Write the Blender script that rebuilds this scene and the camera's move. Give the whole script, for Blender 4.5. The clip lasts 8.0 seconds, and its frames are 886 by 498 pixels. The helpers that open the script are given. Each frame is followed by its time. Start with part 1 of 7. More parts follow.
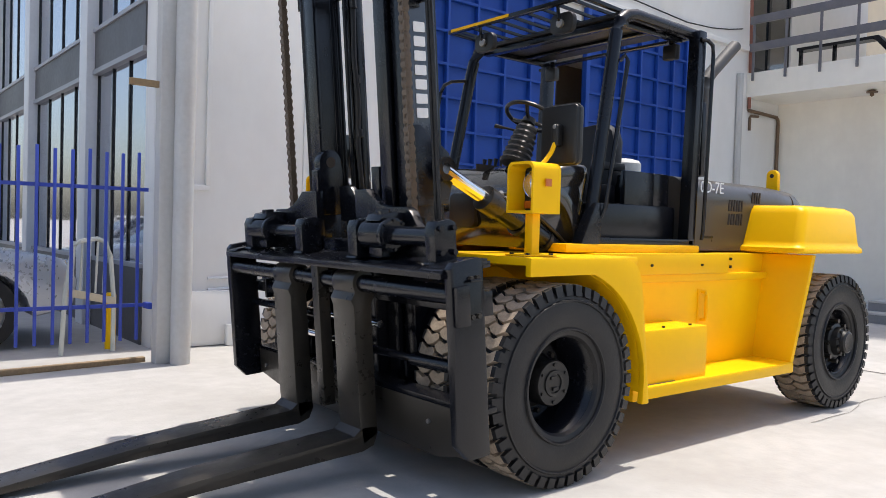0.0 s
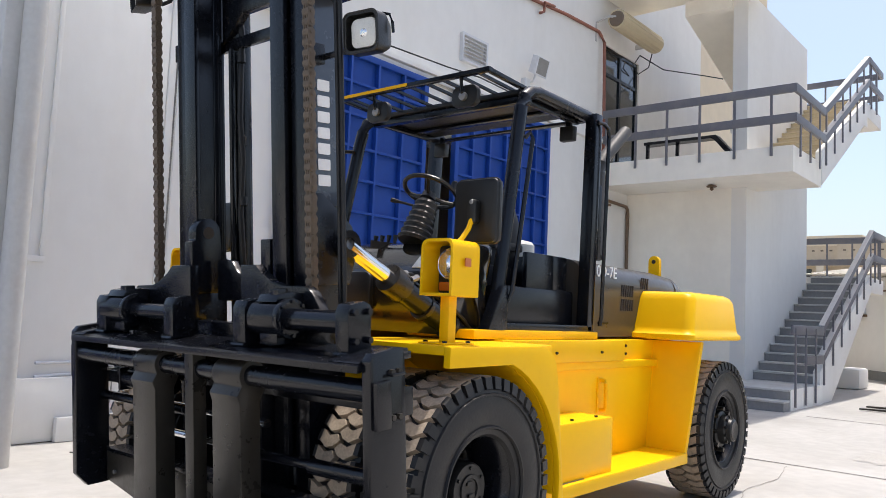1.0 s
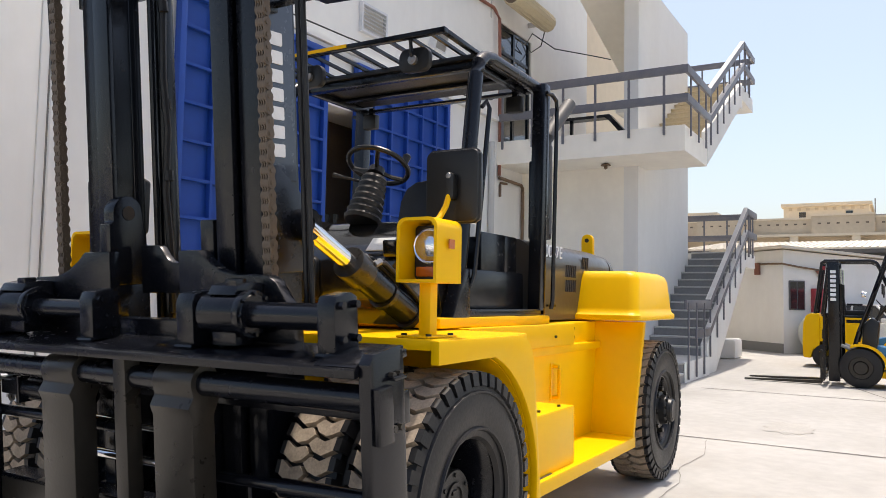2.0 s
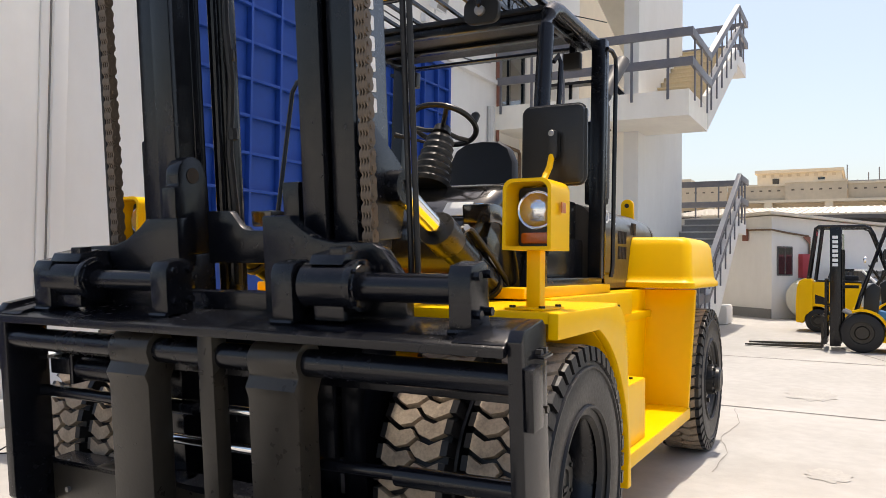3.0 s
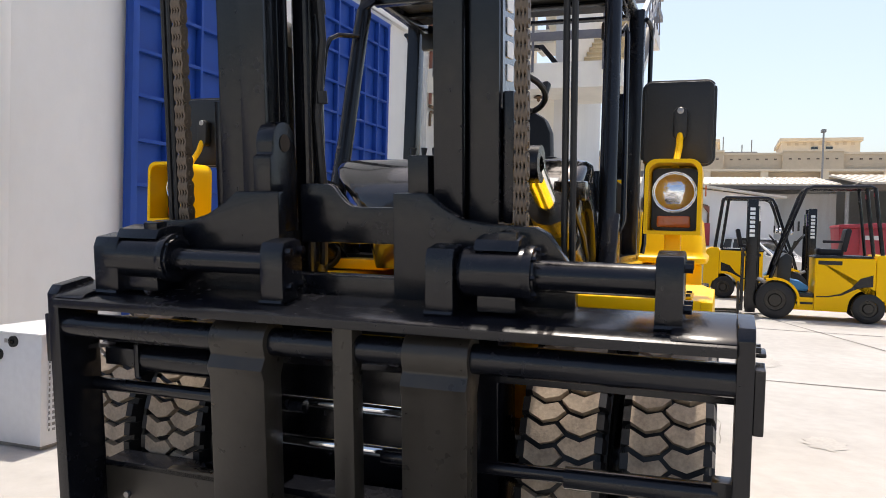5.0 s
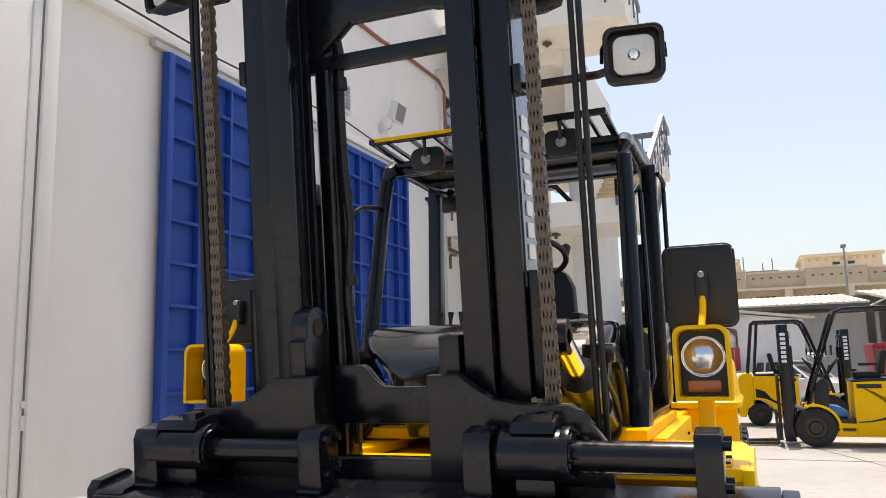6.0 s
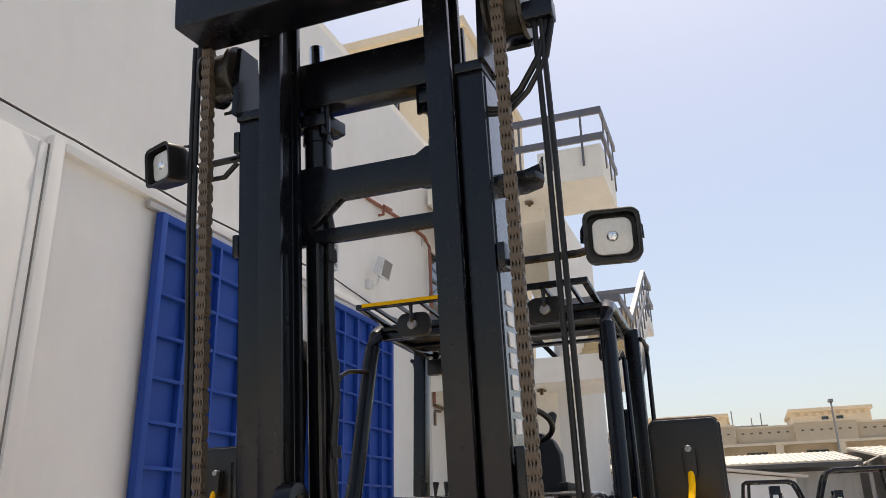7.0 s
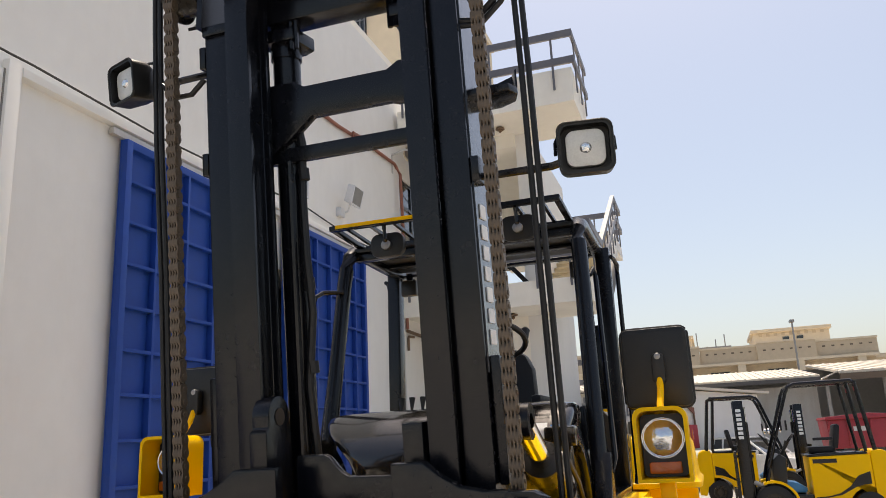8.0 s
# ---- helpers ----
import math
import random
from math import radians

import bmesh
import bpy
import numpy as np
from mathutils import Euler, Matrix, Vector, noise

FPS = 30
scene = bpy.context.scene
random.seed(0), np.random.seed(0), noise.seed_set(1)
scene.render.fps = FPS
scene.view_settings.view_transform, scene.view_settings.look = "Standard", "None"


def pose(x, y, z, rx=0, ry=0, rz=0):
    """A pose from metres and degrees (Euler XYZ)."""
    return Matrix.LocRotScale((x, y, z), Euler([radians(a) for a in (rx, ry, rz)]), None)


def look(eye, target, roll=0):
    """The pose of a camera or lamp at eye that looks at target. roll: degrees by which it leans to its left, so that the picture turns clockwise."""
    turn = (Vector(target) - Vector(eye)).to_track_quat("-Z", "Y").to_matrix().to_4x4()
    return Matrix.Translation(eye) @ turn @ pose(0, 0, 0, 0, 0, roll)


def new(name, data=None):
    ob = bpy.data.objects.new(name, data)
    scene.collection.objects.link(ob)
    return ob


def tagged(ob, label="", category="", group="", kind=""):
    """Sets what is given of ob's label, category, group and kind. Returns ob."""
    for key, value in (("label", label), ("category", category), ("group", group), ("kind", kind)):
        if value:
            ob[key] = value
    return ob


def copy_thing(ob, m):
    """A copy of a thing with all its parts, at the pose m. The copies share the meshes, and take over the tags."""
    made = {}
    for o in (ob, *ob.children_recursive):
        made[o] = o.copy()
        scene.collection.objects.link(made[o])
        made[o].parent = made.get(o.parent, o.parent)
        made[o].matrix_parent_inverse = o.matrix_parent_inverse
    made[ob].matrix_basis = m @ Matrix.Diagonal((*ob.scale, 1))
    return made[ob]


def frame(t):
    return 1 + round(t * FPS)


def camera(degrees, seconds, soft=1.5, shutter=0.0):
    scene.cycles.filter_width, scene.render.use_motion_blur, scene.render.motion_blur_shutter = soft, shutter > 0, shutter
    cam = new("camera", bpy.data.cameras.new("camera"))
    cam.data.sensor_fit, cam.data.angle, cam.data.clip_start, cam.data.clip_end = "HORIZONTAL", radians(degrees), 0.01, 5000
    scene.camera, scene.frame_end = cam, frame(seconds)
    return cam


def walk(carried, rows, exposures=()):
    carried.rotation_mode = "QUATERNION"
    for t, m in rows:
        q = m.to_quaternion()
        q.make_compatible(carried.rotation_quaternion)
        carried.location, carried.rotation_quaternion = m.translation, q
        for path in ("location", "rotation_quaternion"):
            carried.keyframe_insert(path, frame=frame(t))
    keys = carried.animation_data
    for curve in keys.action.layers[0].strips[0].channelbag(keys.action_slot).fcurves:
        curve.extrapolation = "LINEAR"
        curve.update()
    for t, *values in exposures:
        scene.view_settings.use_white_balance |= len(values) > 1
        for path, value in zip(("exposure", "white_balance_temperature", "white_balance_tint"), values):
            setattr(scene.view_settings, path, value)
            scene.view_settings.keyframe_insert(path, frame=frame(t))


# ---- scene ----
cam = camera(59.4, 8.0, soft=0.5)
PATH = [
    (0, (0.199, 0.04, 1.39), (1.453, 1.597, 1.337), 1.7),
    (0.5, (0.296, 0.315, 1.395), (1.724, 1.713, 1.481), 0.8),
    (1, (0.294, 0.623, 1.4), (1.822, 1.903, 1.566), 2.5),
    (1.2, (0.272, 0.748, 1.412), (1.88, 1.927, 1.574), 2.8),
    (2.3, (0.411, 1.452, 1.424), (2.139, 2.452, 1.542), 1.3),
    (2.5, (0.4, 1.554, 1.425), (2.111, 2.585, 1.524), 3.1),
    (3, (0.361, 1.895, 1.419), (2.12, 2.847, 1.463), 0.7),
    (3.5, (0.358, 2.216, 1.381), (2.134, 3.136, 1.377), 2.6),
    (4, (0.356, 2.596, 1.393), (2.159, 3.458, 1.477), 1.8),
    (4.2, (0.338, 2.671, 1.366), (2.102, 3.606, 1.484), 2.1),
    (5.3, (0.143, 2.87, 1.532), (2.053, 3.457, 1.46), 1.4),
    (5.5, (0.125, 2.869, 1.555), (2.041, 3.441, 1.542), 0.4),
    (6, (0.103, 2.849, 1.643), (1.945, 3.572, 1.934), -1.4),
    (6.5, (0.057, 2.832, 1.68), (1.885, 3.472, 2.178), -1.8),
    (7, (0.038, 2.83, 1.716), (1.811, 3.475, 2.38), -1.4),
    (7.5, (0.011, 2.829, 1.693), (1.776, 3.425, 2.421), -2.0),
    (8, (0.041, 2.848, 1.658), (1.886, 3.445, 2.147), -2.8),
]
walk(cam, [(t, look(eye, target, roll)) for t, eye, target, roll in PATH], [(0.0, 0.57, 6600, 11), (1.2, 0.56, 6600, 11), (2.5, 0.55, 7200, 12), (4.2, 0.59, 7200, 12), (5.5, 0.62, 6800, 12), (6.3, 0.48, 7500, 13), (7.0, 0.34, 7400, 12), (7.5, 0.25, 7450, 11), (8.0, 0.33, 7550, 12)])

# ---- world, sun ----
world = bpy.data.worlds.new("World")
scene.world = world
world.use_nodes = True
wn = world.node_tree
wn.nodes.clear()
w_out = wn.nodes.new("ShaderNodeOutputWorld")
w_bg = wn.nodes.new("ShaderNodeBackground")
w_sky = wn.nodes.new("ShaderNodeTexSky")
w_sky.sky_type = "NISHITA"
w_sky.sun_disc = False
SUN_EL, SUN_FROM = 74.0, (1.0, 0.05)
w_sky.sun_elevation = radians(SUN_EL)
w_sky.sun_rotation = math.atan2(SUN_FROM[0], SUN_FROM[1])
w_sky.air_density, w_sky.dust_density, w_sky.ozone_density = 1.0, 3.0, 0.9
w_bg.inputs["Strength"].default_value = 0.15
wn.links.new(w_sky.outputs[0], w_bg.inputs[0])
wn.links.new(w_bg.outputs[0], w_out.inputs[0])
sun = new("sun", bpy.data.lights.new("sun", "SUN"))
sun.data.energy, sun.data.angle, sun.data.color = 3.05, radians(0.55), (1.0, 0.955, 0.89)
sl = math.hypot(*SUN_FROM)
sun_dir = Vector((SUN_FROM[0] / sl * math.cos(radians(SUN_EL)), SUN_FROM[1] / sl * math.cos(radians(SUN_EL)), math.sin(radians(SUN_EL))))
sun.matrix_world = look(Vector((6, 4, 0)) + sun_dir * 40, (6, 4, 0))


# ---- materials ----
def material(name, color, rough=0.5, metal=0.0, spec=0.5, vary=0.06, scale=3.0, dirt=None, dirt_amount=0.0, dirt_scale=6.0,
             bump=0.0, bump_scale=60.0, coat=0.0, transmission=0.0, rough_vary=0.08, each=0.0, streak=0.0):
    """A surface with large and small variation in its colour, gloss and relief."""
    mat = bpy.data.materials.new(name)
    mat.use_nodes = True
    nt = mat.node_tree
    b = nt.nodes["Principled BSDF"]
    b.inputs["Metallic"].default_value = metal
    b.inputs["Specular IOR Level"].default_value = spec
    b.inputs["Coat Weight"].default_value = coat
    b.inputs["Coat Roughness"].default_value = 0.08
    b.inputs["Transmission Weight"].default_value = transmission
    tc = nt.nodes.new("ShaderNodeTexCoord")
    n1 = nt.nodes.new("ShaderNodeTexNoise")
    n1.inputs["Scale"].default_value = scale
    n1.inputs["Detail"].default_value = 6
    n2 = nt.nodes.new("ShaderNodeTexNoise")
    n2.inputs["Scale"].default_value = scale * 11
    n2.inputs["Detail"].default_value = 4
    nt.links.new(tc.outputs["Object"], n1.inputs["Vector"])
    nt.links.new(tc.outputs["Object"], n2.inputs["Vector"])
    add = nt.nodes.new("ShaderNodeMath")
    add.operation = "ADD"
    nt.links.new(n1.outputs["Fac"], add.inputs[0])
    nt.links.new(n2.outputs["Fac"], add.inputs[1])
    ramp = nt.nodes.new("ShaderNodeMapRange")
    ramp.inputs["From Min"].default_value, ramp.inputs["From Max"].default_value = 0.65, 1.35
    ramp.inputs["To Min"].default_value, ramp.inputs["To Max"].default_value = 1 - vary, 1 + vary
    nt.links.new(add.outputs[0], ramp.inputs["Value"])
    hsv = nt.nodes.new("ShaderNodeHueSaturation")
    hsv.inputs["Color"].default_value = (*color, 1)
    val = ramp.outputs["Result"]
    if each:
        oi = nt.nodes.new("ShaderNodeObjectInfo")
        er = nt.nodes.new("ShaderNodeMapRange")
        er.inputs["To Min"].default_value, er.inputs["To Max"].default_value = 1 - each, 1 + each
        nt.links.new(oi.outputs["Random"], er.inputs["Value"])
        mu = nt.nodes.new("ShaderNodeMath")
        mu.operation = "MULTIPLY"
        nt.links.new(val, mu.inputs[0])
        nt.links.new(er.outputs["Result"], mu.inputs[1])
        val = mu.outputs[0]
    nt.links.new(val, hsv.inputs["Value"])
    col = hsv.outputs["Color"]
    if dirt:
        n3 = nt.nodes.new("ShaderNodeTexNoise")
        n3.inputs["Scale"].default_value = dirt_scale
        n3.inputs["Detail"].default_value = 8
        n3.inputs["Roughness"].default_value = 0.65
        if streak:
            mp = nt.nodes.new("ShaderNodeMapping")
            mp.inputs["Scale"].default_value = (1, 1, streak)
            nt.links.new(tc.outputs["Object"], mp.inputs["Vector"])
            nt.links.new(mp.outputs["Vector"], n3.inputs["Vector"])
        else:
            nt.links.new(tc.outputs["Object"], n3.inputs["Vector"])
        dr = nt.nodes.new("ShaderNodeMapRange")
        dr.inputs["From Min"].default_value, dr.inputs["From Max"].default_value = 0.45, 0.75
        dr.inputs["To Min"].default_value, dr.inputs["To Max"].default_value = 0.0, dirt_amount
        nt.links.new(n3.outputs["Fac"], dr.inputs["Value"])
        mix = nt.nodes.new("ShaderNodeMix")
        mix.data_type = "RGBA"
        nt.links.new(dr.outputs["Result"], mix.inputs["Factor"])
        nt.links.new(col, mix.inputs[6])
        mix.inputs[7].default_value = (*dirt, 1)
        col = mix.outputs[2]
    nt.links.new(col, b.inputs["Base Color"])
    rr = nt.nodes.new("ShaderNodeMapRange")
    rr.inputs["From Min"].default_value, rr.inputs["From Max"].default_value = 0.65, 1.35
    rr.inputs["To Min"].default_value, rr.inputs["To Max"].default_value = max(0.02, rough - rough_vary), min(1, rough + rough_vary)
    nt.links.new(add.outputs[0], rr.inputs["Value"])
    nt.links.new(rr.outputs["Result"], b.inputs["Roughness"])
    if bump:
        n4 = nt.nodes.new("ShaderNodeTexNoise")
        n4.inputs["Scale"].default_value = bump_scale
        n4.inputs["Detail"].default_value = 5
        nt.links.new(tc.outputs["Object"], n4.inputs["Vector"])
        bp = nt.nodes.new("ShaderNodeBump")
        bp.inputs["Strength"].default_value = bump
        bp.inputs["Distance"].default_value = 0.01
        nt.links.new(n4.outputs["Fac"], bp.inputs["Height"])
        nt.links.new(bp.outputs["Normal"], b.inputs["Normal"])
    return mat


M_CONC = material("concrete", (0.40, 0.388, 0.368), 0.85, vary=0.13, scale=0.6, dirt=(0.29, 0.275, 0.25), dirt_amount=0.65, dirt_scale=0.55, bump=0.25, bump_scale=30)
M_STAIN = material("stained_concrete", (0.385, 0.37, 0.345), 0.85, vary=0.16, scale=3, dirt=(0.31, 0.29, 0.265), dirt_amount=0.5, dirt_scale=4)
M_CRACK = material("crack_dirt", (0.24, 0.23, 0.21), 0.9, vary=0.2, scale=4)
M_JOINT = material("joint_sealant", (0.16, 0.15, 0.14), 0.9, vary=0.3, scale=2)
M_WALL = material("white_wall_paint", (0.76, 0.75, 0.72), 0.75, vary=0.03, scale=0.4, dirt=(0.55, 0.52, 0.47), dirt_amount=0.22, dirt_scale=1.2, bump=0.05, bump_scale=45, streak=0.25)
M_WALL2 = material("warm_white_wall_paint", (0.90, 0.86, 0.77), 0.8, vary=0.04, scale=0.4, dirt=(0.56, 0.5, 0.42), dirt_amount=0.2, dirt_scale=0.9, bump=0.05, bump_scale=45, streak=0.3)
M_BLUE = material("blue_gate_paint", (0.008, 0.052, 0.28), 0.5, spec=0.3, vary=0.12, scale=0.8, dirt=(0.02, 0.07, 0.31), dirt_amount=0.3, dirt_scale=2.0, streak=0.2)
M_FENCE = material("blue_fence_paint", (0.03, 0.06, 0.36), 0.45, vary=0.15, scale=3)
M_YEL = material("yellow_machine_paint", (0.92, 0.515, 0.003), 0.34, spec=0.16, vary=0.015, scale=1.5, dirt=(0.74, 0.42, 0.03), dirt_amount=0.06, dirt_scale=4, coat=0.0, rough_vary=0.03)
M_BLK = material("black_machine_paint", (0.0042, 0.0048, 0.0074), 0.23, spec=0.40, vary=0.12, scale=2.5, dirt=(0.016, 0.0145, 0.0125), dirt_amount=0.16, dirt_scale=5, bump=0.03, bump_scale=90, rough_vary=0.07)
M_BLK2 = material("worn_black_fork_steel", (0.029, 0.025, 0.0195), 0.32, spec=0.45, vary=0.2, scale=2.0, dirt=(0.034, 0.028, 0.022), dirt_amount=0.28, dirt_scale=4, bump=0.05, bump_scale=70, rough_vary=0.1, metal=0.2)
# black mast paint; its blue-grey lift paints in the sky's sheen
M_MASTSIDE = material("black_mast_side_sky_sheen", (0.030, 0.037, 0.052), 0.24, spec=0.6, vary=0.12, scale=3, coat=0.5)
M_COWL = material("glossy_black_cowl", (0.012, 0.011, 0.010), 0.16, spec=0.5, vary=0.12, scale=3, dirt=(0.05, 0.045, 0.038), dirt_amount=0.12, dirt_scale=6, coat=0.7, rough_vary=0.06)
M_HOOD = material("charcoal_hood_paint", (0.05, 0.044, 0.038), 0.33, vary=0.08, scale=2, coat=0.25)
M_RUB = material("tyre_rubber", (0.0075, 0.0075, 0.0085), 0.45, spec=0.4, vary=0.15, scale=5, dirt=(0.035, 0.03, 0.026), dirt_amount=0.3, dirt_scale=7, bump=0.1, bump_scale=60)
M_TREAD = material("dusty_tread_rubber", (0.36, 0.285, 0.21), 0.85, vary=0.28, scale=8, dirt=(0.05, 0.04, 0.032), dirt_amount=0.6, dirt_scale=9, bump=0.15, bump_scale=80)
M_PLAST = material("black_plastic", (0.011, 0.0105, 0.010), 0.36, spec=0.42, vary=0.12, scale=6, dirt=(0.02, 0.018, 0.016), dirt_amount=0.3, dirt_scale=5, bump=0.12, bump_scale=160)
M_CHROME = material("bright_chrome", (0.78, 0.78, 0.78), 0.12, metal=1.0, vary=0.04, rough_vary=0.05)
M_EXH = material("grey_exhaust_steel", (0.085, 0.082, 0.08), 0.55, metal=0.2, vary=0.15, scale=6)
M_STEEL = material("dull_steel", (0.32, 0.31, 0.30), 0.45, metal=0.8, vary=0.15, scale=6)
M_RUST = material("oiled_rusty_chain", (0.13, 0.095, 0.065), 0.5, metal=0.25, vary=0.25, scale=20, dirt=(0.06, 0.042, 0.03), dirt_amount=0.6, dirt_scale=25)
M_LENS = material("lamp_lens", (0.80, 0.81, 0.82), 0.10, metal=0.85, vary=0.2, scale=16, bump=0.55, bump_scale=24, coat=0.6)
M_LENSM = material("frosted_lamp_lens", (0.62, 0.61, 0.57), 0.35, metal=0.1, vary=0.10, scale=14, bump=0.3, bump_scale=40, coat=0.5)
M_AMBER = material("amber_lens", (0.50, 0.11, 0.01), 0.2, vary=0.12, scale=20, coat=0.5, bump=0.3, bump_scale=70)
M_RED = material("red_paint", (0.36, 0.035, 0.05), 0.45, vary=0.15, scale=2)
M_WHITE = material("white_lettering", (0.80, 0.80, 0.79), 0.5, vary=0.05, scale=6)
M_GREY = material("grey_rail_paint", (0.135, 0.135, 0.155), 0.5, vary=0.12, scale=3, dirt=(0.24, 0.22, 0.20), dirt_amount=0.4, dirt_scale=4)
M_GREYL = material("light_grey_post_paint", (0.50, 0.50, 0.49), 0.55, vary=0.07, scale=2, dirt=(0.28, 0.19, 0.12), dirt_amount=0.3, dirt_scale=3, streak=0.2)
M_STEP = material("grey_stair_paint", (0.25, 0.25, 0.255), 0.7, vary=0.12, scale=2, dirt=(0.35, 0.33, 0.30), dirt_amount=0.35, dirt_scale=3)
M_TREADB = material("beige_stair_stone", (0.55, 0.47, 0.33), 0.75, vary=0.1, scale=2)
M_GLASS = material("tinted_facade_glass", (0.44, 0.46, 0.51), 0.04, metal=0.9, vary=0.05, rough_vary=0.02, coat=0.6)
M_DARKGLASS = material("dark_window_glass", (0.02, 0.023, 0.027), 0.06, spec=0.7, vary=0.1, rough_vary=0.02, coat=0.5)
# near-black colour that paints the shade inside slots, holes and rooms
M_DARK = material("dark_interior_shade", (0.035, 0.028, 0.022), 0.9, vary=0.15)
M_BROWN = material("brown_opening_shutter", (0.15, 0.115, 0.085), 0.8, vary=0.15, scale=2)
M_SPAN = material("dark_grey_spandrel", (0.085, 0.083, 0.085), 0.5, vary=0.08, scale=1.5)
M_ALU = material("white_aluminium", (0.62, 0.63, 0.65), 0.4, vary=0.06, scale=2)
M_WOOD = material("weathered_timber", (0.26, 0.18, 0.10), 0.85, vary=0.25, scale=5, bump=0.3, bump_scale=40)
M_SILVER = material("silver_car_paint", (0.48, 0.50, 0.53), 0.3, metal=0.6, vary=0.04, coat=0.6)
M_CARW = material("white_car_paint", (0.75, 0.75, 0.74), 0.25, vary=0.04, coat=0.6)
M_BEIGE = material("sand_coloured_plaster", (0.57, 0.465, 0.33), 0.85, vary=0.08, scale=0.3, dirt=(0.42, 0.35, 0.27), dirt_amount=0.4, dirt_scale=0.5)
M_BEIGEL = material("pale_sand_plaster", (0.69, 0.59, 0.44), 0.85, vary=0.06, scale=0.3)
M_SHEET = material("white_roof_sheet", (0.64, 0.59, 0.50), 0.6, vary=0.06, scale=1)
M_SHEDG = material("grey_shed_sheet", (0.22, 0.22, 0.22), 0.7, vary=0.1, scale=1)
M_PIPER = material("red_brown_pipe", (0.24, 0.09, 0.06), 0.6, vary=0.2, scale=6)
M_PIPEB = material("brown_pipe", (0.16, 0.10, 0.06), 0.6, vary=0.2, scale=6)
M_GREEN = material("green_machine_paint", (0.06, 0.22, 0.04), 0.4, vary=0.1, scale=2, dirt=(0.12, 0.12, 0.09), dirt_amount=0.5)
M_LIFTW = material("cream_machine_paint", (0.58, 0.58, 0.50), 0.4, vary=0.08, scale=2)
M_CREAM = material("cream_shutter_sheet", (0.55, 0.47, 0.32), 0.6, vary=0.1, scale=4)
M_STICK = material("pale_sticker", (0.62, 0.62, 0.60), 0.5, vary=0.1, scale=30)
M_STBLUE = material("blue_sticker", (0.05, 0.25, 0.55), 0.5, vary=0.1, scale=30)
M_SEAT = material("black_vinyl", (0.012, 0.0125, 0.015), 0.5, spec=0.35, vary=0.1, scale=6, bump=0.1, bump_scale=120)


# ---- mesh building ----
class Geo:
    """Collects faces of one mesh."""

    def __init__(self):
        self.v, self.f, self.m = [], [], []

    def face_list(self, verts, faces, mi=0):
        o = len(self.v)
        self.v += [tuple(p) for p in verts]
        self.f += [tuple(i + o for i in f) for f in faces]
        self.m += [mi] * len(faces)
        return self

    def box(self, x0, x1, y0, y1, z0, z1, mi=0):
        v = [(x, y, z) for x in (x0, x1) for y in (y0, y1) for z in (z0, z1)]
        return self.face_list(v, [(0, 1, 3, 2), (4, 6, 7, 5), (0, 4, 5, 1), (2, 3, 7, 6), (0, 2, 6, 4), (1, 5, 7, 3)], mi)

    def prism(self, pts, axis, a, b, mi=0):
        """A flat outline pulled along an axis. Outline axes: x: (y, z); y: (x, z); z: (x, y)."""
        def at(p, c):
            return {"x": (c, p[0], p[1]), "y": (p[0], c, p[1]), "z": (p[0], p[1], c)}[axis]
        n = len(pts)
        v = [at(p, a) for p in pts] + [at(p, b) for p in pts]
        f = [tuple(range(n)), tuple(range(2 * n - 1, n - 1, -1))] + [(i, i + n, (i + 1) % n + n, (i + 1) % n) for i in range(n)]
        return self.face_list(v, f, mi)

    def tube(self, pts, r, seg=10, mi=0, closed=False):
        """A round bar along a line of points."""
        P = [Vector(p) for p in pts]
        n = len(P)
        rings = []
        for i, p in enumerate(P):
            if closed:
                d = P[(i + 1) % n] - P[i - 1]
            else:
                d = P[min(i + 1, n - 1)] - P[max(i - 1, 0)]
            d.normalize()
            up = Vector((0, 0, 1)) if abs(d.z) < 0.95 else Vector((0, 1, 0))
            u = d.cross(up).normalized()
            w = u.cross(d).normalized()
            rr = r[i] if isinstance(r, (list, tuple)) else r
            rings.append([p + (u * math.cos(2 * math.pi * k / seg) + w * math.sin(2 * math.pi * k / seg)) * rr for k in range(seg)])
        v = [q for ring in rings for q in ring]
        f = []
        m = n if closed else n - 1
        for i in range(m):
            for k in range(seg):
                a, b = i * seg, ((i + 1) % n) * seg
                f.append((a + k, a + (k + 1) % seg, b + (k + 1) % seg, b + k))
        if not closed:
            f += [tuple(range(seg - 1, -1, -1)), tuple((n - 1) * seg + k for k in range(seg))]
        return self.face_list(v, f, mi)

    def lathe(self, prof, c, axis="y", seg=32, mi=0):
        """A profile of (radius, distance along the axis) turned round an axis through c. mi: one index, or one for each step."""
        v, f, ms = [], [], []
        n = len(prof)
        for k in range(seg):
            a = 2 * math.pi * k / seg
            for r, d in prof:
                p = {"y": (r * math.cos(a), d, r * math.sin(a)), "x": (d, r * math.cos(a), r * math.sin(a)), "z": (r * math.cos(a), r * math.sin(a), d)}[axis]
                v.append((c[0] + p[0], c[1] + p[1], c[2] + p[2]))
        o = len(self.v)
        self.v += v
        for k in range(seg):
            for i in range(n - 1):
                a, b = k * n, ((k + 1) % seg) * n
                self.f.append((o + a + i, o + b + i, o + b + i + 1, o + a + i + 1))
                self.m.append(mi[i] if isinstance(mi, (list, tuple)) else mi)
        return self

    def turned(self, m):
        """The whole mesh moved by a matrix."""
        self.v = [tuple(m @ Vector(p)) for p in self.v]
        return self


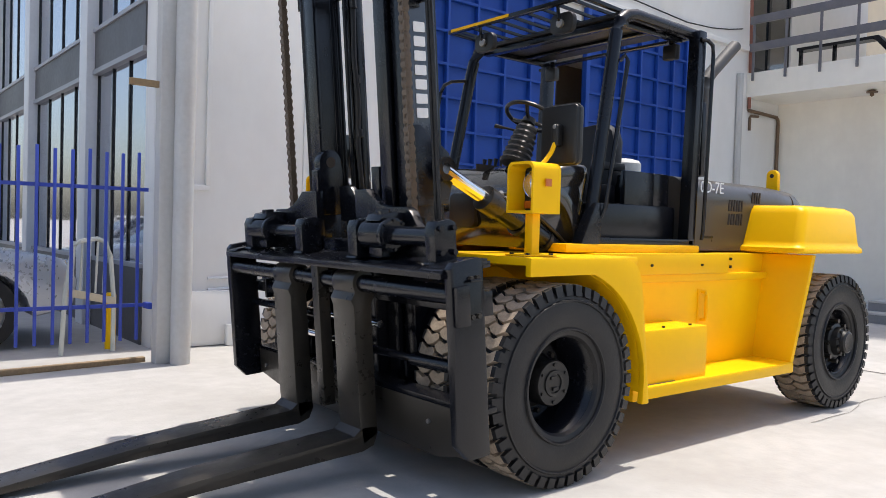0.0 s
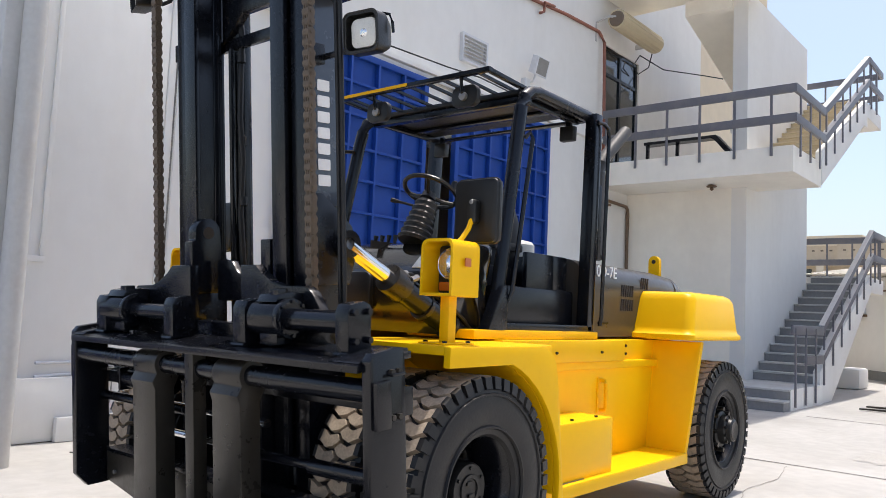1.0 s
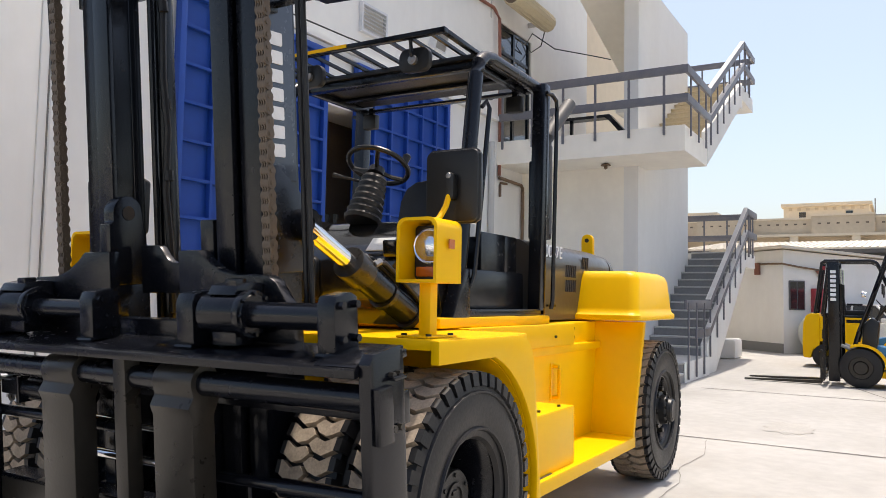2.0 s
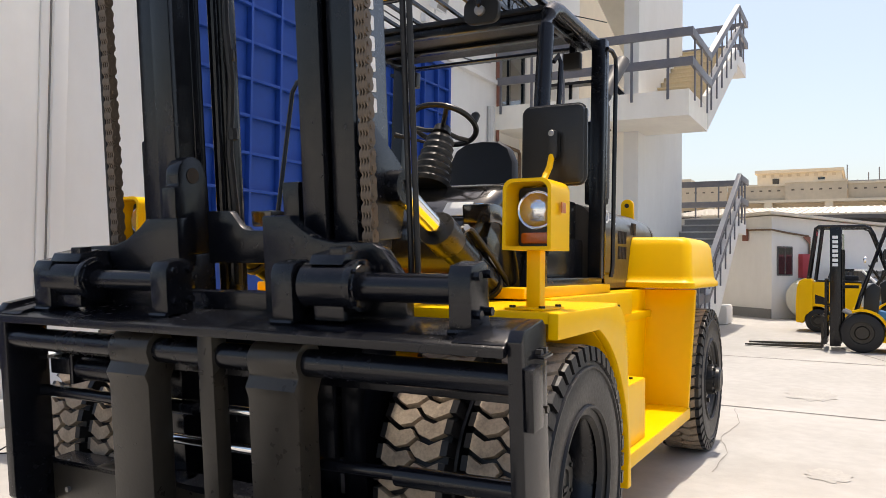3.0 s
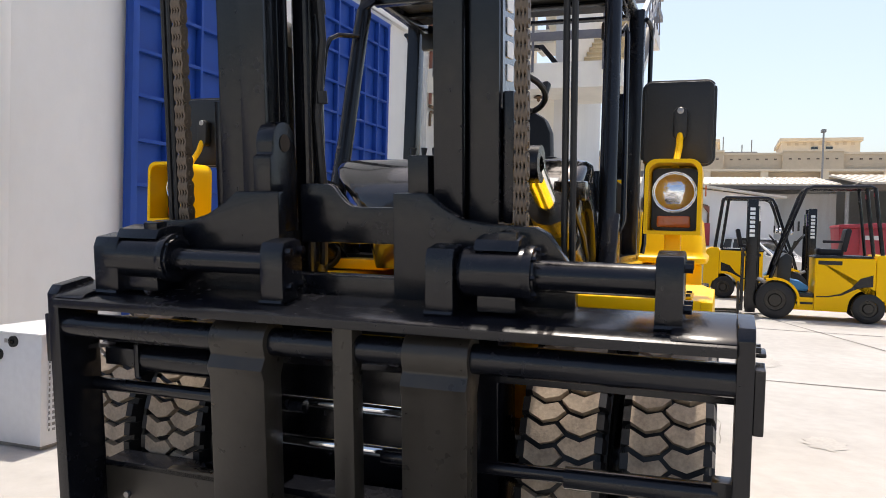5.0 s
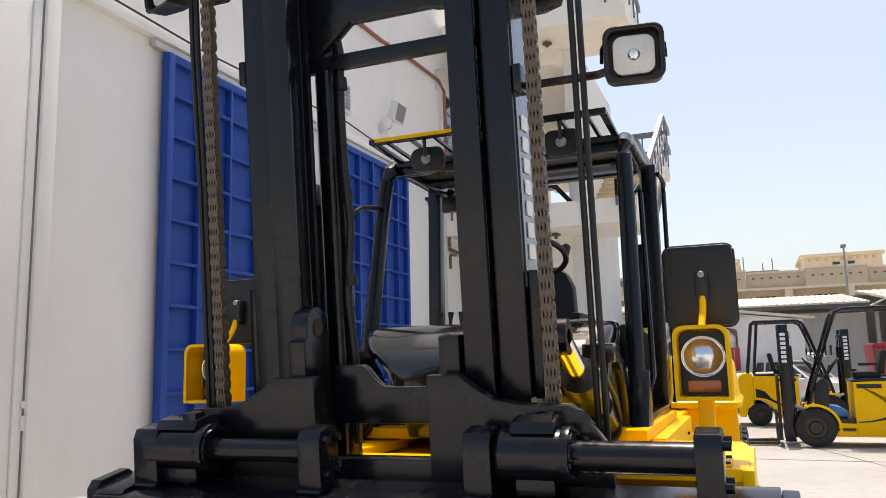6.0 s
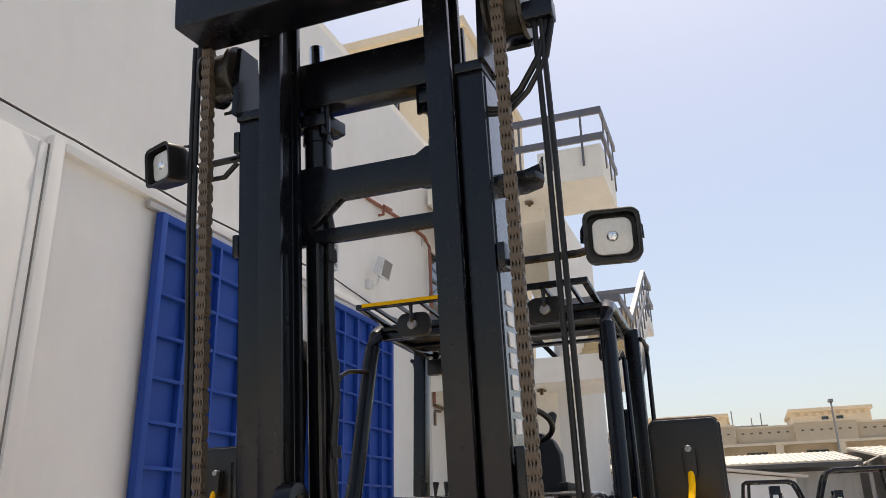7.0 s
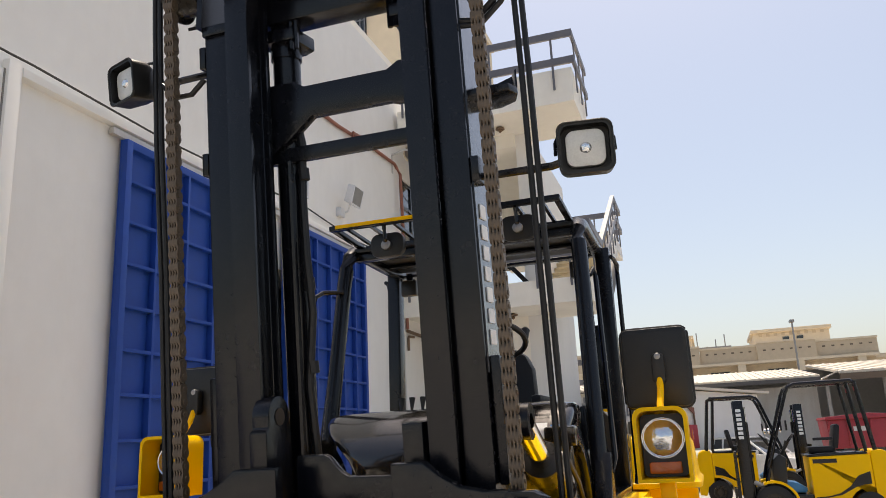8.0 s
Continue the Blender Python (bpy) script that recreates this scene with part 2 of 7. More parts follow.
def arc(cx, cy, r, a0, a1, n=8, ry=None):
    ry = r if ry is None else ry
    return [(cx + r * math.cos(radians(a0 + (a1 - a0) * i / n)), cy + ry * math.sin(radians(a0 + (a1 - a0) * i / n))) for i in range(n + 1)]


def rounded(x0, x1, y0, y1, r, n=5):
    return arc(x1 - r, y1 - r, r, 0, 90, n) + arc(x0 + r, y1 - r, r, 90, 180, n) + arc(x0 + r, y0 + r, r, 180, 270, n) + arc(x1 - r, y0 + r, r, 270, 360, n)


ORG = [Vector((0, 0, 0))]


def mesh_of(name, g, mats, bevel=0.0, smooth=35, segs=2):
    me = bpy.data.meshes.new(name)
    o = ORG[0]
    me.from_pydata([(p[0] - o.x, p[1] - o.y, p[2] - o.z) for p in g.v], [], g.f)
    for mt in (mats if isinstance(mats, (list, tuple)) else [mats]):
        me.materials.append(mt)
    if len(set(g.m)) > 1:
        me.polygons.foreach_set("material_index", g.m)
    bm = bmesh.new()
    bm.from_mesh(me)
    bmesh.ops.recalc_face_normals(bm, faces=bm.faces[:])
    if bevel:
        edges = [e for e in bm.edges if len(e.link_faces) == 2 and e.calc_face_angle(0) > radians(32)]
        bmesh.ops.bevel(bm, geom=edges, offset=bevel, segments=segs, affect="EDGES", profile=0.6, clamp_overlap=True)
    bm.to_mesh(me)
    bm.free()
    if smooth:
        me.polygons.foreach_set("use_smooth", [True] * len(me.polygons))
        me.set_sharp_from_angle(angle=radians(smooth))
    return me


def part(name, g, mats, parent, label="", bevel=0.0, smooth=35):
    ob = new(name, mesh_of(name, g, mats, bevel, smooth))
    ob.parent = parent
    if label:
        tagged(ob, label)
    return ob


def pieces(name, boxes, mats, parent, label="", bevel=0.0):
    """Boxes that are each a part of their own."""
    for b in boxes:
        part(name, Geo().box(*b), mats, parent, label, bevel)


def thing(name, place, label, category, group="", kind=""):
    """An Empty at a thing's base; its parts are built in world places, turned into its own by ORG."""
    ob = new(name)
    ob.empty_display_size = 0.2
    ob.location = place
    tagged(ob, label, category, group, kind)
    ORG[0] = Vector(place)
    return ob


def solid(name, g, mats, label, category="", kind="", bevel=0.0, smooth=35, group="", at=None):
    """A thing or a piece of the setting of one mesh."""
    p = Vector(at) if at else Vector((0, 0, 0))
    ORG[0] = p
    ob = new(name, mesh_of(name, g, mats, bevel, smooth))
    ob.location = p
    tagged(ob, label, category, group, kind)
    ORG[0] = Vector((0, 0, 0))
    return ob


def letters(body, size, m, depth=0.002):
    """Raised lettering in the built-in font, at the pose m."""
    cu = bpy.data.curves.new("lettering", "FONT")
    cu.body, cu.size, cu.extrude = body, size, depth
    tmp = bpy.data.objects.new("lettering", cu)
    scene.collection.objects.link(tmp)
    me = bpy.data.meshes.new_from_object(tmp.evaluated_get(bpy.context.evaluated_depsgraph_get()))
    bpy.data.objects.remove(tmp)
    bpy.data.curves.remove(cu)
    g = Geo()
    g.face_list([m @ v.co for v in me.vertices], [tuple(p.vertices) for p in me.polygons])
    bpy.data.meshes.remove(me)
    return g

# ---- the large forklift ----
YC = 4.11
truck = thing("forklift_truck", (4.9, YC, 0), "large yellow and black diesel forklift truck parked beside the wall", "forklift")
ORG[0] = Vector((4.9, 0, 0))
LEAN = Matrix.Translation((2.75, 0.03, 1.25)) @ Matrix.Rotation(radians(-5.3), 4, "Y") @ Matrix.Translation((-2.75, 0, -1.25))
MAST_Y = 0.02


def tp(name, g, mats, parent=None, label="", bevel=0.0, smooth=35, lean=False):
    """A part of the large truck; lean: in the frame of the mast, which is tilted forward; otherwise widened to the truck's true width."""
    if lean:
        g.turned(LEAN)
    else:
        g.v = [(x, 1.048 * y + 0.055, z) for x, y, z in g.v]
    return part(name, g, mats, parent or truck, label, bevel, smooth)


def tyre_geo(c, w, r, lugs, seed):
    """A tyre round the y axis, with two rows of zigzag lugs and shoulder bars."""
    rnd = random.Random(seed)
    h = w / 2
    prof = [(0.262, -h * 0.72), (0.275, -h * 0.86), (0.33, -h * 0.98), (0.42, -h * 1.02), (r - 0.085, -h * 0.97), (r - 0.045, -h * 0.92), (r - 0.036, -h * 0.80),
            (r - 0.034, 0), (r - 0.036, h * 0.80), (r - 0.045, h * 0.92), (r - 0.085, h * 0.97), (0.42, h * 1.02), (0.33, h * 0.98), (0.275, h * 0.86), (0.262, h * 0.72)]
    g = Geo().lathe(prof, c, "y", 64)
    # raised rings on the side walls
    for s in (-1, 1):
        for rr in (0.30, r - 0.10):
            g.lathe([(rr, s * h * 0.95), (rr + 0.006, s * (h * 1.035)), (rr + 0.014, s * (h * 1.035)), (rr + 0.02, s * h * 0.95)], c, "y", 64)
    step = 2 * math.pi / lugs

    def put(pts, top, base, mi_side=1, mi_top=1):
        n = len(pts)
        v = []
        for rad, k in ((base, 1.03), (top, 1.0)):
            mu = sum(p[0] for p in pts) / n
            md = sum(p[1] for p in pts) / n
            for a, d in pts:
                aa, dd = mu + (a - mu) * k, md + (d - md) * k
                v.append((c[0] + rad * math.cos(aa), c[1] + dd, c[2] + rad * math.sin(aa)))
        g.face_list(v, [tuple(range(n, 2 * n))], mi_top)
        g.face_list(v, [(i, (i + 1) % n, (i + 1) % n + n, i + n) for i in range(n)], mi_side)
    for i in range(lugs):
        a = i * step
        for row in (-1, 1):
            o = a + (0.5 * step if row > 0 else 0)
            e, z = step * 0.36, step * 0.24
            x3, xm, xi, tip = row * h * 0.80, row * h * 0.46, row * h * 0.14, -row * h * 0.05
            pts = [(o - e - z * 0.4, x3), (o - e + z, xm), (o - e + z * 0.3, xi), (o + z * 0.3, tip), (o + e + z * 0.3, xi), (o + e + z, xm), (o + e - z * 0.4, x3)]
            put(pts, r + rnd.uniform(-0.003, 0.0), r - 0.040)
            # shoulder bar running down the side
            e2 = step * 0.33
            oo = o - z * 0.4
            v = []
            for aa in (oo - e2, oo + e2):
                for rad, d in ((r - 0.002, row * h * 0.79), (r - 0.006, row * h * 0.97), (r - 0.062, row * h * 1.03), (r - 0.068, row * h * 0.94), (r - 0.045, row * h * 0.79)):
                    v.append((c[0] + rad * math.cos(aa), c[1] + d, c[2] + rad * math.sin(aa)))
            g.face_list(v, [(0, 1, 6, 5), (1, 2, 7, 6), (2, 3, 8, 7), (0, 1, 2, 3, 4), (9, 8, 7, 6, 5)], 0)
    return g


def front_wheel(s):
    """A pair of tyres on one hub."""
    cx, cz, r = 3.36, 0.556, 0.556
    rim = Geo()
    o = s * 1.20
    rim.lathe([(0.268, o - s * 0.035), (0.285, o - s * 0.005), (0.285, o + s * 0.004), (0.262, o - s * 0.02), (0.245, o - s * 0.05), (0.238, o - s * 0.22),
               (0.15, o - s * 0.235), (0.15, o - s * 0.235)], (cx, 0, cz), "y", 48)
    rim.lathe([(0.235, o - s * 0.23), (0.17, o - s * 0.245), (0.0, o - s * 0.245)], (cx, 0, cz), "y", 32)
    wheel = tp("front_wheel", rim, M_BLK, label="black dual front wheel with a deep dished rim")
    for n, (a, b) in enumerate(((1.25, 0.962), (0.912, 0.624))):
        c = (cx, s * (a + b) / 2, cz)
        tp("tyre", tyre_geo(c, a - b, r, 43, n + 3), [M_RUB, M_TREAD], wheel, "worn black tyre with dusty zigzag tread")
    hub = Geo().lathe([(0.165, o - s * 0.25), (0.160, o - s * 0.20), (0.135, o - s * 0.185), (0.130, o - s * 0.06), (0.122, o - s * 0.048), (0.0, o - s * 0.048)], (cx, 0, cz), "y", 36)
    hub.lathe([(0.075, o - s * 0.0481), (0.072, o - s * 0.040), (0.055, o - s * 0.040), (0.052, o - s * 0.0481)], (cx, 0, cz), "y", 24)
    hub.box(cx - 0.012, cx + 0.030, min(o - s * 0.049, o - s * 0.038), max(o - s * 0.049, o - s * 0.038), cz - 0.04, cz - 0.022)
    hub.box(cx - 0.030, cx + 0.012, min(o - s * 0.049, o - s * 0.038), max(o - s * 0.049, o - s * 0.038), cz + 0.022, cz + 0.04)
    for k in range(6):
        a = (k + 0.5) * math.pi / 3
        p = (cx + 0.103 * math.cos(a), o - s * 0.05, cz + 0.103 * math.sin(a))
        hub.tube([p, (p[0], p[1] + s * 0.010, p[2])], 0.010, 6)
    tp("hub", hub, M_PLAST, wheel, "dark drive hub cap")
    for k in range(10):
        a = k * math.pi / 5
        p = (cx + 0.20 * math.cos(a), o - s * 0.24, cz + 0.20 * math.sin(a))
        tp("wheel_nut", Geo().tube([p, (p[0], p[1] + s * 0.035, p[2])], 0.016, 6), M_BLK2, wheel)


def rear_wheel(s):
    cx, cz, r = 6.77, 0.556, 0.553
    o = s * 1.14
    rim = Geo().lathe([(0.268, o - s * 0.03), (0.285, o), (0.262, o - s * 0.01), (0.245, o - s * 0.04), (0.235, o - s * 0.09), (0.18, o - s * 0.10), (0.12, o - s * 0.05), (0.0, o - s * 0.05)],
                      (cx, 0, cz), "y", 48)
    wheel = tp("rear_wheel", rim, M_BLK, label="black rear steering wheel with a bolted hub")
    tp("tyre", tyre_geo((cx, s * 1.01, cz), 0.315, r, 43, 9), [M_RUB, M_TREAD], wheel)
    hub = Geo().lathe([(0.150, o - s * 0.06), (0.145, o - s * 0.01), (0.120, o), (0.115, o + s * 0.045), (0.095, o + s * 0.055), (0.09, o + s * 0.085), (0.075, o + s * 0.095), (0.05, o + s * 0.09), (0.0, o + s * 0.088)], (cx, 0, cz), "y", 28)
    for k in range(10):
        a = (k + 0.5) * math.pi / 5
        p = (cx + 0.105 * math.cos(a), o + s * 0.04, cz + 0.105 * math.sin(a))
        hub.tube([p, (p[0], p[1] + s * 0.022, p[2])], 0.013, 6)
    tp("hub", hub, M_PLAST, wheel)
    for k in range(8):
        a = k * math.pi / 4
        p = (cx + 0.165 * math.cos(a), o - s * 0.06, cz + 0.165 * math.sin(a))
        tp("wheel_nut", Geo().tube([p, (p[0], p[1] + s * 0.07, p[2])], 0.02, 6), M_BLK2, wheel)


for s in (-1, 1):
    front_wheel(s)
    rear_wheel(s)
tp("front_axle", Geo().tube([(3.36, -1.0, 0.556), (3.36, -0.45, 0.556), (3.36, -0.3, 0.556), (3.36, 0.3, 0.556), (3.36, 0.45, 0.556), (3.36, 1.0, 0.556)], [0.12, 0.14, 0.2, 0.2, 0.14, 0.12], 18), M_BLK)
tp("rear_axle", Geo().tube([(6.77, -1.0, 0.556), (6.77, 1.0, 0.556)], 0.1, 14), M_BLK)

# chassis and body
tp("chassis", Geo().prism([(3.05, 0.62), (3.05, 1.12), (3.9, 1.2), (6.9, 1.22), (7.0, 0.75), (6.9, 0.5), (4.1, 0.42), (3.6, 0.62)], "y", -0.48, 0.48), M_YEL, bevel=0.012)


def fender(s):
    y0, y1 = s * 1.23, s * 1.19
    outer = [(3.07, 1.15), (3.07, 1.25), (3.84, 1.25)] + [(3.84 + 0.17 * math.sin(radians(a)), 1.08 + 0.17 * math.cos(radians(a))) for a in (15, 30, 45, 60, 75)] + \
            [(4.03, 1.0), (4.06, 0.78), (4.115, 0.37), (4.05, 0.37)]
    inner = [(3.36 + 0.70 * math.cos(radians(a)), 0.50 + 0.69 * math.sin(radians(a))) for a in range(2, 73, 7)]
    g = Geo().prism(outer + inner, "y", y0, y1)
    f = tp("fender", g, M_YEL, label="yellow front mudguard", bevel=0.008)
    arch = Geo()
    pts = [(3.36 + 0.70 * math.cos(radians(a)), 0.50 + 0.69 * math.sin(radians(a))) for a in range(-5, 96, 7)]
    out = [(3.36 + 0.73 * math.cos(radians(a)), 0.50 + 0.72 * math.sin(radians(a))) for a in range(95, -6, -7)]
    arch.prism(pts + out, "y", s * 1.19, s * 0.46)
    tp("arch_liner", arch, M_YEL, f)
    top = Geo().prism([(3.075, s * 1.215), (3.075, s * 0.98), (3.08, s * 0.55), (3.09, s * 0.42), (4.02, s * 0.42), (4.02, s * 1.185), (3.84, s * 1.215)], "z", 1.206, 1.2535)
    tp("top_plate", top, M_YEL, f, bevel=0.01)
    for px, py in ((3.13, 1.145), (3.13, 1.03), (3.31, 1.145), (3.31, 1.03)):
        tp("bolt", Geo().tube([(px, s * py, 1.25), (px, s * py, 1.272)], 0.012, 6), M_BLK, f)
    tp("lamp_foot", Geo().box(3.10, 3.34, min(s * 1.16, s * 1.01), max(s * 1.16, s * 1.01), 1.255, 1.263), M_YEL, f, bevel=0.003)


def body_side(s):
    def bx(x0, x1, a, b, z0, z1):
        return Geo().box(x0, x1, min(s * a, s * b), max(s * a, s * b), z0, z1)
    tp("side_panel", bx(4.02, 6.24, 0.81, 0.47, 0.42, 1.12), M_YEL, bevel=0.012, label="yellow side panel")
    tp("step_plate", Geo().prism([(4.08, s * 1.14), (6.06, s * 1.14), (6.06, s * 0.7), (4.08, s * 0.7)], "z", 0.36, 0.44), M_YEL, bevel=0.012, label="yellow running board")
    tp("step_decal", bx(4.22, 4.56, 1.11, 0.99, 0.44, 0.444), M_EXH, label="grey anti-slip strip")
    box = tp("step_box", bx(4.09, 4.93, 1.10, 0.80, 0.43, 0.785), M_YEL, bevel=0.012, label="yellow battery step box")
    for px in (4.2, 4.5, 4.8):
        tp("bolt", Geo().tube([(px, s * 1.05, 0.785), (px, s * 1.05, 0.797)], 0.011, 6), M_BLK, box)
    tp("upper_ledge", bx(4.04, 6.24, 0.84, 0.70, 1.06, 1.115), M_YEL, bevel=0.008)
    ub = tp("upper_box", bx(4.03, 5.58, 0.86, 0.55, 1.115, 1.262), M_YEL, bevel=0.01)
    tp("latch", bx(4.0, 4.08, 0.875, 0.855, 1.20, 1.235), M_BLK, ub)
    tp("warning_decal", bx(4.24, 4.40, 0.864, 0.856, 1.14, 1.23), material("pale_yellow_decal", (0.85, 0.52, 0.08), 0.4), ub)
    for px in (4.62, 5.22):
        tp("bolt", Geo().tube([(px, s * 0.86, 1.18), (px, s * 0.872, 1.18)], 0.01, 6), M_BLK, ub)
    tp("rear_box", bx(5.581, 6.19, 0.80, 0.5, 1.115, 1.265), M_YEL, bevel=0.01)
    for pz in (1.16, 1.22):
        tp("bolt", Geo().tube([(5.70, s * 0.8, pz), (5.70, s * 0.812, pz)], 0.012, 6), M_BLK)
    # slanting panel in front of the rear wheel
    lo = [(6.06, s * 0.81), (6.02, s * 1.13), (6.07, s * 1.13), (6.10, s * 0.47), (6.06, s * 0.47)]
    hi = [(6.20, s * 0.81), (6.34, s * 1.12), (6.40, s * 1.12), (6.40, s * 0.47), (6.20, s * 0.47)]
    v = [(x, y, 0.42) for x, y in lo] + [(x, y, 1.265) for x, y in hi]
    tp("rear_side_panel", Geo().face_list(v, [(4, 3, 2, 1, 0), (5, 6, 7, 8, 9)] + [(i, (i + 1) % 5, (i + 1) % 5 + 5, i + 5) for i in range(5)]), M_YEL, bevel=0.012)
    h = Geo().tube([(5.30, s * 0.81, 0.77), (5.30, s * 0.855, 0.775), (5.30, s * 0.86, 0.79), (5.30, s * 0.86, 0.96), (5.30, s * 0.855, 0.975), (5.30, s * 0.81, 0.98)], 0.014, 8)
    tp("grab_handle", h, M_YEL)
    tp("handle_plate", bx(5.26, 5.34, 0.818, 0.806, 0.75, 1.0), M_YEL, bevel=0.003)
    tp("cab_base", bx(3.83, 5.28, 0.80, 0.3, 1.262, 1.318), M_YEL, bevel=0.012)


for s in (-1, 1):
    fender(s)
    body_side(s)
tp("front_guard_plate", Geo().box(2.98, 3.04, -0.5, 0.5, 0.40, 1.10), M_BLK, bevel=0.01)
tp("front_cross_plate", Geo().box(3.02, 3.12, -0.42, 0.42, 1.08, 1.25).box(2.99, 3.25, -0.42, 0.42, 1.235, 1.262), M_YEL, bevel=0.008)

# counterweight and hood
def cw_plan(grow, lead, tail):
    """Half outline of the counterweight, mirrored: front face, rounded corner, side and rear."""
    w, x0, x1 = 1.13 + grow, 6.12 + lead, 7.19 + tail
    side = [(x0 - 0.06, -0.60), (x0, -w + 0.12)] + arc(x0 + 0.07, -w + 0.07, 0.07, 180, 270, 4) + arc(x1 - 0.09, -w + 0.09, 0.09, 270, 360, 4)
    return side + [(x, -y) for x, y in side[::-1]]


cw = Geo()
levels = [(cw_plan(0.0, -0.02, 0.0), 1.275), (cw_plan(0.025, -0.05, 0.01), 1.285), (cw_plan(0.025, -0.05, 0.01), 1.318), (cw_plan(0.005, -0.01, -0.01), 1.338), (cw_plan(0.0, 0.0, -0.02), 1.37), (cw_plan(-0.02, 0.08, -0.05), 1.59), (cw_plan(-0.04, 0.10, -0.07), 1.63), (cw_plan(-0.08, 0.13, -0.11), 1.655)]
n = len(levels[0][0])
v = [(x, y, z) for ring, z in levels for x, y in ring]
f = [tuple(range(n - 1, -1, -1)), tuple((len(levels) - 1) * n + i for i in range(n))]
for k in range(len(levels) - 1):
    f += [(k * n + i, k * n + (i + 1) % n, (k + 1) * n + (i + 1) % n, (k + 1) * n + i) for i in range(n)]
cw.face_list(v, f)
cwo = tp("counterweight", cw, M_YEL, label="heavy yellow counterweight with rounded edges", smooth=50)
tp("counterweight_foot", Geo().box(6.3, 7.0, -0.62, 0.62, 0.45, 1.28), M_YEL, cwo, bevel=0.04)
hood = Geo()
sec = [(-0.70, 1.28), (-0.70, 1.66)] + arc(-0.56, 1.70, 0.14, 180, 95, 6) + [(0.0, 1.865)] + arc(0.56, 1.70, 0.14, 85, 0, 6) + [(0.70, 1.66), (0.70, 1.28)]
rings = [(5.22, 1.0, 0.0), (6.55, 1.0, -0.01), (6.98, 0.97, -0.03), (7.10, 0.94, -0.07), (7.16, 0.90, -0.14)]
n = len(sec)
v = [(x, y * k, z if z < 1.3 else z + dz) for x, k, dz in rings for y, z in sec]
f = [tuple(range(n)), tuple((len(rings) - 1) * n + i for i in range(n - 1, -1, -1))]
for k in range(len(rings) - 1):
    f += [(k * n + i, (k + 1) * n + i, (k + 1) * n + (i + 1) % n, k * n + (i + 1) % n) for i in range(n)]
hood.face_list(v, f)
ho = tp("hood", hood, M_HOOD, label="charcoal grey engine hood", smooth=40)
for s in (-1, 1):
    for row, (x0, cnt, z0, z1) in enumerate(((5.82, 6, 1.595, 1.685), (5.82, 6, 1.485, 1.575), (6.16, 4, 1.67, 1.76))):
        for k in range(cnt):
            x = x0 + k * 0.037
            tp("vent_slot", Geo().prism([(x, z0), (x + 0.018, z0), (x + 0.028, z1), (x + 0.010, z1)], "y", s * 0.698, s * 0.704), M_DARK, ho)
    tp("hood_latch", Geo().box(5.46, 5.60, min(s * 0.7, s * 0.715), max(s * 0.7, s * 0.715), 1.375, 1.39), M_BLK, ho)
tp("rear_seam", Geo().prism([(-0.688, 1.30), (-0.688, 1.64)] + arc(-0.55, 1.672, 0.138, 180, 95, 6) + [(0.0, 1.842)] + arc(0.55, 1.672, 0.138, 85, 0, 6) + [(0.688, 1.64), (0.688, 1.30)], "x", 6.88, 6.892), M_DARK, ho)
tp("model_lettering", letters("0D-7E", 0.125, pose(5.42, -0.704, 1.725, 90, 0, 0)), M_WHITE, ho, "white model lettering")
ring = Geo().prism([(-0.53, 1.80), (-0.43, 1.80)] + arc(-0.48, 1.955, 0.05, 0, 180, 8), "x", 6.90, 6.95)
tp("lifting_eye", ring, M_YEL, ho, "yellow lifting eye", bevel=0.006)
tp("eye_hole", Geo().lathe([(0.0, -0.003), (0.018, -0.003), (0.018, 0.003), (0.0, 0.003)], (6.897, -0.48, 1.95), "x", 14), M_DARK, ho)
tp("air_cleaner_cap", Geo().lathe([(0.16, -0.09), (0.16, 0.03), (0.14, 0.055), (0.08, 0.07), (0.0, 0.075)], (5.32, -0.05, 1.93), "z", 24), M_STICK, ho, "pale round cap")

# overhead guard
def gp(name, g, mats, parent, label="", bevel=0.0):
    """A part of the overhead guard, drawn to its outer width and height."""
    g.v = [(x + 0.05 + 0.06 * max(0.0, min(1.0, x - 4.1)) * max(0.0, z - 1.5) / 1.4 + 0.05 * max(0.0, min(1.0, x - 4.1)), y, 1.3 + (z - 1.3) * 1.022) for x, y, z in g.v]
    return tp(name, g, mats, parent, label, bevel)


def guard_tube(s):
    return Geo().tube([(4.05, s * 0.735, 1.32), (4.085, s * 0.73, 1.50), (4.285, s * 0.70, 2.62), (4.305, s * 0.695, 2.72), (4.34, s * 0.69, 2.80), (4.40, s * 0.69, 2.845), (4.48, s * 0.69, 2.862), (5.14, s * 0.69, 2.85)], 0.043, 12)


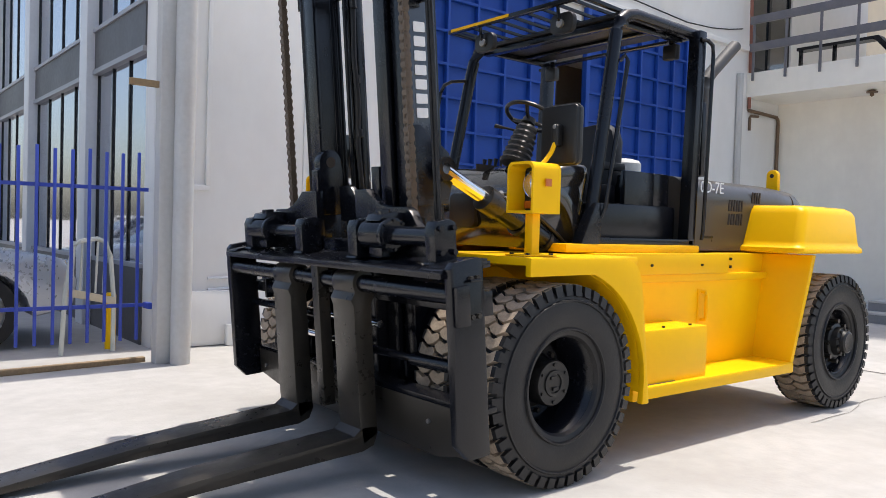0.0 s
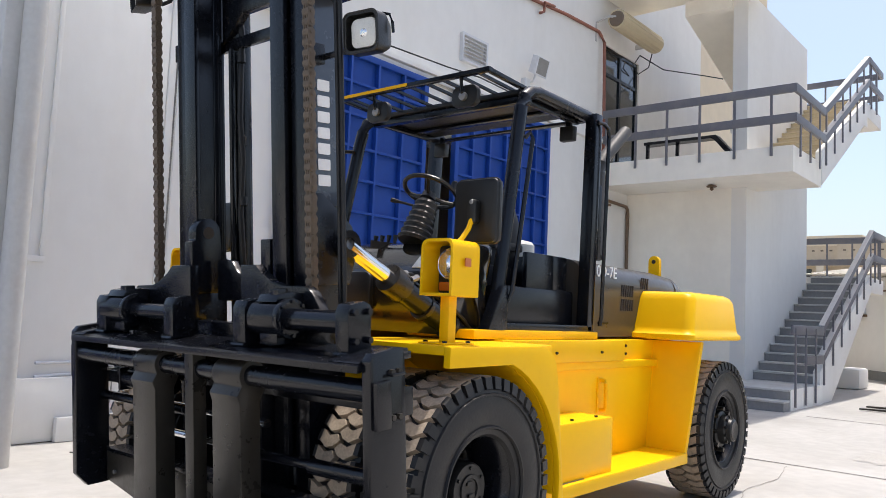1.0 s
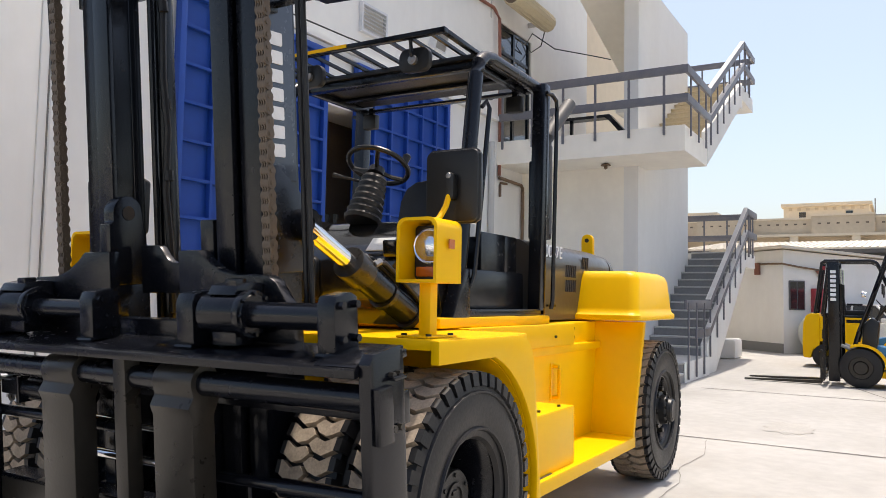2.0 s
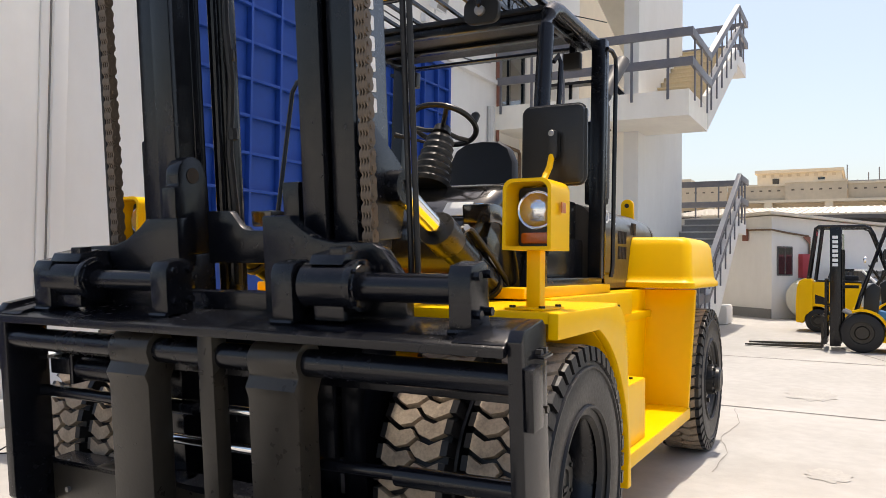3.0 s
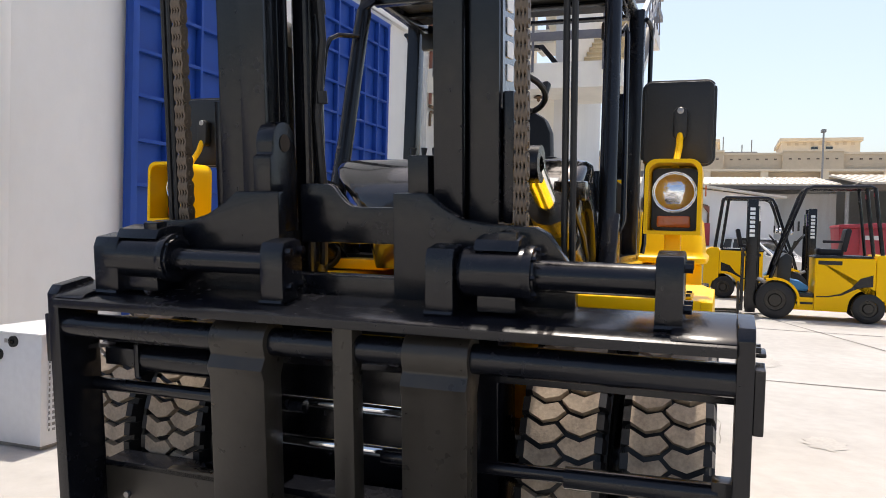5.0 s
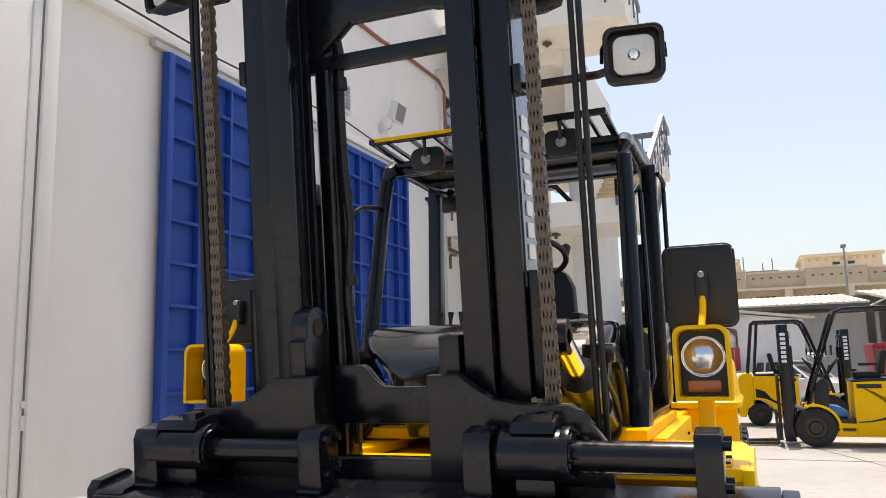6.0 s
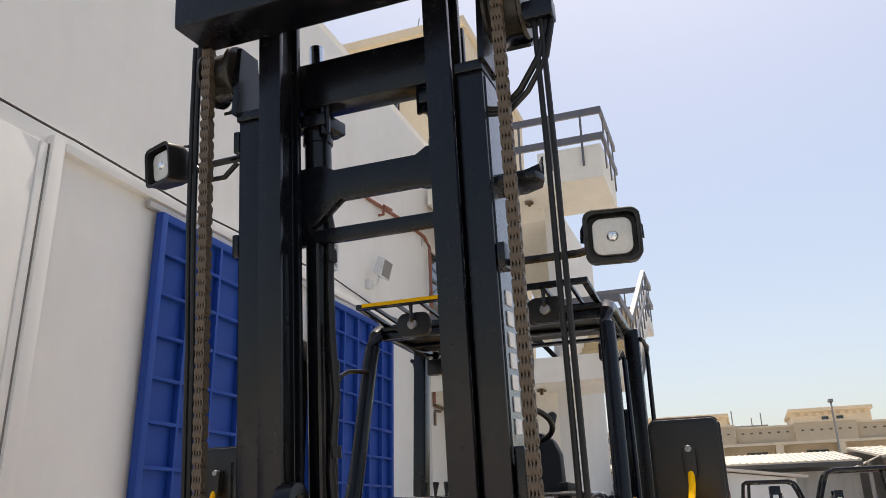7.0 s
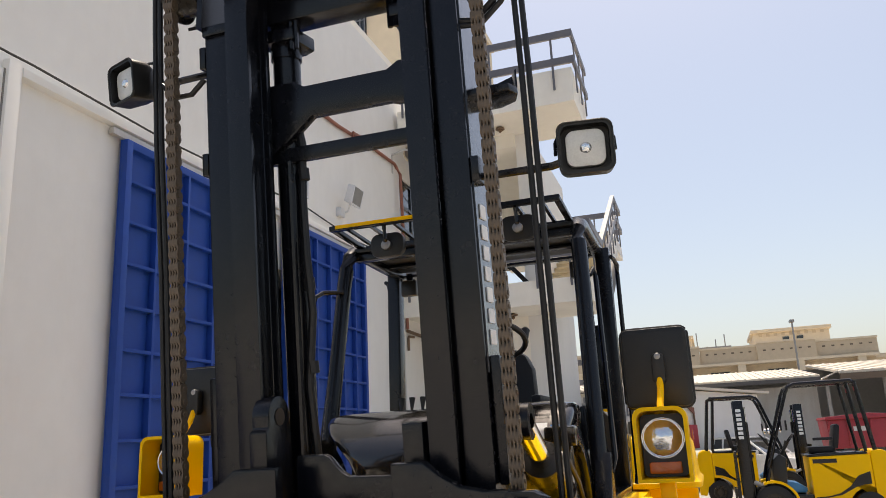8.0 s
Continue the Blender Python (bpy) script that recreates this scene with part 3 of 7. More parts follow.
go = gp("overhead_guard", guard_tube(-1), M_BLK, truck, "black tubular overhead guard")
gp("guard_tube", guard_tube(1), M_BLK, go)
for s in (-1, 1):
    gp("rear_post", Geo().box(5.08, 5.17, min(s * 0.77, s * 0.68), max(s * 0.77, s * 0.68), 1.30, 2.87), M_BLK, go, bevel=0.012)
    gp("hand_rail", Geo().tube([(5.22, s * 0.79, 1.36), (5.22, s * 0.80, 1.42), (5.215, s * 0.80, 2.70), (5.20, s * 0.80, 2.77), (5.15, s * 0.79, 2.80), (5.08, s * 0.78, 2.80)], 0.014, 8), M_BLK, go)
    gp("grab_rail", Geo().tube([(4.30, s * 0.74, 2.52), (4.33, s * 0.755, 2.56), (4.345, s * 0.765, 2.52), (4.14, s * 0.80, 1.55), (4.12, s * 0.78, 1.48)], 0.014, 8), M_BLK, go)
    gp("sill", Geo().box(4.04, 5.15, min(s * 0.77, s * 0.69), max(s * 0.77, s * 0.69), 1.315, 1.36), M_BLK, go, bevel=0.01)
    gp("front_foot", Geo().prism([(3.93, 1.31), (4.12, 1.31), (4.12, 1.58), (4.07, 1.58)], "y", s * 0.79, s * 0.71), M_BLK, go, bevel=0.01)
gp("roof_panel", Geo().box(4.36, 5.0, -0.70, 0.70, 2.835, 2.862), M_PLAST, go, bevel=0.006)
for x, zz in ((4.38, 2.785), (4.74, 2.81), (5.06, 2.815)):
    gp("roof_beam", Geo().box(x, x + 0.06, -0.68, 0.68, zz, 2.834), M_BLK, go, bevel=0.006)
for s in (-1, 1):
    gp("roof_side_beam", Geo().box(4.45, 5.05, s * 0.63 - 0.02, s * 0.63 + 0.02, 2.79, 2.834), M_BLK, go, bevel=0.006)
gp("visor_bar", Geo().box(4.015, 4.055, -0.66, 0.66, 2.885, 2.915), M_BLK, go, bevel=0.004)
for s in (-1, 1):
    gp("visor_side", Geo().prism([(4.056, 2.885), (4.056, 2.912), (4.52, 2.885), (4.52, 2.862)], "y", s * 0.66, s * 0.625), M_BLK, go, bevel=0.004)
gp("visor_bar", Geo().box(4.42, 4.46, -0.62, 0.62, 2.865, 2.89), M_BLK, go, bevel=0.004)
for k in range(9):
    y = -0.56 + k * 0.14
    gp("visor_slat", Geo().prism([(4.05, 2.888), (4.05, 2.906), (4.44, 2.886), (4.44, 2.868)], "y", y - 0.009, y + 0.009), M_BLK, go)
gp("visor_strip", Geo().box(4.008, 4.014, 0.0, 0.62, 2.893, 2.913), M_YEL, go, "yellow edge strip")
for y in (-0.414, 0.342):
    mm = gp("roof_mirror", Geo().prism(rounded(y - 0.10, y + 0.10, 2.715, 2.855, 0.05), "x", 4.10, 4.14), M_PLAST, go, "small black rear-view mirror", bevel=0.01)
    gp("stem", Geo().tube([(4.10, y, 2.78), (4.075, y, 2.81), (4.06, y, 2.90)], 0.014, 8), M_BLK, mm)
    gp("knuckle", Geo().lathe([(0.0, -0.02), (0.028, -0.012), (0.028, 0.012), (0.0, 0.02)], (4.09, y, 2.78), "x", 12), M_STEEL, mm)
for y in (-0.58, 0.58):
    rl = gp("rear_work_lamp", Geo().box(5.00, 5.055, y - 0.055, y + 0.055, 2.67, 2.78), M_PLAST, go, bevel=0.012)
    gp("bracket", Geo().box(5.02, 5.04, y - 0.02, y + 0.02, 2.775, 2.833), M_BLK, rl)
tp("exhaust_pipe", Geo().tube([(5.42, -0.70, 1.88), (5.42, -0.70, 2.50), (5.44, -0.705, 2.57), (5.50, -0.71, 2.64), (5.76, -0.74, 2.88)], 0.047, 14), M_EXH, label="grey exhaust pipe with a slanting end")
tp("intake_box", Geo().box(5.36, 5.45, -0.74, -0.60, 1.84, 2.40), M_BLK, bevel=0.02)
tp("left_grab_frame", Geo().tube([(3.94, 0.80, 1.30), (4.0, 0.80, 1.70), (4.12, 0.80, 2.48), (4.15, 0.79, 2.55), (4.21, 0.77, 2.585), (4.29, 0.68, 2.59)], 0.014, 8), M_BLK)

# driver's place
dash = Geo()
plans = [(1.28, 3.74, -0.60, 0.34), (1.50, 3.69, -0.62, 0.38), (1.60, 3.69, -0.63, 0.43), (1.66, 3.72, -0.64, 0.49), (1.74, 3.80, -0.655, 0.58), (1.79, 3.86, -0.66, 0.62), (1.822, 3.92, -0.655, 0.63), (1.838, 3.95, -0.64, 0.62), (1.848, 4.0, -0.58, 0.56)]
rows = [[(x, y, z) for x, y in rounded(x0, 4.24, a, b, 0.10, 5)] for z, x0, a, b in plans]
n = len(rows[0])
fs = [tuple(range(n - 1, -1, -1)), tuple((len(rows) - 1) * n + i for i in range(n))]
for k in range(len(rows) - 1):
    fs += [(k * n + i, k * n + (i + 1) % n, (k + 1) * n + (i + 1) % n, (k + 1) * n + i) for i in range(n)]
dash.face_list([p for r in rows for p in r], fs)
do = tp("dashboard", dash, M_COWL, label="glossy black dashboard cowl", smooth=60)
tp("dash_recess", Geo().prism(rounded(-0.14, 0.12, 1.40, 1.64, 0.05), "x", 3.665, 3.72), M_PLAST, do, bevel=0.012)
tp("dash_seam", Geo().box(3.80, 4.10, -0.004, 0.004, 1.80, 1.8505), M_DARK, do)
slope = Matrix.Translation((3.722, 0, 1.662)) @ Matrix.Rotation(radians(-45), 4, "Y")
tp("paper_label", Geo().box(0.0, 0.10, -0.557, -0.417, 0.003, 0.007).turned(slope), M_STICK, do, "white paper label")
tp("blue_label", Geo().box(0.03, 0.085, -0.612, -0.572, 0.003, 0.007).turned(slope), M_STBLUE, do, "small blue label")
side_panel = Geo()
side_panel.prism([(4.06, 1.31), (3.78, 1.31), (3.72, 1.55), (3.78, 1.66), (4.10, 1.70), (4.14, 1.60)], "y", -0.66, -0.58)
band = arc(3.72, 1.28, 0.40, 100, 0, 10, 0.44) + arc(3.72, 1.28, 0.31, 0, 100, 10, 0.35)
for s in (-1, 1):
    tp("cowl_arch", Geo().prism(band, "y", s * 0.70, s * 0.56), M_COWL, do, "glossy black curved cowl", bevel=0.012)
tp("side_cowl", side_panel, M_COWL, do, bevel=0.015)
col = Geo()
base, top = Vector((3.92, -0.245, 1.84)), Vector((4.03, -0.25, 2.11))
prof, pts = [], []
for k in range(15):
    t = k / 14
    pts.append(base.lerp(top, t))
    prof.append((0.105 - 0.035 * t) * (1.06 if k % 2 else 0.94))
col.tube(pts, prof, 14)
co = tp("steering_column", col, M_PLAST, label="black ribbed steering column")
wheelm = Matrix.Translation((4.06, -0.25, 2.185)) @ Matrix.Rotation(radians(28), 4, "Y")
sw = Geo().tube([(0.175 * math.cos(2 * math.pi * k / 32), 0.175 * math.sin(2 * math.pi * k / 32), 0.0) for k in range(32)], 0.015, 8, closed=True)
for a in (90, 210, 330):
    sw.tube([(0, 0, -0.035), (0.10 * math.cos(radians(a)), 0.10 * math.sin(radians(a)), -0.025), (0.175 * math.cos(radians(a)), 0.175 * math.sin(radians(a)), 0)], 0.013, 6)
sw.lathe([(0.0, -0.06), (0.05, -0.06), (0.045, -0.02), (0.0, -0.015)], (0, 0, 0), "z", 16)
tp("steering_wheel", sw.turned(wheelm), M_PLAST, co)
tp("wheel_knob", Geo().tube([(0.0, -0.175, 0.0), (0.0, -0.175, 0.05), (0.0, -0.175, 0.065)], [0.018, 0.024, 0.012], 10).turned(wheelm), M_PLAST, co)
tp("lever_stalk", Geo().tube([(4.01, -0.24, 2.07), (3.97, -0.10, 2.11), (3.95, -0.02, 2.13)], [0.008, 0.008, 0.016], 8), M_PLAST, co)
for k in range(4):
    y = 0.10 + 0.06 * k
    tp("control_lever", Geo().tube([(4.10, y, 1.72), (4.13, y, 1.86), (4.14, y, 1.92)], [0.008, 0.008, 0.018], 8), M_PLAST)
cover = Geo().box(4.30, 5.18, -0.66, 0.66, 1.30, 1.60)
tp("seat_deck", cover, M_BLK, bevel=0.03)
tp("side_console", Geo().box(4.96, 5.15, -0.62, 0.60, 1.58, 1.84), M_BLK, bevel=0.02)
tp("cab_side_panel", Geo().box(4.62, 4.955, -0.625, -0.585, 1.36, 1.838), M_BLK, bevel=0.01, label="black panel beside the seat")
tp("floor_mat", Geo().box(4.0, 4.32, -0.66, 0.66, 1.318, 1.335), M_PLAST)
seat = tp("seat", Geo().prism(rounded(4.46, 4.98, -0.30, 0.19, 0.07), "z", 1.60, 1.76), M_SEAT, label="black vinyl driver's seat", bevel=0.03)
back = Geo().prism([(-0.27, 1.70), (-0.30, 1.80), (-0.28, 2.10), (-0.24, 2.19), (-0.17, 2.235), (-0.06, 2.245), (0.05, 2.235), (0.12, 2.19), (0.16, 2.10), (0.18, 1.80), (0.15, 1.70)], "x", 4.88, 5.0)
back.v = [(x + 0.13 * (z - 1.7), y, z) for x, y, z in back.v]
tp("seat_back", back, M_SEAT, seat, bevel=0.035)
tp("arm_rest", Geo().box(4.60, 4.95, -0.38, -0.32, 1.86, 1.92), M_SEAT, seat, bevel=0.02)

# headlamps and mirrors
def head_lamp(s):
    yc = -1.085 if s < 0 else 1.055
    g = Geo()
    out = [(yc - 0.095, 1.485), (yc - 0.095, 1.70)] + [(yc - 0.055 + 0.04 * math.cos(radians(a)), 1.72 + 0.04 * math.sin(radians(a))) for a in range(180, 89, -18)] + \
          [(yc + 0.055 + 0.04 * math.cos(radians(a)), 1.72 + 0.04 * math.sin(radians(a))) for a in range(90, -1, -18)] + [(yc + 0.095, 1.70), (yc + 0.095, 1.485)]
    cy, cz = yc, 1.62
    inn = [(cy + (y - cy) * 0.86, cz + (z - cz) * 0.90) for y, z in out]
    n = len(out)
    x0, x1 = 3.12, 3.33
    v = [(x0, y, z) for y, z in out] + [(x0 - 0.0, y, z) for y, z in inn] + [(x1, y, z) for y, z in out] + [(x1 - 0.02, y, z) for y, z in inn]
    f = []
    for i in range(n):
        j = (i + 1) % n
        f += [(i, j, n + j, n + i), (i, 2 * n + i, 2 * n + j, j), (n + i, n + j, 3 * n + j, 3 * n + i)]
    f += [tuple(range(2 * n, 3 * n)), tuple(range(4 * n - 1, 3 * n - 1, -1))]
    g.face_list(v, f)
    h = tp("head_lamp", g, M_YEL, label="yellow hooded headlamp on a short post", smooth=40)
    tp("lamp_face", Geo().prism(rounded(yc - 0.078, yc + 0.078, 1.50, 1.735, 0.02), "x", 3.24, 3.30), M_PLAST, h)
    tp("lens", Geo().lathe([(0.072, 0.0), (0.072, -0.012), (0.062, -0.028), (0.035, -0.040), (0.0, -0.045)], (3.24, yc, 1.645), "x", 28), M_LENS, h, "clear round headlamp lens")
    tp("reflector", Geo().lathe([(0.070, -0.010), (0.077, -0.014), (0.077, 0.01)], (3.24, yc, 1.645), "x", 28), M_CHROME, h)
    tp("indicator", Geo().prism(rounded(yc - 0.058, yc + 0.058, 1.512, 1.556, 0.008), "x", 3.215, 3.25), M_AMBER, h, "amber indicator lens", bevel=0.006)
    tp("side_reflector", Geo().box(3.20, 3.245, min(s * 1.19, s * 1.194), max(s * 1.19, s * 1.194), 1.63, 1.67), M_AMBER, h)
    tp("post", Geo().box(3.195, 3.255, yc - 0.028, yc + 0.028, 1.255, 1.49), M_YEL, h, bevel=0.008)
    mr = tp("wing_mirror", Geo().prism(rounded(yc - 0.125, yc + 0.135, 1.765, 2.095, 0.03), "x", 3.41, 3.47), M_PLAST, label="black rectangular wing mirror", bevel=0.018)
    tp("rim", Geo().tube([(3.435, y, z) for y, z in rounded(yc - 0.122, yc + 0.132, 1.768, 2.092, 0.03)], 0.011, 6, closed=True), M_PLAST, mr)
    tp("mirror_glass", Geo().prism(rounded(yc - 0.11, yc + 0.12, 1.785, 2.075, 0.025), "x", 3.47, 3.474), M_CHROME, mr)
    tp("clamp", Geo().prism(rounded(yc - 0.03, yc + 0.02, 1.86, 1.985, 0.02), "x", 3.365, 3.41), M_PLAST, mr, bevel=0.01)
    tp("ball_joint", Geo().lathe([(0.0, -0.010), (0.012, -0.008), (0.016, 0.0), (0.012, 0.008), (0, 0.010)], (3.372, yc - 0.005, 1.97), "x", 12), M_STEEL, mr)
    tp("arm", Geo().tube([(3.26, yc, 1.74), (3.31, yc, 1.78), (3.35, yc - 0.005, 1.83), (3.375, yc - 0.005, 1.88)], 0.013, 8), M_YEL, mr)


for s in (-1, 1):
    head_lamp(s)

# tilt cylinders from the chassis to the mast
for s in (-1, 1):
    y = s * 0.615
    c = tp("tilt_cylinder", Geo().tube([(4.03, y, 1.24), (3.98, y, 1.265), (3.36, y, 1.555), (3.33, y, 1.57)], [0.066, 0.07, 0.07, 0.066], 18), M_BLK, label="black tilt cylinder with a bright rod")
    tp("collar", Geo().tube([(3.42, y, 1.527), (3.30, y, 1.583)], 0.082, 18), M_BLK2, c, bevel=0.006)
    tp("rod", Geo().tube([(3.31, y, 1.578), (3.0, y, 1.722)], 0.042, 18), M_CHROME, c, "bright chrome rod")
    tp("rod_eye", Geo().lathe([(0.03, -0.035), (0.07, -0.035), (0.07, 0.035), (0.03, 0.035)], (2.985, y, 1.73), "y", 18), M_BLK, c)
    for k, (u, w) in enumerate(((0.06, 0.03), (-0.02, 0.055))):
        tp("hose", Geo().tube([(3.44, y + s * u, 1.56 + w), (3.52, y + s * u, 1.555 + w), (3.72, y + s * (u + 0.01), 1.44 + w), (3.90, y + s * u, 1.335 + w), (4.02, y + s * u * 0.5, 1.26 + w)], 0.012, 8), M_RUB, c)
        tp("hose_fitting", Geo().tube([(3.42, y + s * u, 1.545 + w), (3.47, y + s * u, 1.563 + w)], 0.018, 6), M_STEEL, c)
    for x in (3.60, 3.82):
        z = 1.255 + (3.98 - x) * 0.468
        tp("hose_clip", Geo().tube([(x - 0.012, y, z + 0.006), (x + 0.012, y, z - 0.006)], 0.078, 16), M_BLK2, c)
    tp("hose", Geo().tube([(3.5, y, 1.57), (3.55, y + s * 0.02, 1.60), (3.7, y + s * 0.02, 1.52), (3.9, y + s * 0.02, 1.42), (4.02, y, 1.34)], 0.014, 8), M_RUB, c)

# ---- mast, carriage and forks of the large forklift; upright places, then leaned forward ----
def rail(s, y0, y1, x0, x1, z0, z1, fl=0.032, web_in=True):
    """An upright rolled channel: two flanges and a web."""
    lo, hi = sorted((s * y0, s * y1))
    if web_in:
        w = (s * (y0 + 0.03), s * (y0 + 0.055))
    else:
        w = (s * (y1 - 0.026), s * (y1 - 0.001))
    a, b = sorted(w)
    if a - lo < 0.004:
        out = [(x0, lo), (x0, hi), (x0 + fl, hi), (x0 + fl, b), (x1 - fl, b), (x1 - fl, hi), (x1, hi), (x1, lo)]
    elif hi - b < 0.004:
        out = [(x0, lo), (x0, hi), (x1, hi), (x1, lo), (x1 - fl, lo), (x1 - fl, a), (x0 + fl, a), (x0 + fl, lo)]
    else:
        out = [(x0, lo), (x0, hi), (x0 + fl, hi), (x0 + fl, b), (x1 - fl, b), (x1 - fl, hi), (x1, hi), (x1, lo), (x1 - fl, lo), (x1 - fl, a), (x0 + fl, a), (x0 + fl, lo)]
    return Geo().prism(out, "z", z0, z1)


def mp(name, g, mats, parent=None, label="", bevel=0.0, smooth=35):
    """A part of the mast, about the mast's own middle."""
    g.v = [(x, y + MAST_Y, z) for x, y, z in g.v]
    return tp(name, g, mats, parent, label, bevel, smooth, lean=True)


mast = mp("mast", Geo().box(2.80, 3.08, -0.57, 0.57, 0.24, 0.40), M_BLK, label="tall black two-stage mast tilted forward", bevel=0.01)
for s in (-1, 1):
    mp("inner_rail", rail(s, 0.34, 0.448, 2.80, 2.98, 0.28, 3.95), M_BLK, mast, bevel=0.006)
    mp("outer_rail", rail(s, 0.460, 0.57, 2.835, 3.08, 0.24, 3.43, web_in=False), M_BLK, mast, bevel=0.006)
    mp("rail_roller", Geo().tube([(2.90, s * 0.34, 0.55), (2.90, s * 0.46, 0.55)], 0.07, 16), M_STEEL, mast)
    # skin coloured lighter than the rails to carry reflected sky
    mp("side_skin", Geo().box(2.86, 3.06, min(s * 0.57, s * 0.576), max(s * 0.57, s * 0.576), 1.90, 3.41), M_MASTSIDE, mast, "glossy black mast side with blue-grey sky sheen in its colour")
    mp("tilt_bracket", Geo().prism([(2.86, 1.50), (3.08, 1.50), (3.13, 1.68), (3.10, 1.80), (2.90, 1.96), (2.86, 1.96)], "y", s * 0.577, s * 0.615), M_BLK, mast, bevel=0.008)
    mp("pin", Geo().lathe([(0.0, 0.0), (0.045, 0.0), (0.045, s * 0.03), (0.0, s * 0.03)], (3.02, s * 0.615, 1.72), "y", 16), M_STEEL, mast)
    # lift cylinder behind the rails
    lc = mp("lift_cylinder", Geo().tube([(3.09, s * 0.315, 0.35), (3.09, s * 0.315, 3.44)], 0.062, 20), M_BLK, mast)
    mp("gland", Geo().tube([(3.09, s * 0.315, 3.36), (3.09, s * 0.315, 3.50), (3.09, s * 0.315, 3.52)], [0.070, 0.070, 0.060], 18), M_BLK, lc)
    mp("lift_rod", Geo().tube([(3.09, s * 0.315, 3.52), (3.09, s * 0.315, 3.86)], 0.036, 16), M_CHROME, lc, "bright lift rod")
    mp("cylinder_clamp", Geo().prism([(3.0, s * 0.23), (3.17, s * 0.21), (3.20, s * 0.27), (3.20, s * 0.40), (3.0, s * 0.40)], "z", 3.42, 3.48), M_BLK, lc, bevel=0.006)
    for y in (0.225, 0.25):
        mp("clamp_bolt", Geo().tube([(3.02, s * y, 3.38), (3.02, s * y, 3.53)], 0.012, 6), M_BLK, lc)
    # wheel over which the chain runs
    sh = mp("chain_sheave", Geo().lathe([(0.0, s * 0.60), (0.13, s * 0.60), (0.135, s * 0.615), (0.11, s * 0.625), (0.11, s * 0.735), (0.135, s * 0.745), (0.13, s * 0.76), (0.0, s * 0.76)], (2.90, 0, 3.70), "y", 28), M_BLK2, mast)
    mp("sheave_arm", Geo().prism([(2.80, 3.46), (3.02, 3.46), (2.97, 3.80), (2.84, 3.80)], "y", s * 0.565, s * 0.59), M_BLK, sh)
    mp("sheave_guard", Geo().prism(arc(2.92, 3.70, 0.155, -70, 60, 8) + arc(2.92, 3.70, 0.14, 60, -70, 8), "y", s * 0.62, s * 0.75), M_BLK, sh)
    mp("rail_head", Geo().box(2.82, 3.06, min(s * 0.455, s * 0.575), max(s * 0.455, s * 0.575), 3.425, 3.47), M_BLK, mast, bevel=0.006)
    # pipes at the mast's side
    for y in ((0.80, 0.828) if s < 0 else (0.795, 0.822)):
        mp("hose", Geo().tube([(2.84, s * y, 1.30), (2.84, s * y, 2.4), (2.83, s * (y + 0.004), 3.0), (2.83, s * y, 3.5), (2.84, s * y, 3.86)], 0.0115, 8), M_RUB, mast)
mp("stay_plate", Geo().prism([(2.88, -0.57), (3.08, -0.57), (3.08, -0.66), (3.03, -0.735), (2.95, -0.76), (2.88, -0.74)], "z", 2.955, 2.985), M_BLK, mast, bevel=0.008)
# rim shares the colour with the sky sheen painted in
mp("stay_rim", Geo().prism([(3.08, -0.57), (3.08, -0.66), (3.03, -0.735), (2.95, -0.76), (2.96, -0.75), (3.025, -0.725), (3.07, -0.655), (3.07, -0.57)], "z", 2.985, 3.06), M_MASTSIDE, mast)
mp("cross_member", Geo().prism([(-0.36, 3.00), (-0.33, 3.04), (-0.235, 3.04), (-0.205, 3.05), (0.16, 3.05), (0.27, 2.96), (0.36, 2.90), (0.36, 3.22), (0.24, 3.22), (0.19, 3.19), (-0.20, 3.19), (-0.25, 3.22), (-0.36, 3.22)], "x", 3.0, 3.05), M_BLK, mast, bevel=0.006)
mp("upper_cross_member", Geo().prism([(3.0, 3.51), (3.0, 3.735), (3.03, 3.735), (3.03, 3.545), (3.14, 3.545), (3.14, 3.51)], "y", -0.45, 0.45), M_BLK, mast, bevel=0.006)
mp("tie_bar", Geo().box(3.02, 3.055, -0.46, 0.46, 2.865, 2.93), M_BLK, mast, bevel=0.005)
mp("lower_cross_member", Geo().box(3.0, 3.06, -0.44, 0.44, 0.75, 0.92), M_BLK, mast, bevel=0.01)
beam = mp("top_beam", Geo().prism([(-0.72, 3.79), (-0.72, 4.05), (0.70, 4.05), (0.72, 4.02), (0.72, 3.79)], "x", 2.56, 2.80), M_BLK, mast, "black top beam with pale lettering bars", bevel=0.012)
mp("beam_web", Geo().box(2.80, 2.98, -0.45, 0.45, 4.0, 4.05), M_BLK, beam)
for k in range(7):
    y = 0.42 - k * 0.115
    mp("lettering_bar", Geo().prism(rounded(y - 0.085, y, 3.86, 3.97, 0.008, 2), "x", 2.552, 2.561), M_WHITE, beam)
for k in range(7):
    z = 2.0 + k * 0.080
    mp("lettering_bar", Geo().prism(rounded(2.905, 2.985, z, z + 0.056, 0.006, 2), "y", -0.577, -0.581), M_WHITE, mast, "white upright lettering bar")
hose = [(3.04, 0.235, 1.30), (3.03, 0.222, 1.6), (3.03, 0.245, 1.9), (3.03, 0.215, 2.2), (3.02, 0.225, 2.45), (3.04, 0.24, 2.7), (3.05, 0.235, 2.95), (3.05, 0.25, 3.03)]
ih = mp("inner_hose", Geo().tube(hose, 0.018, 8), M_RUB, mast)
for z in (1.45, 1.95, 2.3, 2.78):
    mp("hose_joint", Geo().tube([(3.035, 0.225, z), (3.035, 0.228, z + 0.05)], 0.025, 8), M_RUB, ih)
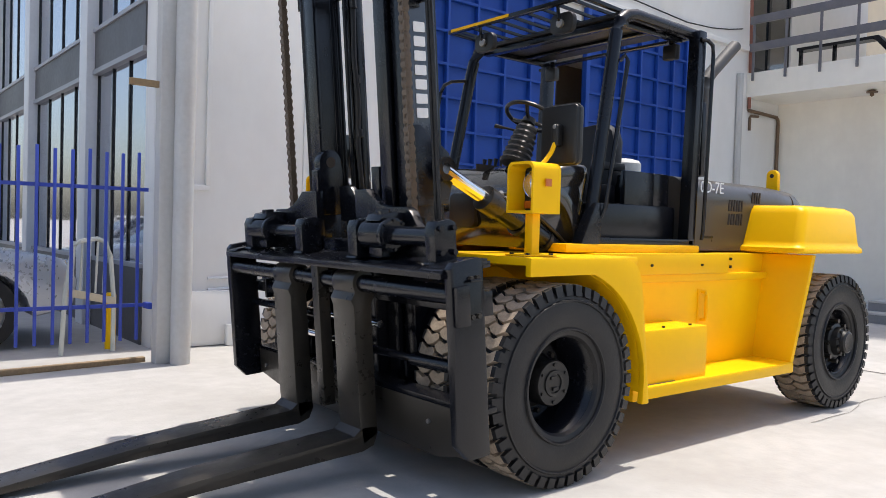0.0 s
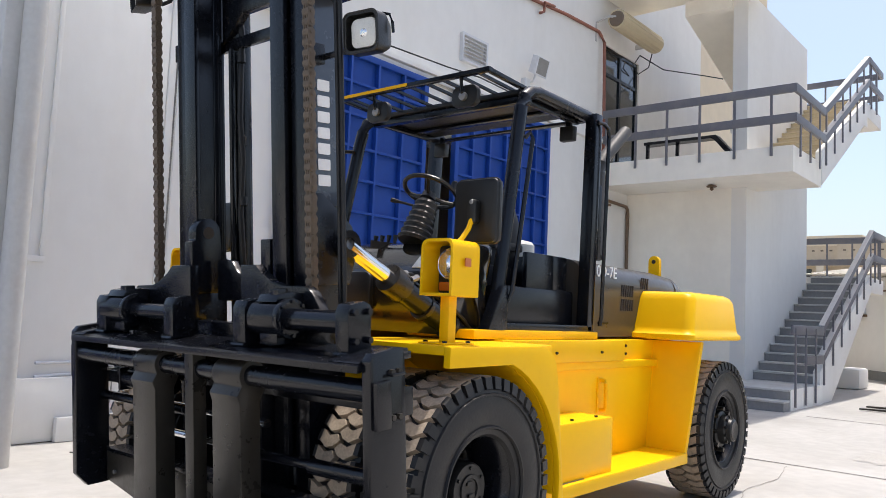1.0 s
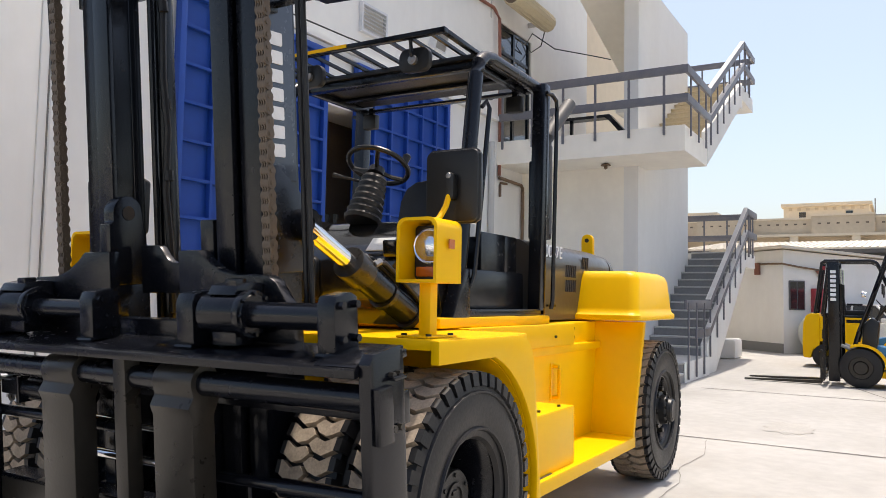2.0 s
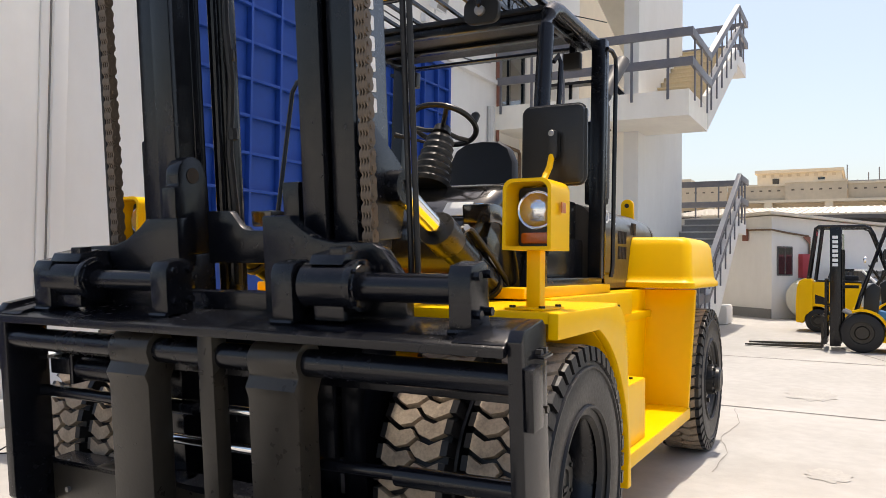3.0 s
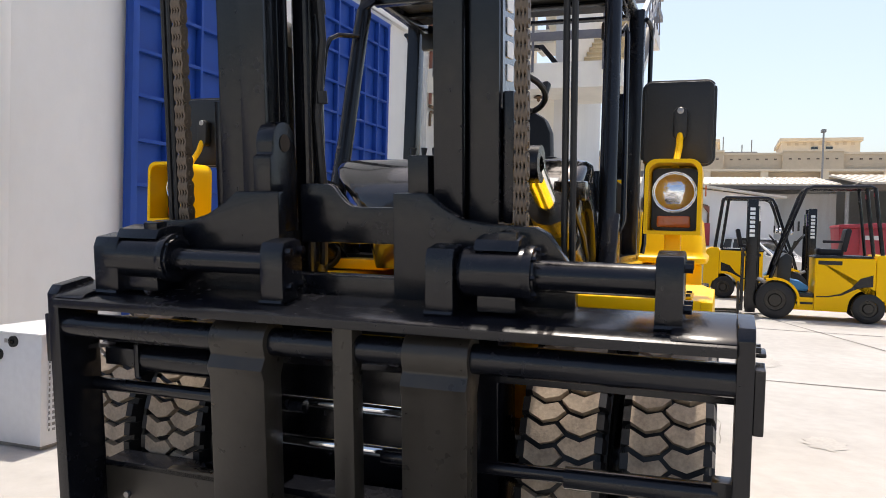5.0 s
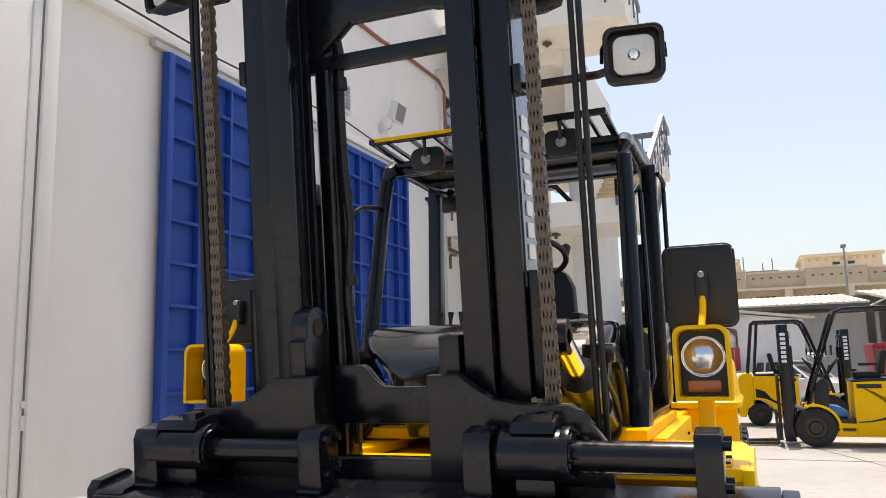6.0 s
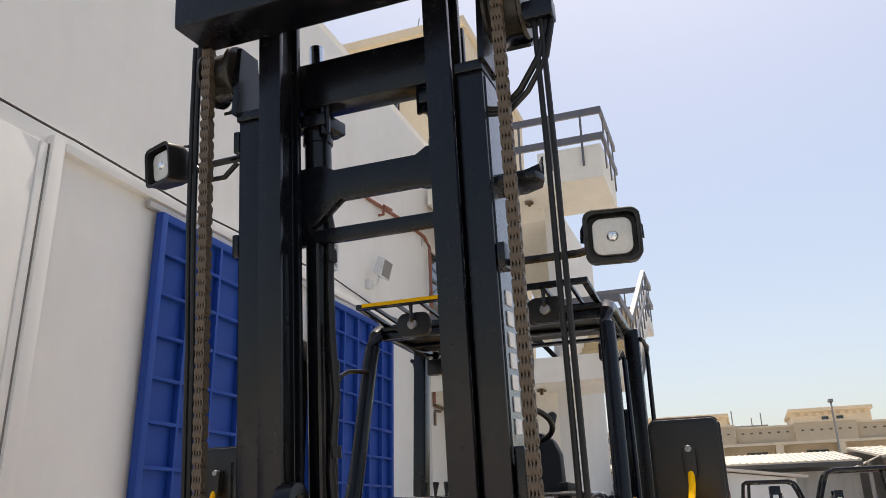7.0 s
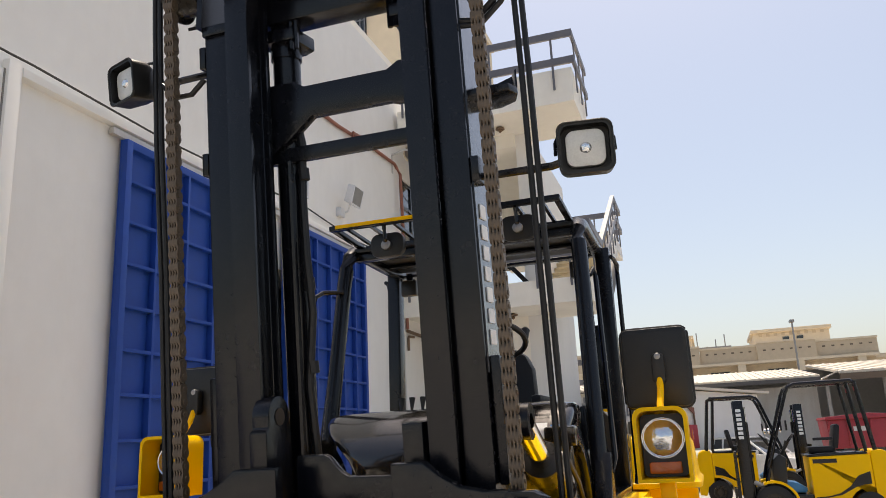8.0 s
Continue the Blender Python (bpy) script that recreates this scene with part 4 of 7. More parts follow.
mp("inner_pipe", Geo().tube([(3.0, 0.275, 1.25), (3.0, 0.275, 2.86)], 0.016, 8), M_BLK, mast)
lh = mp("looped_hose", Geo().tube([(2.86, -0.58, 3.26), (2.84, -0.64, 3.24), (2.83, -0.72, 3.30), (2.83, -0.80, 3.42), (2.84, -0.84, 3.55), (2.86, -0.84, 3.68)], 0.014, 8), M_RUB, mast)
mp("looped_hose", Geo().tube([(2.86, -0.58, 3.24), (2.84, -0.66, 3.22), (2.83, -0.75, 3.29), (2.83, -0.835, 3.42), (2.84, -0.865, 3.56), (2.86, -0.865, 3.68)], 0.012, 8), M_RUB, lh)
mp("looped_hose", Geo().tube([(2.84, 0.58, 3.24), (2.83, 0.64, 3.18), (2.83, 0.72, 3.18), (2.83, 0.80, 3.26)], 0.012, 8), M_RUB, mast)
mp("hose_clip", Geo().box(2.80, 2.88, -0.88, -0.76, 3.58, 3.66), M_BLK, mast, bevel=0.008)
for s, z in ((1, 3.34), (1, 2.86), (-1, 2.66)):
    mp("side_lug", Geo().box(2.84, 2.94, min(s * 0.575, s * 0.605), max(s * 0.575, s * 0.605), z - 0.05, z + 0.05), M_BLK, mast, bevel=0.006)

# leaf chains, link by link
PITCH = 0.05


def link_mesh():
    """Two packs of plates, one between the other's, and their two pins."""
    g = Geo()
    r = 0.0235
    for pack, off, k in ((0, 0.0, 4), (1, PITCH, 3)):
        for i in range(k):
            y = (i - (k - 1) / 2) * 0.0128
            hp = PITCH / 2
            out = arc(0, off + hp, r, 0, 180, 6) + [(-0.017, off)] + arc(0, off - hp, r, 180, 360, 6) + [(0.017, off)]
            g.prism(out, "y", y - 0.0032, y + 0.0032)
    for z in (-PITCH / 2, PITCH / 2):
        g.tube([(0, -0.026, z), (0, 0.026, z)], 0.0095, 8)
    return g


org = ORG[0]
ORG[0] = Vector((0, 0, 0))
LINK = mesh_of("link", link_mesh(), M_RUST, 0, 30)
ORG[0] = org
for s in (-1, 1):
    yk = 0.038 + s * 0.683
    ch = tp("lift_chain", Geo().box(2.755, 2.805, yk - 0.03, yk + 0.03, 1.40, 1.475), M_RUST, label="rusty brown leaf chain", bevel=0.006, lean=True)
    for k in range(24):
        lk = new("link", LINK)
        lk.parent = ch
        p = LEAN @ Vector((2.78, yk, 1.50 + k * 2 * PITCH))
        lk.location = (p.x - 4.9, p.y, p.z)
        lk.rotation_euler = (0, radians(-5.3), 0)

# working lamps on the mast
def work_lamp(p, root, size, turn):
    m = Matrix.Translation(p) @ Matrix.Rotation(radians(turn), 4, "Z") @ Matrix.Rotation(radians(-8), 4, "Y")
    k = size / 2
    g = Geo()
    ring_o, ring_i = rounded(-k, k, -k, k, k * 0.35), rounded(-k * 0.88, k * 0.88, -k * 0.88, k * 0.88, k * 0.3)
    back = rounded(-k * 0.7, k * 0.7, -k * 0.7, k * 0.7, k * 0.3)
    n = len(ring_o)
    v = [(-0.075, a, b) for a, b in ring_o] + [(-0.075, a, b) for a, b in ring_i] + [(-0.02, a, b) for a, b in ring_i] + [(0.0, a, b) for a, b in ring_o] + [(0.07, a, b) for a, b in back]
    f = []
    for i in range(n):
        j = (i + 1) % n
        f += [(i, j, n + j, n + i), (n + i, n + j, 2 * n + j, 2 * n + i), (i, 3 * n + i, 3 * n + j, j), (3 * n + i, 4 * n + i, 4 * n + j, 3 * n + j)]
    f += [tuple(range(2 * n, 3 * n)), tuple(range(4 * n, 5 * n))]
    lamp = tp("work_lamp", g.face_list(v, f).turned(m), M_PLAST, label="square black working lamp on a bracket arm", smooth=40)
    tp("lens", Geo().prism(rounded(-k * 0.72, k * 0.72, -k * 0.72, k * 0.72, k * 0.35), "x", -0.055, -0.02).turned(m), M_LENSM, lamp, "frosted square lens", bevel=0.006)
    tp("bulb", Geo().lathe([(k * 0.22, -0.055), (k * 0.15, -0.062), (0.0, -0.064)], (0, 0, 0), "x", 16).turned(m), M_LENS, lamp)
    yk = [(0.03, -k * 1.12, 0.0), (0.03, -k * 1.1, k * 0.5), (0.035, -k * 0.9, k * 0.95), (0.04, -k * 0.5, k * 1.08), (0.04, k * 0.5, k * 1.08), (0.035, k * 0.9, k * 0.95), (0.03, k * 1.1, k * 0.5), (0.03, k * 1.12, 0.0)]
    tp("yoke", Geo().tube([m @ Vector(p) for p in yk], 0.007, 6), M_BLK, lamp)
    tp("bezel", Geo().tube([m @ Vector((-0.076, p, q)) for p, q in ring_o], 0.004, 6, closed=True), M_PLAST, lamp)
    q = m @ Vector((0.05, 0, 0))
    tp("arm", Geo().tube([q, (q.x + 0.02, q.y + (root[1] - q.y) * 0.3, root[2]), root], 0.016, 8), M_BLK, lamp)


work_lamp((2.73, -0.962, 2.668), (2.80, -0.549, 2.655), 0.185, 8)
work_lamp((2.66, 0.892, 3.285), (2.72, 0.539, 3.30), 0.18, -20)

# carriage
car = Geo().box(2.66, 2.72, -1.345, 1.05, 0.98, 1.10)
carriage = tp("carriage", car, M_BLK, label="wide black fork carriage with side cylinders", bevel=0.008, lean=True)
for s, y0, y1 in ((-1, -1.383, -1.336), (1, 1.05, 1.10)):
    end = [(2.43, 1.232), (2.455, 1.262), (2.60, 1.275), (2.63, 1.25), (2.63, 0.32), (2.50, 0.32), (2.43, 0.40)]
    tp("end_plate", Geo().prism(end, "y", y0, y1), M_BLK, carriage, bevel=0.006, lean=True)
    o = y0 - 0.028 if s < 0 else y1
    tp("latch_plate", Geo().prism([(2.44, 0.965), (2.44, 1.15), (2.52, 1.155), (2.52, 0.965)], "y", o, o + 0.028), M_BLK, carriage, bevel=0.004, lean=True)
    f0, f1 = (o - 0.016, o + 0.002) if s < 0 else (o + 0.026, o + 0.040)
    for x, z in ((2.545, 1.00), (2.545, 1.18), (2.585, 1.00), (2.585, 1.18)):
        g0, g1 = (y0 - 0.018, y0 + 0.004) if s < 0 else (y1 - 0.004, y1 + 0.016)
        tp("latch_bolt", Geo().tube([(x, g0, z), (x, g1, z)], 0.013, 6), M_BLK2, carriage, lean=True)
    tp("latch_bar", Geo().box(2.525, 2.60, f0 + (0.012 if s < 0 else -0.026), f1 + (0.028 if s < 0 else -0.038), 1.165, 1.178), M_BLK, carriage, bevel=0.004, lean=True)
tp("top_plate", Geo().prism([(2.405, 1.185), (2.405, 1.215), (2.43, 1.226), (2.72, 1.244), (2.72, 1.214), (2.44, 1.196), (2.43, 1.185)], "y", -1.336, 1.05), M_BLK, carriage, bevel=0.004, lean=True)
for y0, y1 in ((-1.336, -1.16), (0.92, 1.05)):
    tp("corner_gusset", Geo().prism([(2.415, 1.222), (2.44, 1.238), (2.64, 1.262), (2.70, 1.258), (2.70, 1.235)], "y", y0, y1), M_BLK, carriage, bevel=0.004, lean=True)
tp("fork_bar", Geo().tube([(2.485, -1.345, 1.105), (2.485, 1.05, 1.105)], 0.048, 20), M_BLK, carriage, "round black fork bar", lean=True)
tp("lower_rod", Geo().tube([(2.60, -0.84, 0.715), (2.60, -0.20, 0.70)], 0.024, 14), M_BLK, carriage, lean=True)
tp("rod_sleeve", Geo().tube([(2.60, -1.30, 0.72), (2.60, -0.84, 0.71)], 0.036, 14), M_BLK, carriage, lean=True)
tp("rod_end", Geo().box(2.57, 2.63, -1.345, -1.28, 0.67, 0.77), M_BLK, carriage, bevel=0.008, lean=True)
tp("upper_rod", Geo().tube([(2.60, 0.10, 0.845), (2.60, 1.05, 0.845)], 0.026, 14), M_BLK, carriage, lean=True)
tp("positioner_cylinder", Geo().tube([(2.64, 0.36, 0.955), (2.64, 0.84, 0.955)], 0.055, 16), M_BLK, carriage, lean=True)
tp("positioner_block", Geo().box(2.60, 2.68, 0.845, 1.0, 0.925, 0.995).box(2.58, 2.70, 0.82, 0.844, 0.89, 1.02), M_BLK, carriage, bevel=0.006, lean=True)
tp("positioner_tongue", Geo().box(2.62, 2.66, 1.0, 1.05, 0.985, 1.0), M_STEEL, carriage, lean=True)
tp("bottom_plate", Geo().prism([(-1.345, 0.30), (-1.345, 0.50), (0.10, 0.50), (0.42, 0.54), (1.03, 0.52), (1.03, 0.34), (0.6, 0.26), (-1.0, 0.22)], "x", 2.60, 2.645), M_BLK2, carriage, bevel=0.006, lean=True)
tp("bottom_ledge", Geo().box(2.60, 2.72, -1.345, 1.03, 0.50, 0.53), M_BLK, carriage, bevel=0.006, lean=True)
for y in (-0.95, -0.30, 0.55, 0.92):
    tp("bolt", Geo().tube([(2.585, y, 0.40), (2.605, y, 0.40)], 0.013, 6), M_STEEL, carriage, lean=True)
tp("centre_post", Geo().box(2.425, 2.50, -0.178, -0.104, 0.36, 1.20), M_BLK2, carriage, bevel=0.006, lean=True)
# crossing bars behind the forks
for z, x in ((0.70, 2.64), (0.835, 2.68)):
    tp("cross_rod", Geo().tube([(x, -0.42, z), (x, 0.42, z)], 0.022, 12), M_CHROME, carriage, "bright chrome rod", lean=True)
for s, pl in ((-1, [(-0.215, 1.22), (-0.215, 1.61), (-0.335, 1.61), (-0.39, 1.565), (-0.46, 1.525), (-0.55, 1.508), (-0.715, 1.505), (-0.76, 1.48), (-0.85, 1.35), (-0.85, 1.22)]),
              (1, [(0.24, 1.22), (0.24, 1.61), (0.42, 1.61), (0.47, 1.57), (0.55, 1.525), (0.63, 1.50), (0.80, 1.495), (0.86, 1.42), (0.86, 1.22)])):
    tp("shoulder_plate", Geo().prism(pl, "x", 2.68, 2.735), M_BLK, carriage, bevel=0.006, lean=True)
    ys = (0.305, 0.38) if s > 0 else (-0.315, -0.24)
    if s > 0:
        lug = [(2.735, 1.45), (2.735, 1.74), (2.76, 1.75)] + arc(2.84, 1.79, 0.082, 180, 0, 10) + [(2.93, 1.72), (2.93, 1.45)]
        tp("chain_lug", Geo().prism(lug, "y", *ys), M_BLK, carriage, bevel=0.008, lean=True)
        tp("lug_hole", Geo().lathe([(0.0, 0.0), (0.034, 0.0), (0.034, 0.003), (0.0, 0.003)], (2.84, ys[0] - 0.004, 1.79), "y", 18), M_DARK, carriage, lean=True)
    else:
        tp("stop_block", Geo().box(2.80, 2.90, -0.30, -0.22, 1.45, 1.74), M_BLK, carriage, bevel=0.008, lean=True)
    tp("side_frame", Geo().prism([(2.72, 0.24), (2.72, 1.45), (2.95, 1.45), (2.95, 0.9), (2.80, 0.24)], "y", *ys), M_BLK, carriage, bevel=0.008, lean=True)
    tp("chain_anchor", Geo().box(2.74, 2.83, 0.038 + s * 0.683 - 0.055, 0.038 + s * 0.683 + 0.055, 1.34, 1.44), M_BLK, carriage, bevel=0.008, lean=True)
    tp("anchor_arm", Geo().box(2.72, 2.82, min(s * 0.3, s * 0.70), max(s * 0.3, s * 0.70), 1.30, 1.36), M_BLK, carriage, bevel=0.006, lean=True)
tp("bridge_plate", Geo().prism([(-0.22, 1.41), (-0.22, 1.548), (0.0, 1.548), (0.035, 1.553), (0.06, 1.567), (0.085, 1.592), (0.11, 1.625), (0.13, 1.635), (0.25, 1.635), (0.25, 1.41)], "x", 2.86, 2.90), M_BLK, carriage, bevel=0.006, lean=True)
tp("lower_bridge", Geo().box(2.70, 2.78, -0.24, 0.25, 1.20, 1.31), M_BLK, carriage, bevel=0.006, lean=True)


def clamp_block(y0, y1):
    pr = [(2.50, 1.235), (2.50, 1.408), (2.518, 1.444), (2.60, 1.452), (2.635, 1.435), (2.635, 1.235)]
    b = tp("clamp_block", Geo().prism(pr, "y", y0, y1), M_BLK, carriage, bevel=0.008, lean=True)
    tp("weld_bead", Geo().tube([(2.495, y0, 1.238), (2.495, y1, 1.238)], 0.010, 6), M_BLK, carriage, lean=True)


for a, b in ((0.825, 0.935), (0.12, 0.21), (-0.495, -0.40), (-1.19, -1.11)):
    clamp_block(a, b)
for y, d in ((-1.19, -1), (0.12, -1)):
    for x, z in ((2.53, 1.41), (2.61, 1.41), (2.53, 1.29), (2.61, 1.29)):
        tp("clamp_bolt", Geo().tube([(x, y, z), (x, y + d * 0.022, z)], 0.015, 6), M_BLK, carriage, lean=True)
for y0, y1, y2, rr in ((0.895, 0.61, 0.21, 0.042), (-0.505, -0.75, -1.115, 0.05)):
    c = tp("side_cylinder", Geo().tube([(2.575, y0, 1.365), (2.575, y0 - 0.015, 1.365), (2.575, y1 + 0.02, 1.365), (2.575, y1, 1.365)], [0.07, 0.083, 0.083, 0.074], 28), M_BLK, carriage, "black side-shift cylinder", lean=True)
    tp("flange", Geo().tube([(2.575, y1 + 0.035, 1.365), (2.575, y1 + 0.005, 1.365)], 0.092, 22), M_BLK, carriage, bevel=0.004, lean=True)
    tp("rod", Geo().tube([(2.575, y1, 1.362), (2.575, y2, 1.362)], rr, 20), M_BLK, carriage, "dull dark rod", lean=True)
    for k in range(8):
        a = k * math.pi / 4
        p = (2.575 + 0.078 * math.cos(a), y1 + 0.005, 1.365 + 0.078 * math.sin(a))
        tp("flange_bolt", Geo().tube([p, (p[0], p[1] - 0.014, p[2])], 0.009, 6), M_BLK, carriage, lean=True)
    tp("cylinder_saddle", Geo().prism([(2.52, 1.44), (2.54, 1.475), (2.62, 1.485), (2.68, 1.475), (2.68, 1.42)], "y", y1 + 0.05, y0 - 0.05), M_BLK, carriage, bevel=0.008, lean=True)
    tp("port_block", Geo().box(2.54, 2.60, y1 + 0.06, y1 + 0.12, 1.44, 1.50), M_BLK, carriage, bevel=0.006, lean=True)
    tp("foot", Geo().box(2.53, 2.62, y1 + 0.06, y0 - 0.06, 1.245, 1.30), M_BLK, carriage, bevel=0.005, lean=True)

# forks
def fork(y0, y1):
    shank = [(2.415, 0.98), (2.40, 1.02), (2.425, 1.06)] + arc(2.485, 1.105, 0.072, 180, 20, 8) + [(2.56, 1.05), (2.525, 0.98), (2.525, 0.26), (2.43, 0.22), (2.415, 0.34)]
    fk = tp("fork", Geo().prism(shank, "y", y0, y1), M_BLK2, label="long black lifting fork", bevel=0.006, lean=True)
    low = LEAN @ Vector((2.47, 0, 0.24))
    x0, z0 = low.x, low.z
    blade = [(x0 + 0.05, z0 + 0.075), (x0 + 0.055, z0 + 0.03), (x0 + 0.03, z0 - 0.035), (x0 - 0.04, z0 - 0.06), (1.6, 0.10), (0.75, 0.012), (0.66, 0.012), (0.66, 0.03), (0.75, 0.045), (1.6, 0.165), (x0 - 0.10, z0 + 0.03), (x0 - 0.045, z0 + 0.075)]
    k0, k1 = (y0 - 0.025) / 1.048, (y1 - 0.025) / 1.048
    tp("blade", Geo().prism(blade, "y", k0, k1), M_BLK2, fk, bevel=0.006)


fork(0.15, 0.37)
fork(-0.57, -0.35)

# ---- small forklifts ----
def small_forklift(place, rz, group):
    """Built facing -x: front axle at x = -0.53, rear axle at x = 1.0."""
    t = thing("small_forklift", (0, 0, 0), "yellow counterbalance forklift with a black overhead guard parked on concrete", "forklift", group)
    FX0, RX0 = -0.53, 1.0
    side = [(0.12, 0.19), (0.12, 1.14), (1.06, 1.16), (1.10, 1.14), (1.10, 0.50)] + [(RX0 + 0.33 * math.cos(radians(a)), 0.27 + 0.33 * math.sin(radians(a))) for a in range(70, 181, 15)] + [(0.66, 0.19)]
    part("body", Geo().prism(side, "y", -0.53, 0.53), M_YEL, t, bevel=0.02)
    part("lower_frame", Geo().prism([(-0.22, 0.19), (-0.16, 0.42), (0.12, 0.42), (0.12, 0.19)], "y", -0.52, 0.52), M_YEL, t, bevel=0.012)
    part("floor", Geo().box(-0.30, 0.12, -0.48, 0.48, 0.42, 0.50), M_BLK, t, bevel=0.01)
    part("counterweight", Geo().prism([(1.104, 0.34), (1.104, 1.16), (1.12, 1.22), (1.30, 1.23), (1.40, 1.17), (1.45, 1.0), (1.47, 0.60), (1.46, 0.22), (1.30, 0.20), (1.24, 0.42)], "y", -0.54, 0.54), M_YEL, t, bevel=0.03)
    for s in (-1, 1):
        o = s * 0.531
        part("swoosh", Geo().prism([(0.15, 0.435), (0.34, 0.445), (0.56, 0.485), (0.80, 0.61), (0.92, 0.65), (1.06, 0.66), (1.06, 0.87), (0.86, 0.80), (0.72, 0.63), (0.54, 0.515), (0.34, 0.468), (0.15, 0.455)], "y", o, o + s * 0.004), M_BLK, t, "black sweeping stripe on the side")
        part("lettering_bar", Geo().box(0.17, 0.56, min(o, o + s * 0.004), max(o, o + s * 0.004), 1.03, 1.10), M_BLK, t)
        part("latch", Geo().tube([(0.98, o - s * 0.01, 0.42), (0.98, o + s * 0.015, 0.42)], 0.025, 10), M_BLK, t)
        arch = [(FX0 + 0.42 * math.cos(radians(a)), 0.34 + 0.42 * math.sin(radians(a))) for a in range(-18, 116, 10)]
        arch += [(FX0 + 0.375 * math.cos(radians(a)), 0.34 + 0.375 * math.sin(radians(a))) for a in range(115, -19, -10)]
        part("wheel_cover", Geo().prism(arch, "y", s * 0.30, s * 0.56), M_YEL, t, bevel=0.006)
        part("step", Geo().box(-0.18, 0.10, min(s * 0.42, s * 0.55), max(s * 0.42, s * 0.55), 0.30, 0.34), M_BLK, t, bevel=0.006)
        for cx, r, w, nm in ((FX0, 0.345, 0.22, "front_wheel"), (RX0, 0.27, 0.17, "rear_wheel")):
            o2 = s * 0.555
            wh = part(nm, Geo().lathe([(r * 0.58, o2 - s * 0.01), (r * 0.54, o2 - s * 0.05), (r * 0.36, o2 - s * 0.05), (r * 0.30, o2 - s * 0.01), (0, o2 - s * 0.01)], (cx, 0, r), "y", 22), M_BLK2, t)
            part("tyre", Geo().lathe([(r * 0.56, o2 - s * w), (r * 0.8, o2 - s * w), (r * 0.96, o2 - s * (w - 0.025)), (r, o2 - s * (w - 0.06)), (r, o2 - s * 0.05), (r * 0.96, o2 - s * 0.015), (r * 0.8, o2), (r * 0.56, o2 - s * 0.005)], (cx, 0, r), "y", 32), M_RUB, wh)
    part("cover", Geo().prism([(0.10, 1.14), (0.10, 1.175), (0.30, 1.20), (1.05, 1.20), (1.08, 1.165)], "y", -0.50, 0.50), M_BLK, t, bevel=0.01)
    seat = part("seat", Geo().prism(rounded(0.16, 0.62, -0.25, 0.25, 0.08), "z", 1.20, 1.31), M_SEAT, t, bevel=0.03)
    part("seat_back", Geo().prism([(0.56, 1.28), (0.66, 1.26), (0.74, 1.66), (0.70, 1.70), (0.64, 1.68)], "y", -0.24, 0.24), M_SEAT, seat, bevel=0.03)
    part("arm_rest", Geo().box(0.25, 0.58, -0.34, -0.28, 1.42, 1.47), M_SEAT, seat, bevel=0.015)
    part("dashboard", Geo().prism([(-0.52, 0.50), (-0.50, 1.10), (-0.36, 1.22), (-0.24, 1.14), (-0.30, 0.50)], "y", -0.42, 0.42), M_PLAST, t, bevel=0.03)
    col = part("steering_column", Geo().tube([(-0.34, 0.02, 1.12), (-0.14, 0.02, 1.42)], 0.03, 8), M_PLAST, t)
    part("steering_wheel", Geo().tube([(-0.13 + 0.10 * math.sin(k * math.pi / 8), 0.02 + 0.17 * math.cos(k * math.pi / 8), 1.44 + 0.12 * math.sin(k * math.pi / 8)) for k in range(16)], 0.014, 6, closed=True), M_PLAST, col)
    for k in range(4):
        part("control_lever", Geo().tube([(-0.28, -0.14 - 0.06 * k, 1.16), (-0.20, -0.14 - 0.06 * k, 1.44)], [0.009, 0.016], 6), M_PLAST, t)
    part("plastic_wrap", Geo().prism([(-0.42, 0.60), (-0.34, 0.74), (-0.10, 0.70), (0.06, 0.60), (0.02, 0.52), (-0.36, 0.52)], "y", -0.30, 0.26), M_STBLUE, t, "crumpled blue plastic sheet", bevel=0.03)
    def guard_bar(s):
        return Geo().tube([(-0.62, s * 0.47, 0.72), (-0.55, s * 0.47, 0.98), (-0.12, s * 0.46, 2.26), (-0.06, s * 0.46, 2.38), (0.06, s * 0.46, 2.435), (1.00, s * 0.46, 2.44), (1.05, s * 0.46, 2.41), (1.21, s * 0.45, 1.20)], 0.036, 8)
    guard = part("overhead_guard", guard_bar(-1), M_BLK, t)
    part("guard_tube", guard_bar(1), M_BLK, guard)
    for s in (-1, 1):
        part("rear_strut", Geo().tube([(0.92, s * 0.46, 2.41), (1.06, s * 0.45, 1.20)], 0.028, 8), M_BLK, guard)
        part("head_lamp", Geo().lathe([(0.055, 0.0), (0.055, -0.03), (0.0, -0.045)], (-0.47, s * 0.52, 1.62), "x", 14), M_LENS, guard)
        part("mirror", Geo().box(-0.20, -0.17, s * 0.58 - 0.07, s * 0.58 + 0.07, 1.62, 1.80), M_PLAST, guard, bevel=0.01)
        part("tail_lamp", Geo().box(1.03, 1.09, s * 0.44 - 0.04, s * 0.44 + 0.04, 2.26, 2.36), M_RED, guard, bevel=0.008)
    for k in range(6):
        y = -0.38 + k * 0.152
        part("roof_bar", Geo().box(-0.02, 1.0, y - 0.02, y + 0.02, 2.415, 2.455), M_BLK, guard)
    part("cross_bar", Geo().box(-0.07, 0.0, -0.46, 0.46, 2.38, 2.43), M_BLK, guard, bevel=0.008)
    part("cross_bar", Geo().box(0.98, 1.05, -0.46, 0.46, 2.39, 2.44), M_BLK, guard, bevel=0.008)
    part("roof_sheet", Geo().box(0.02, 0.98, -0.44, 0.44, 2.456, 2.468), M_SHEDG, guard)
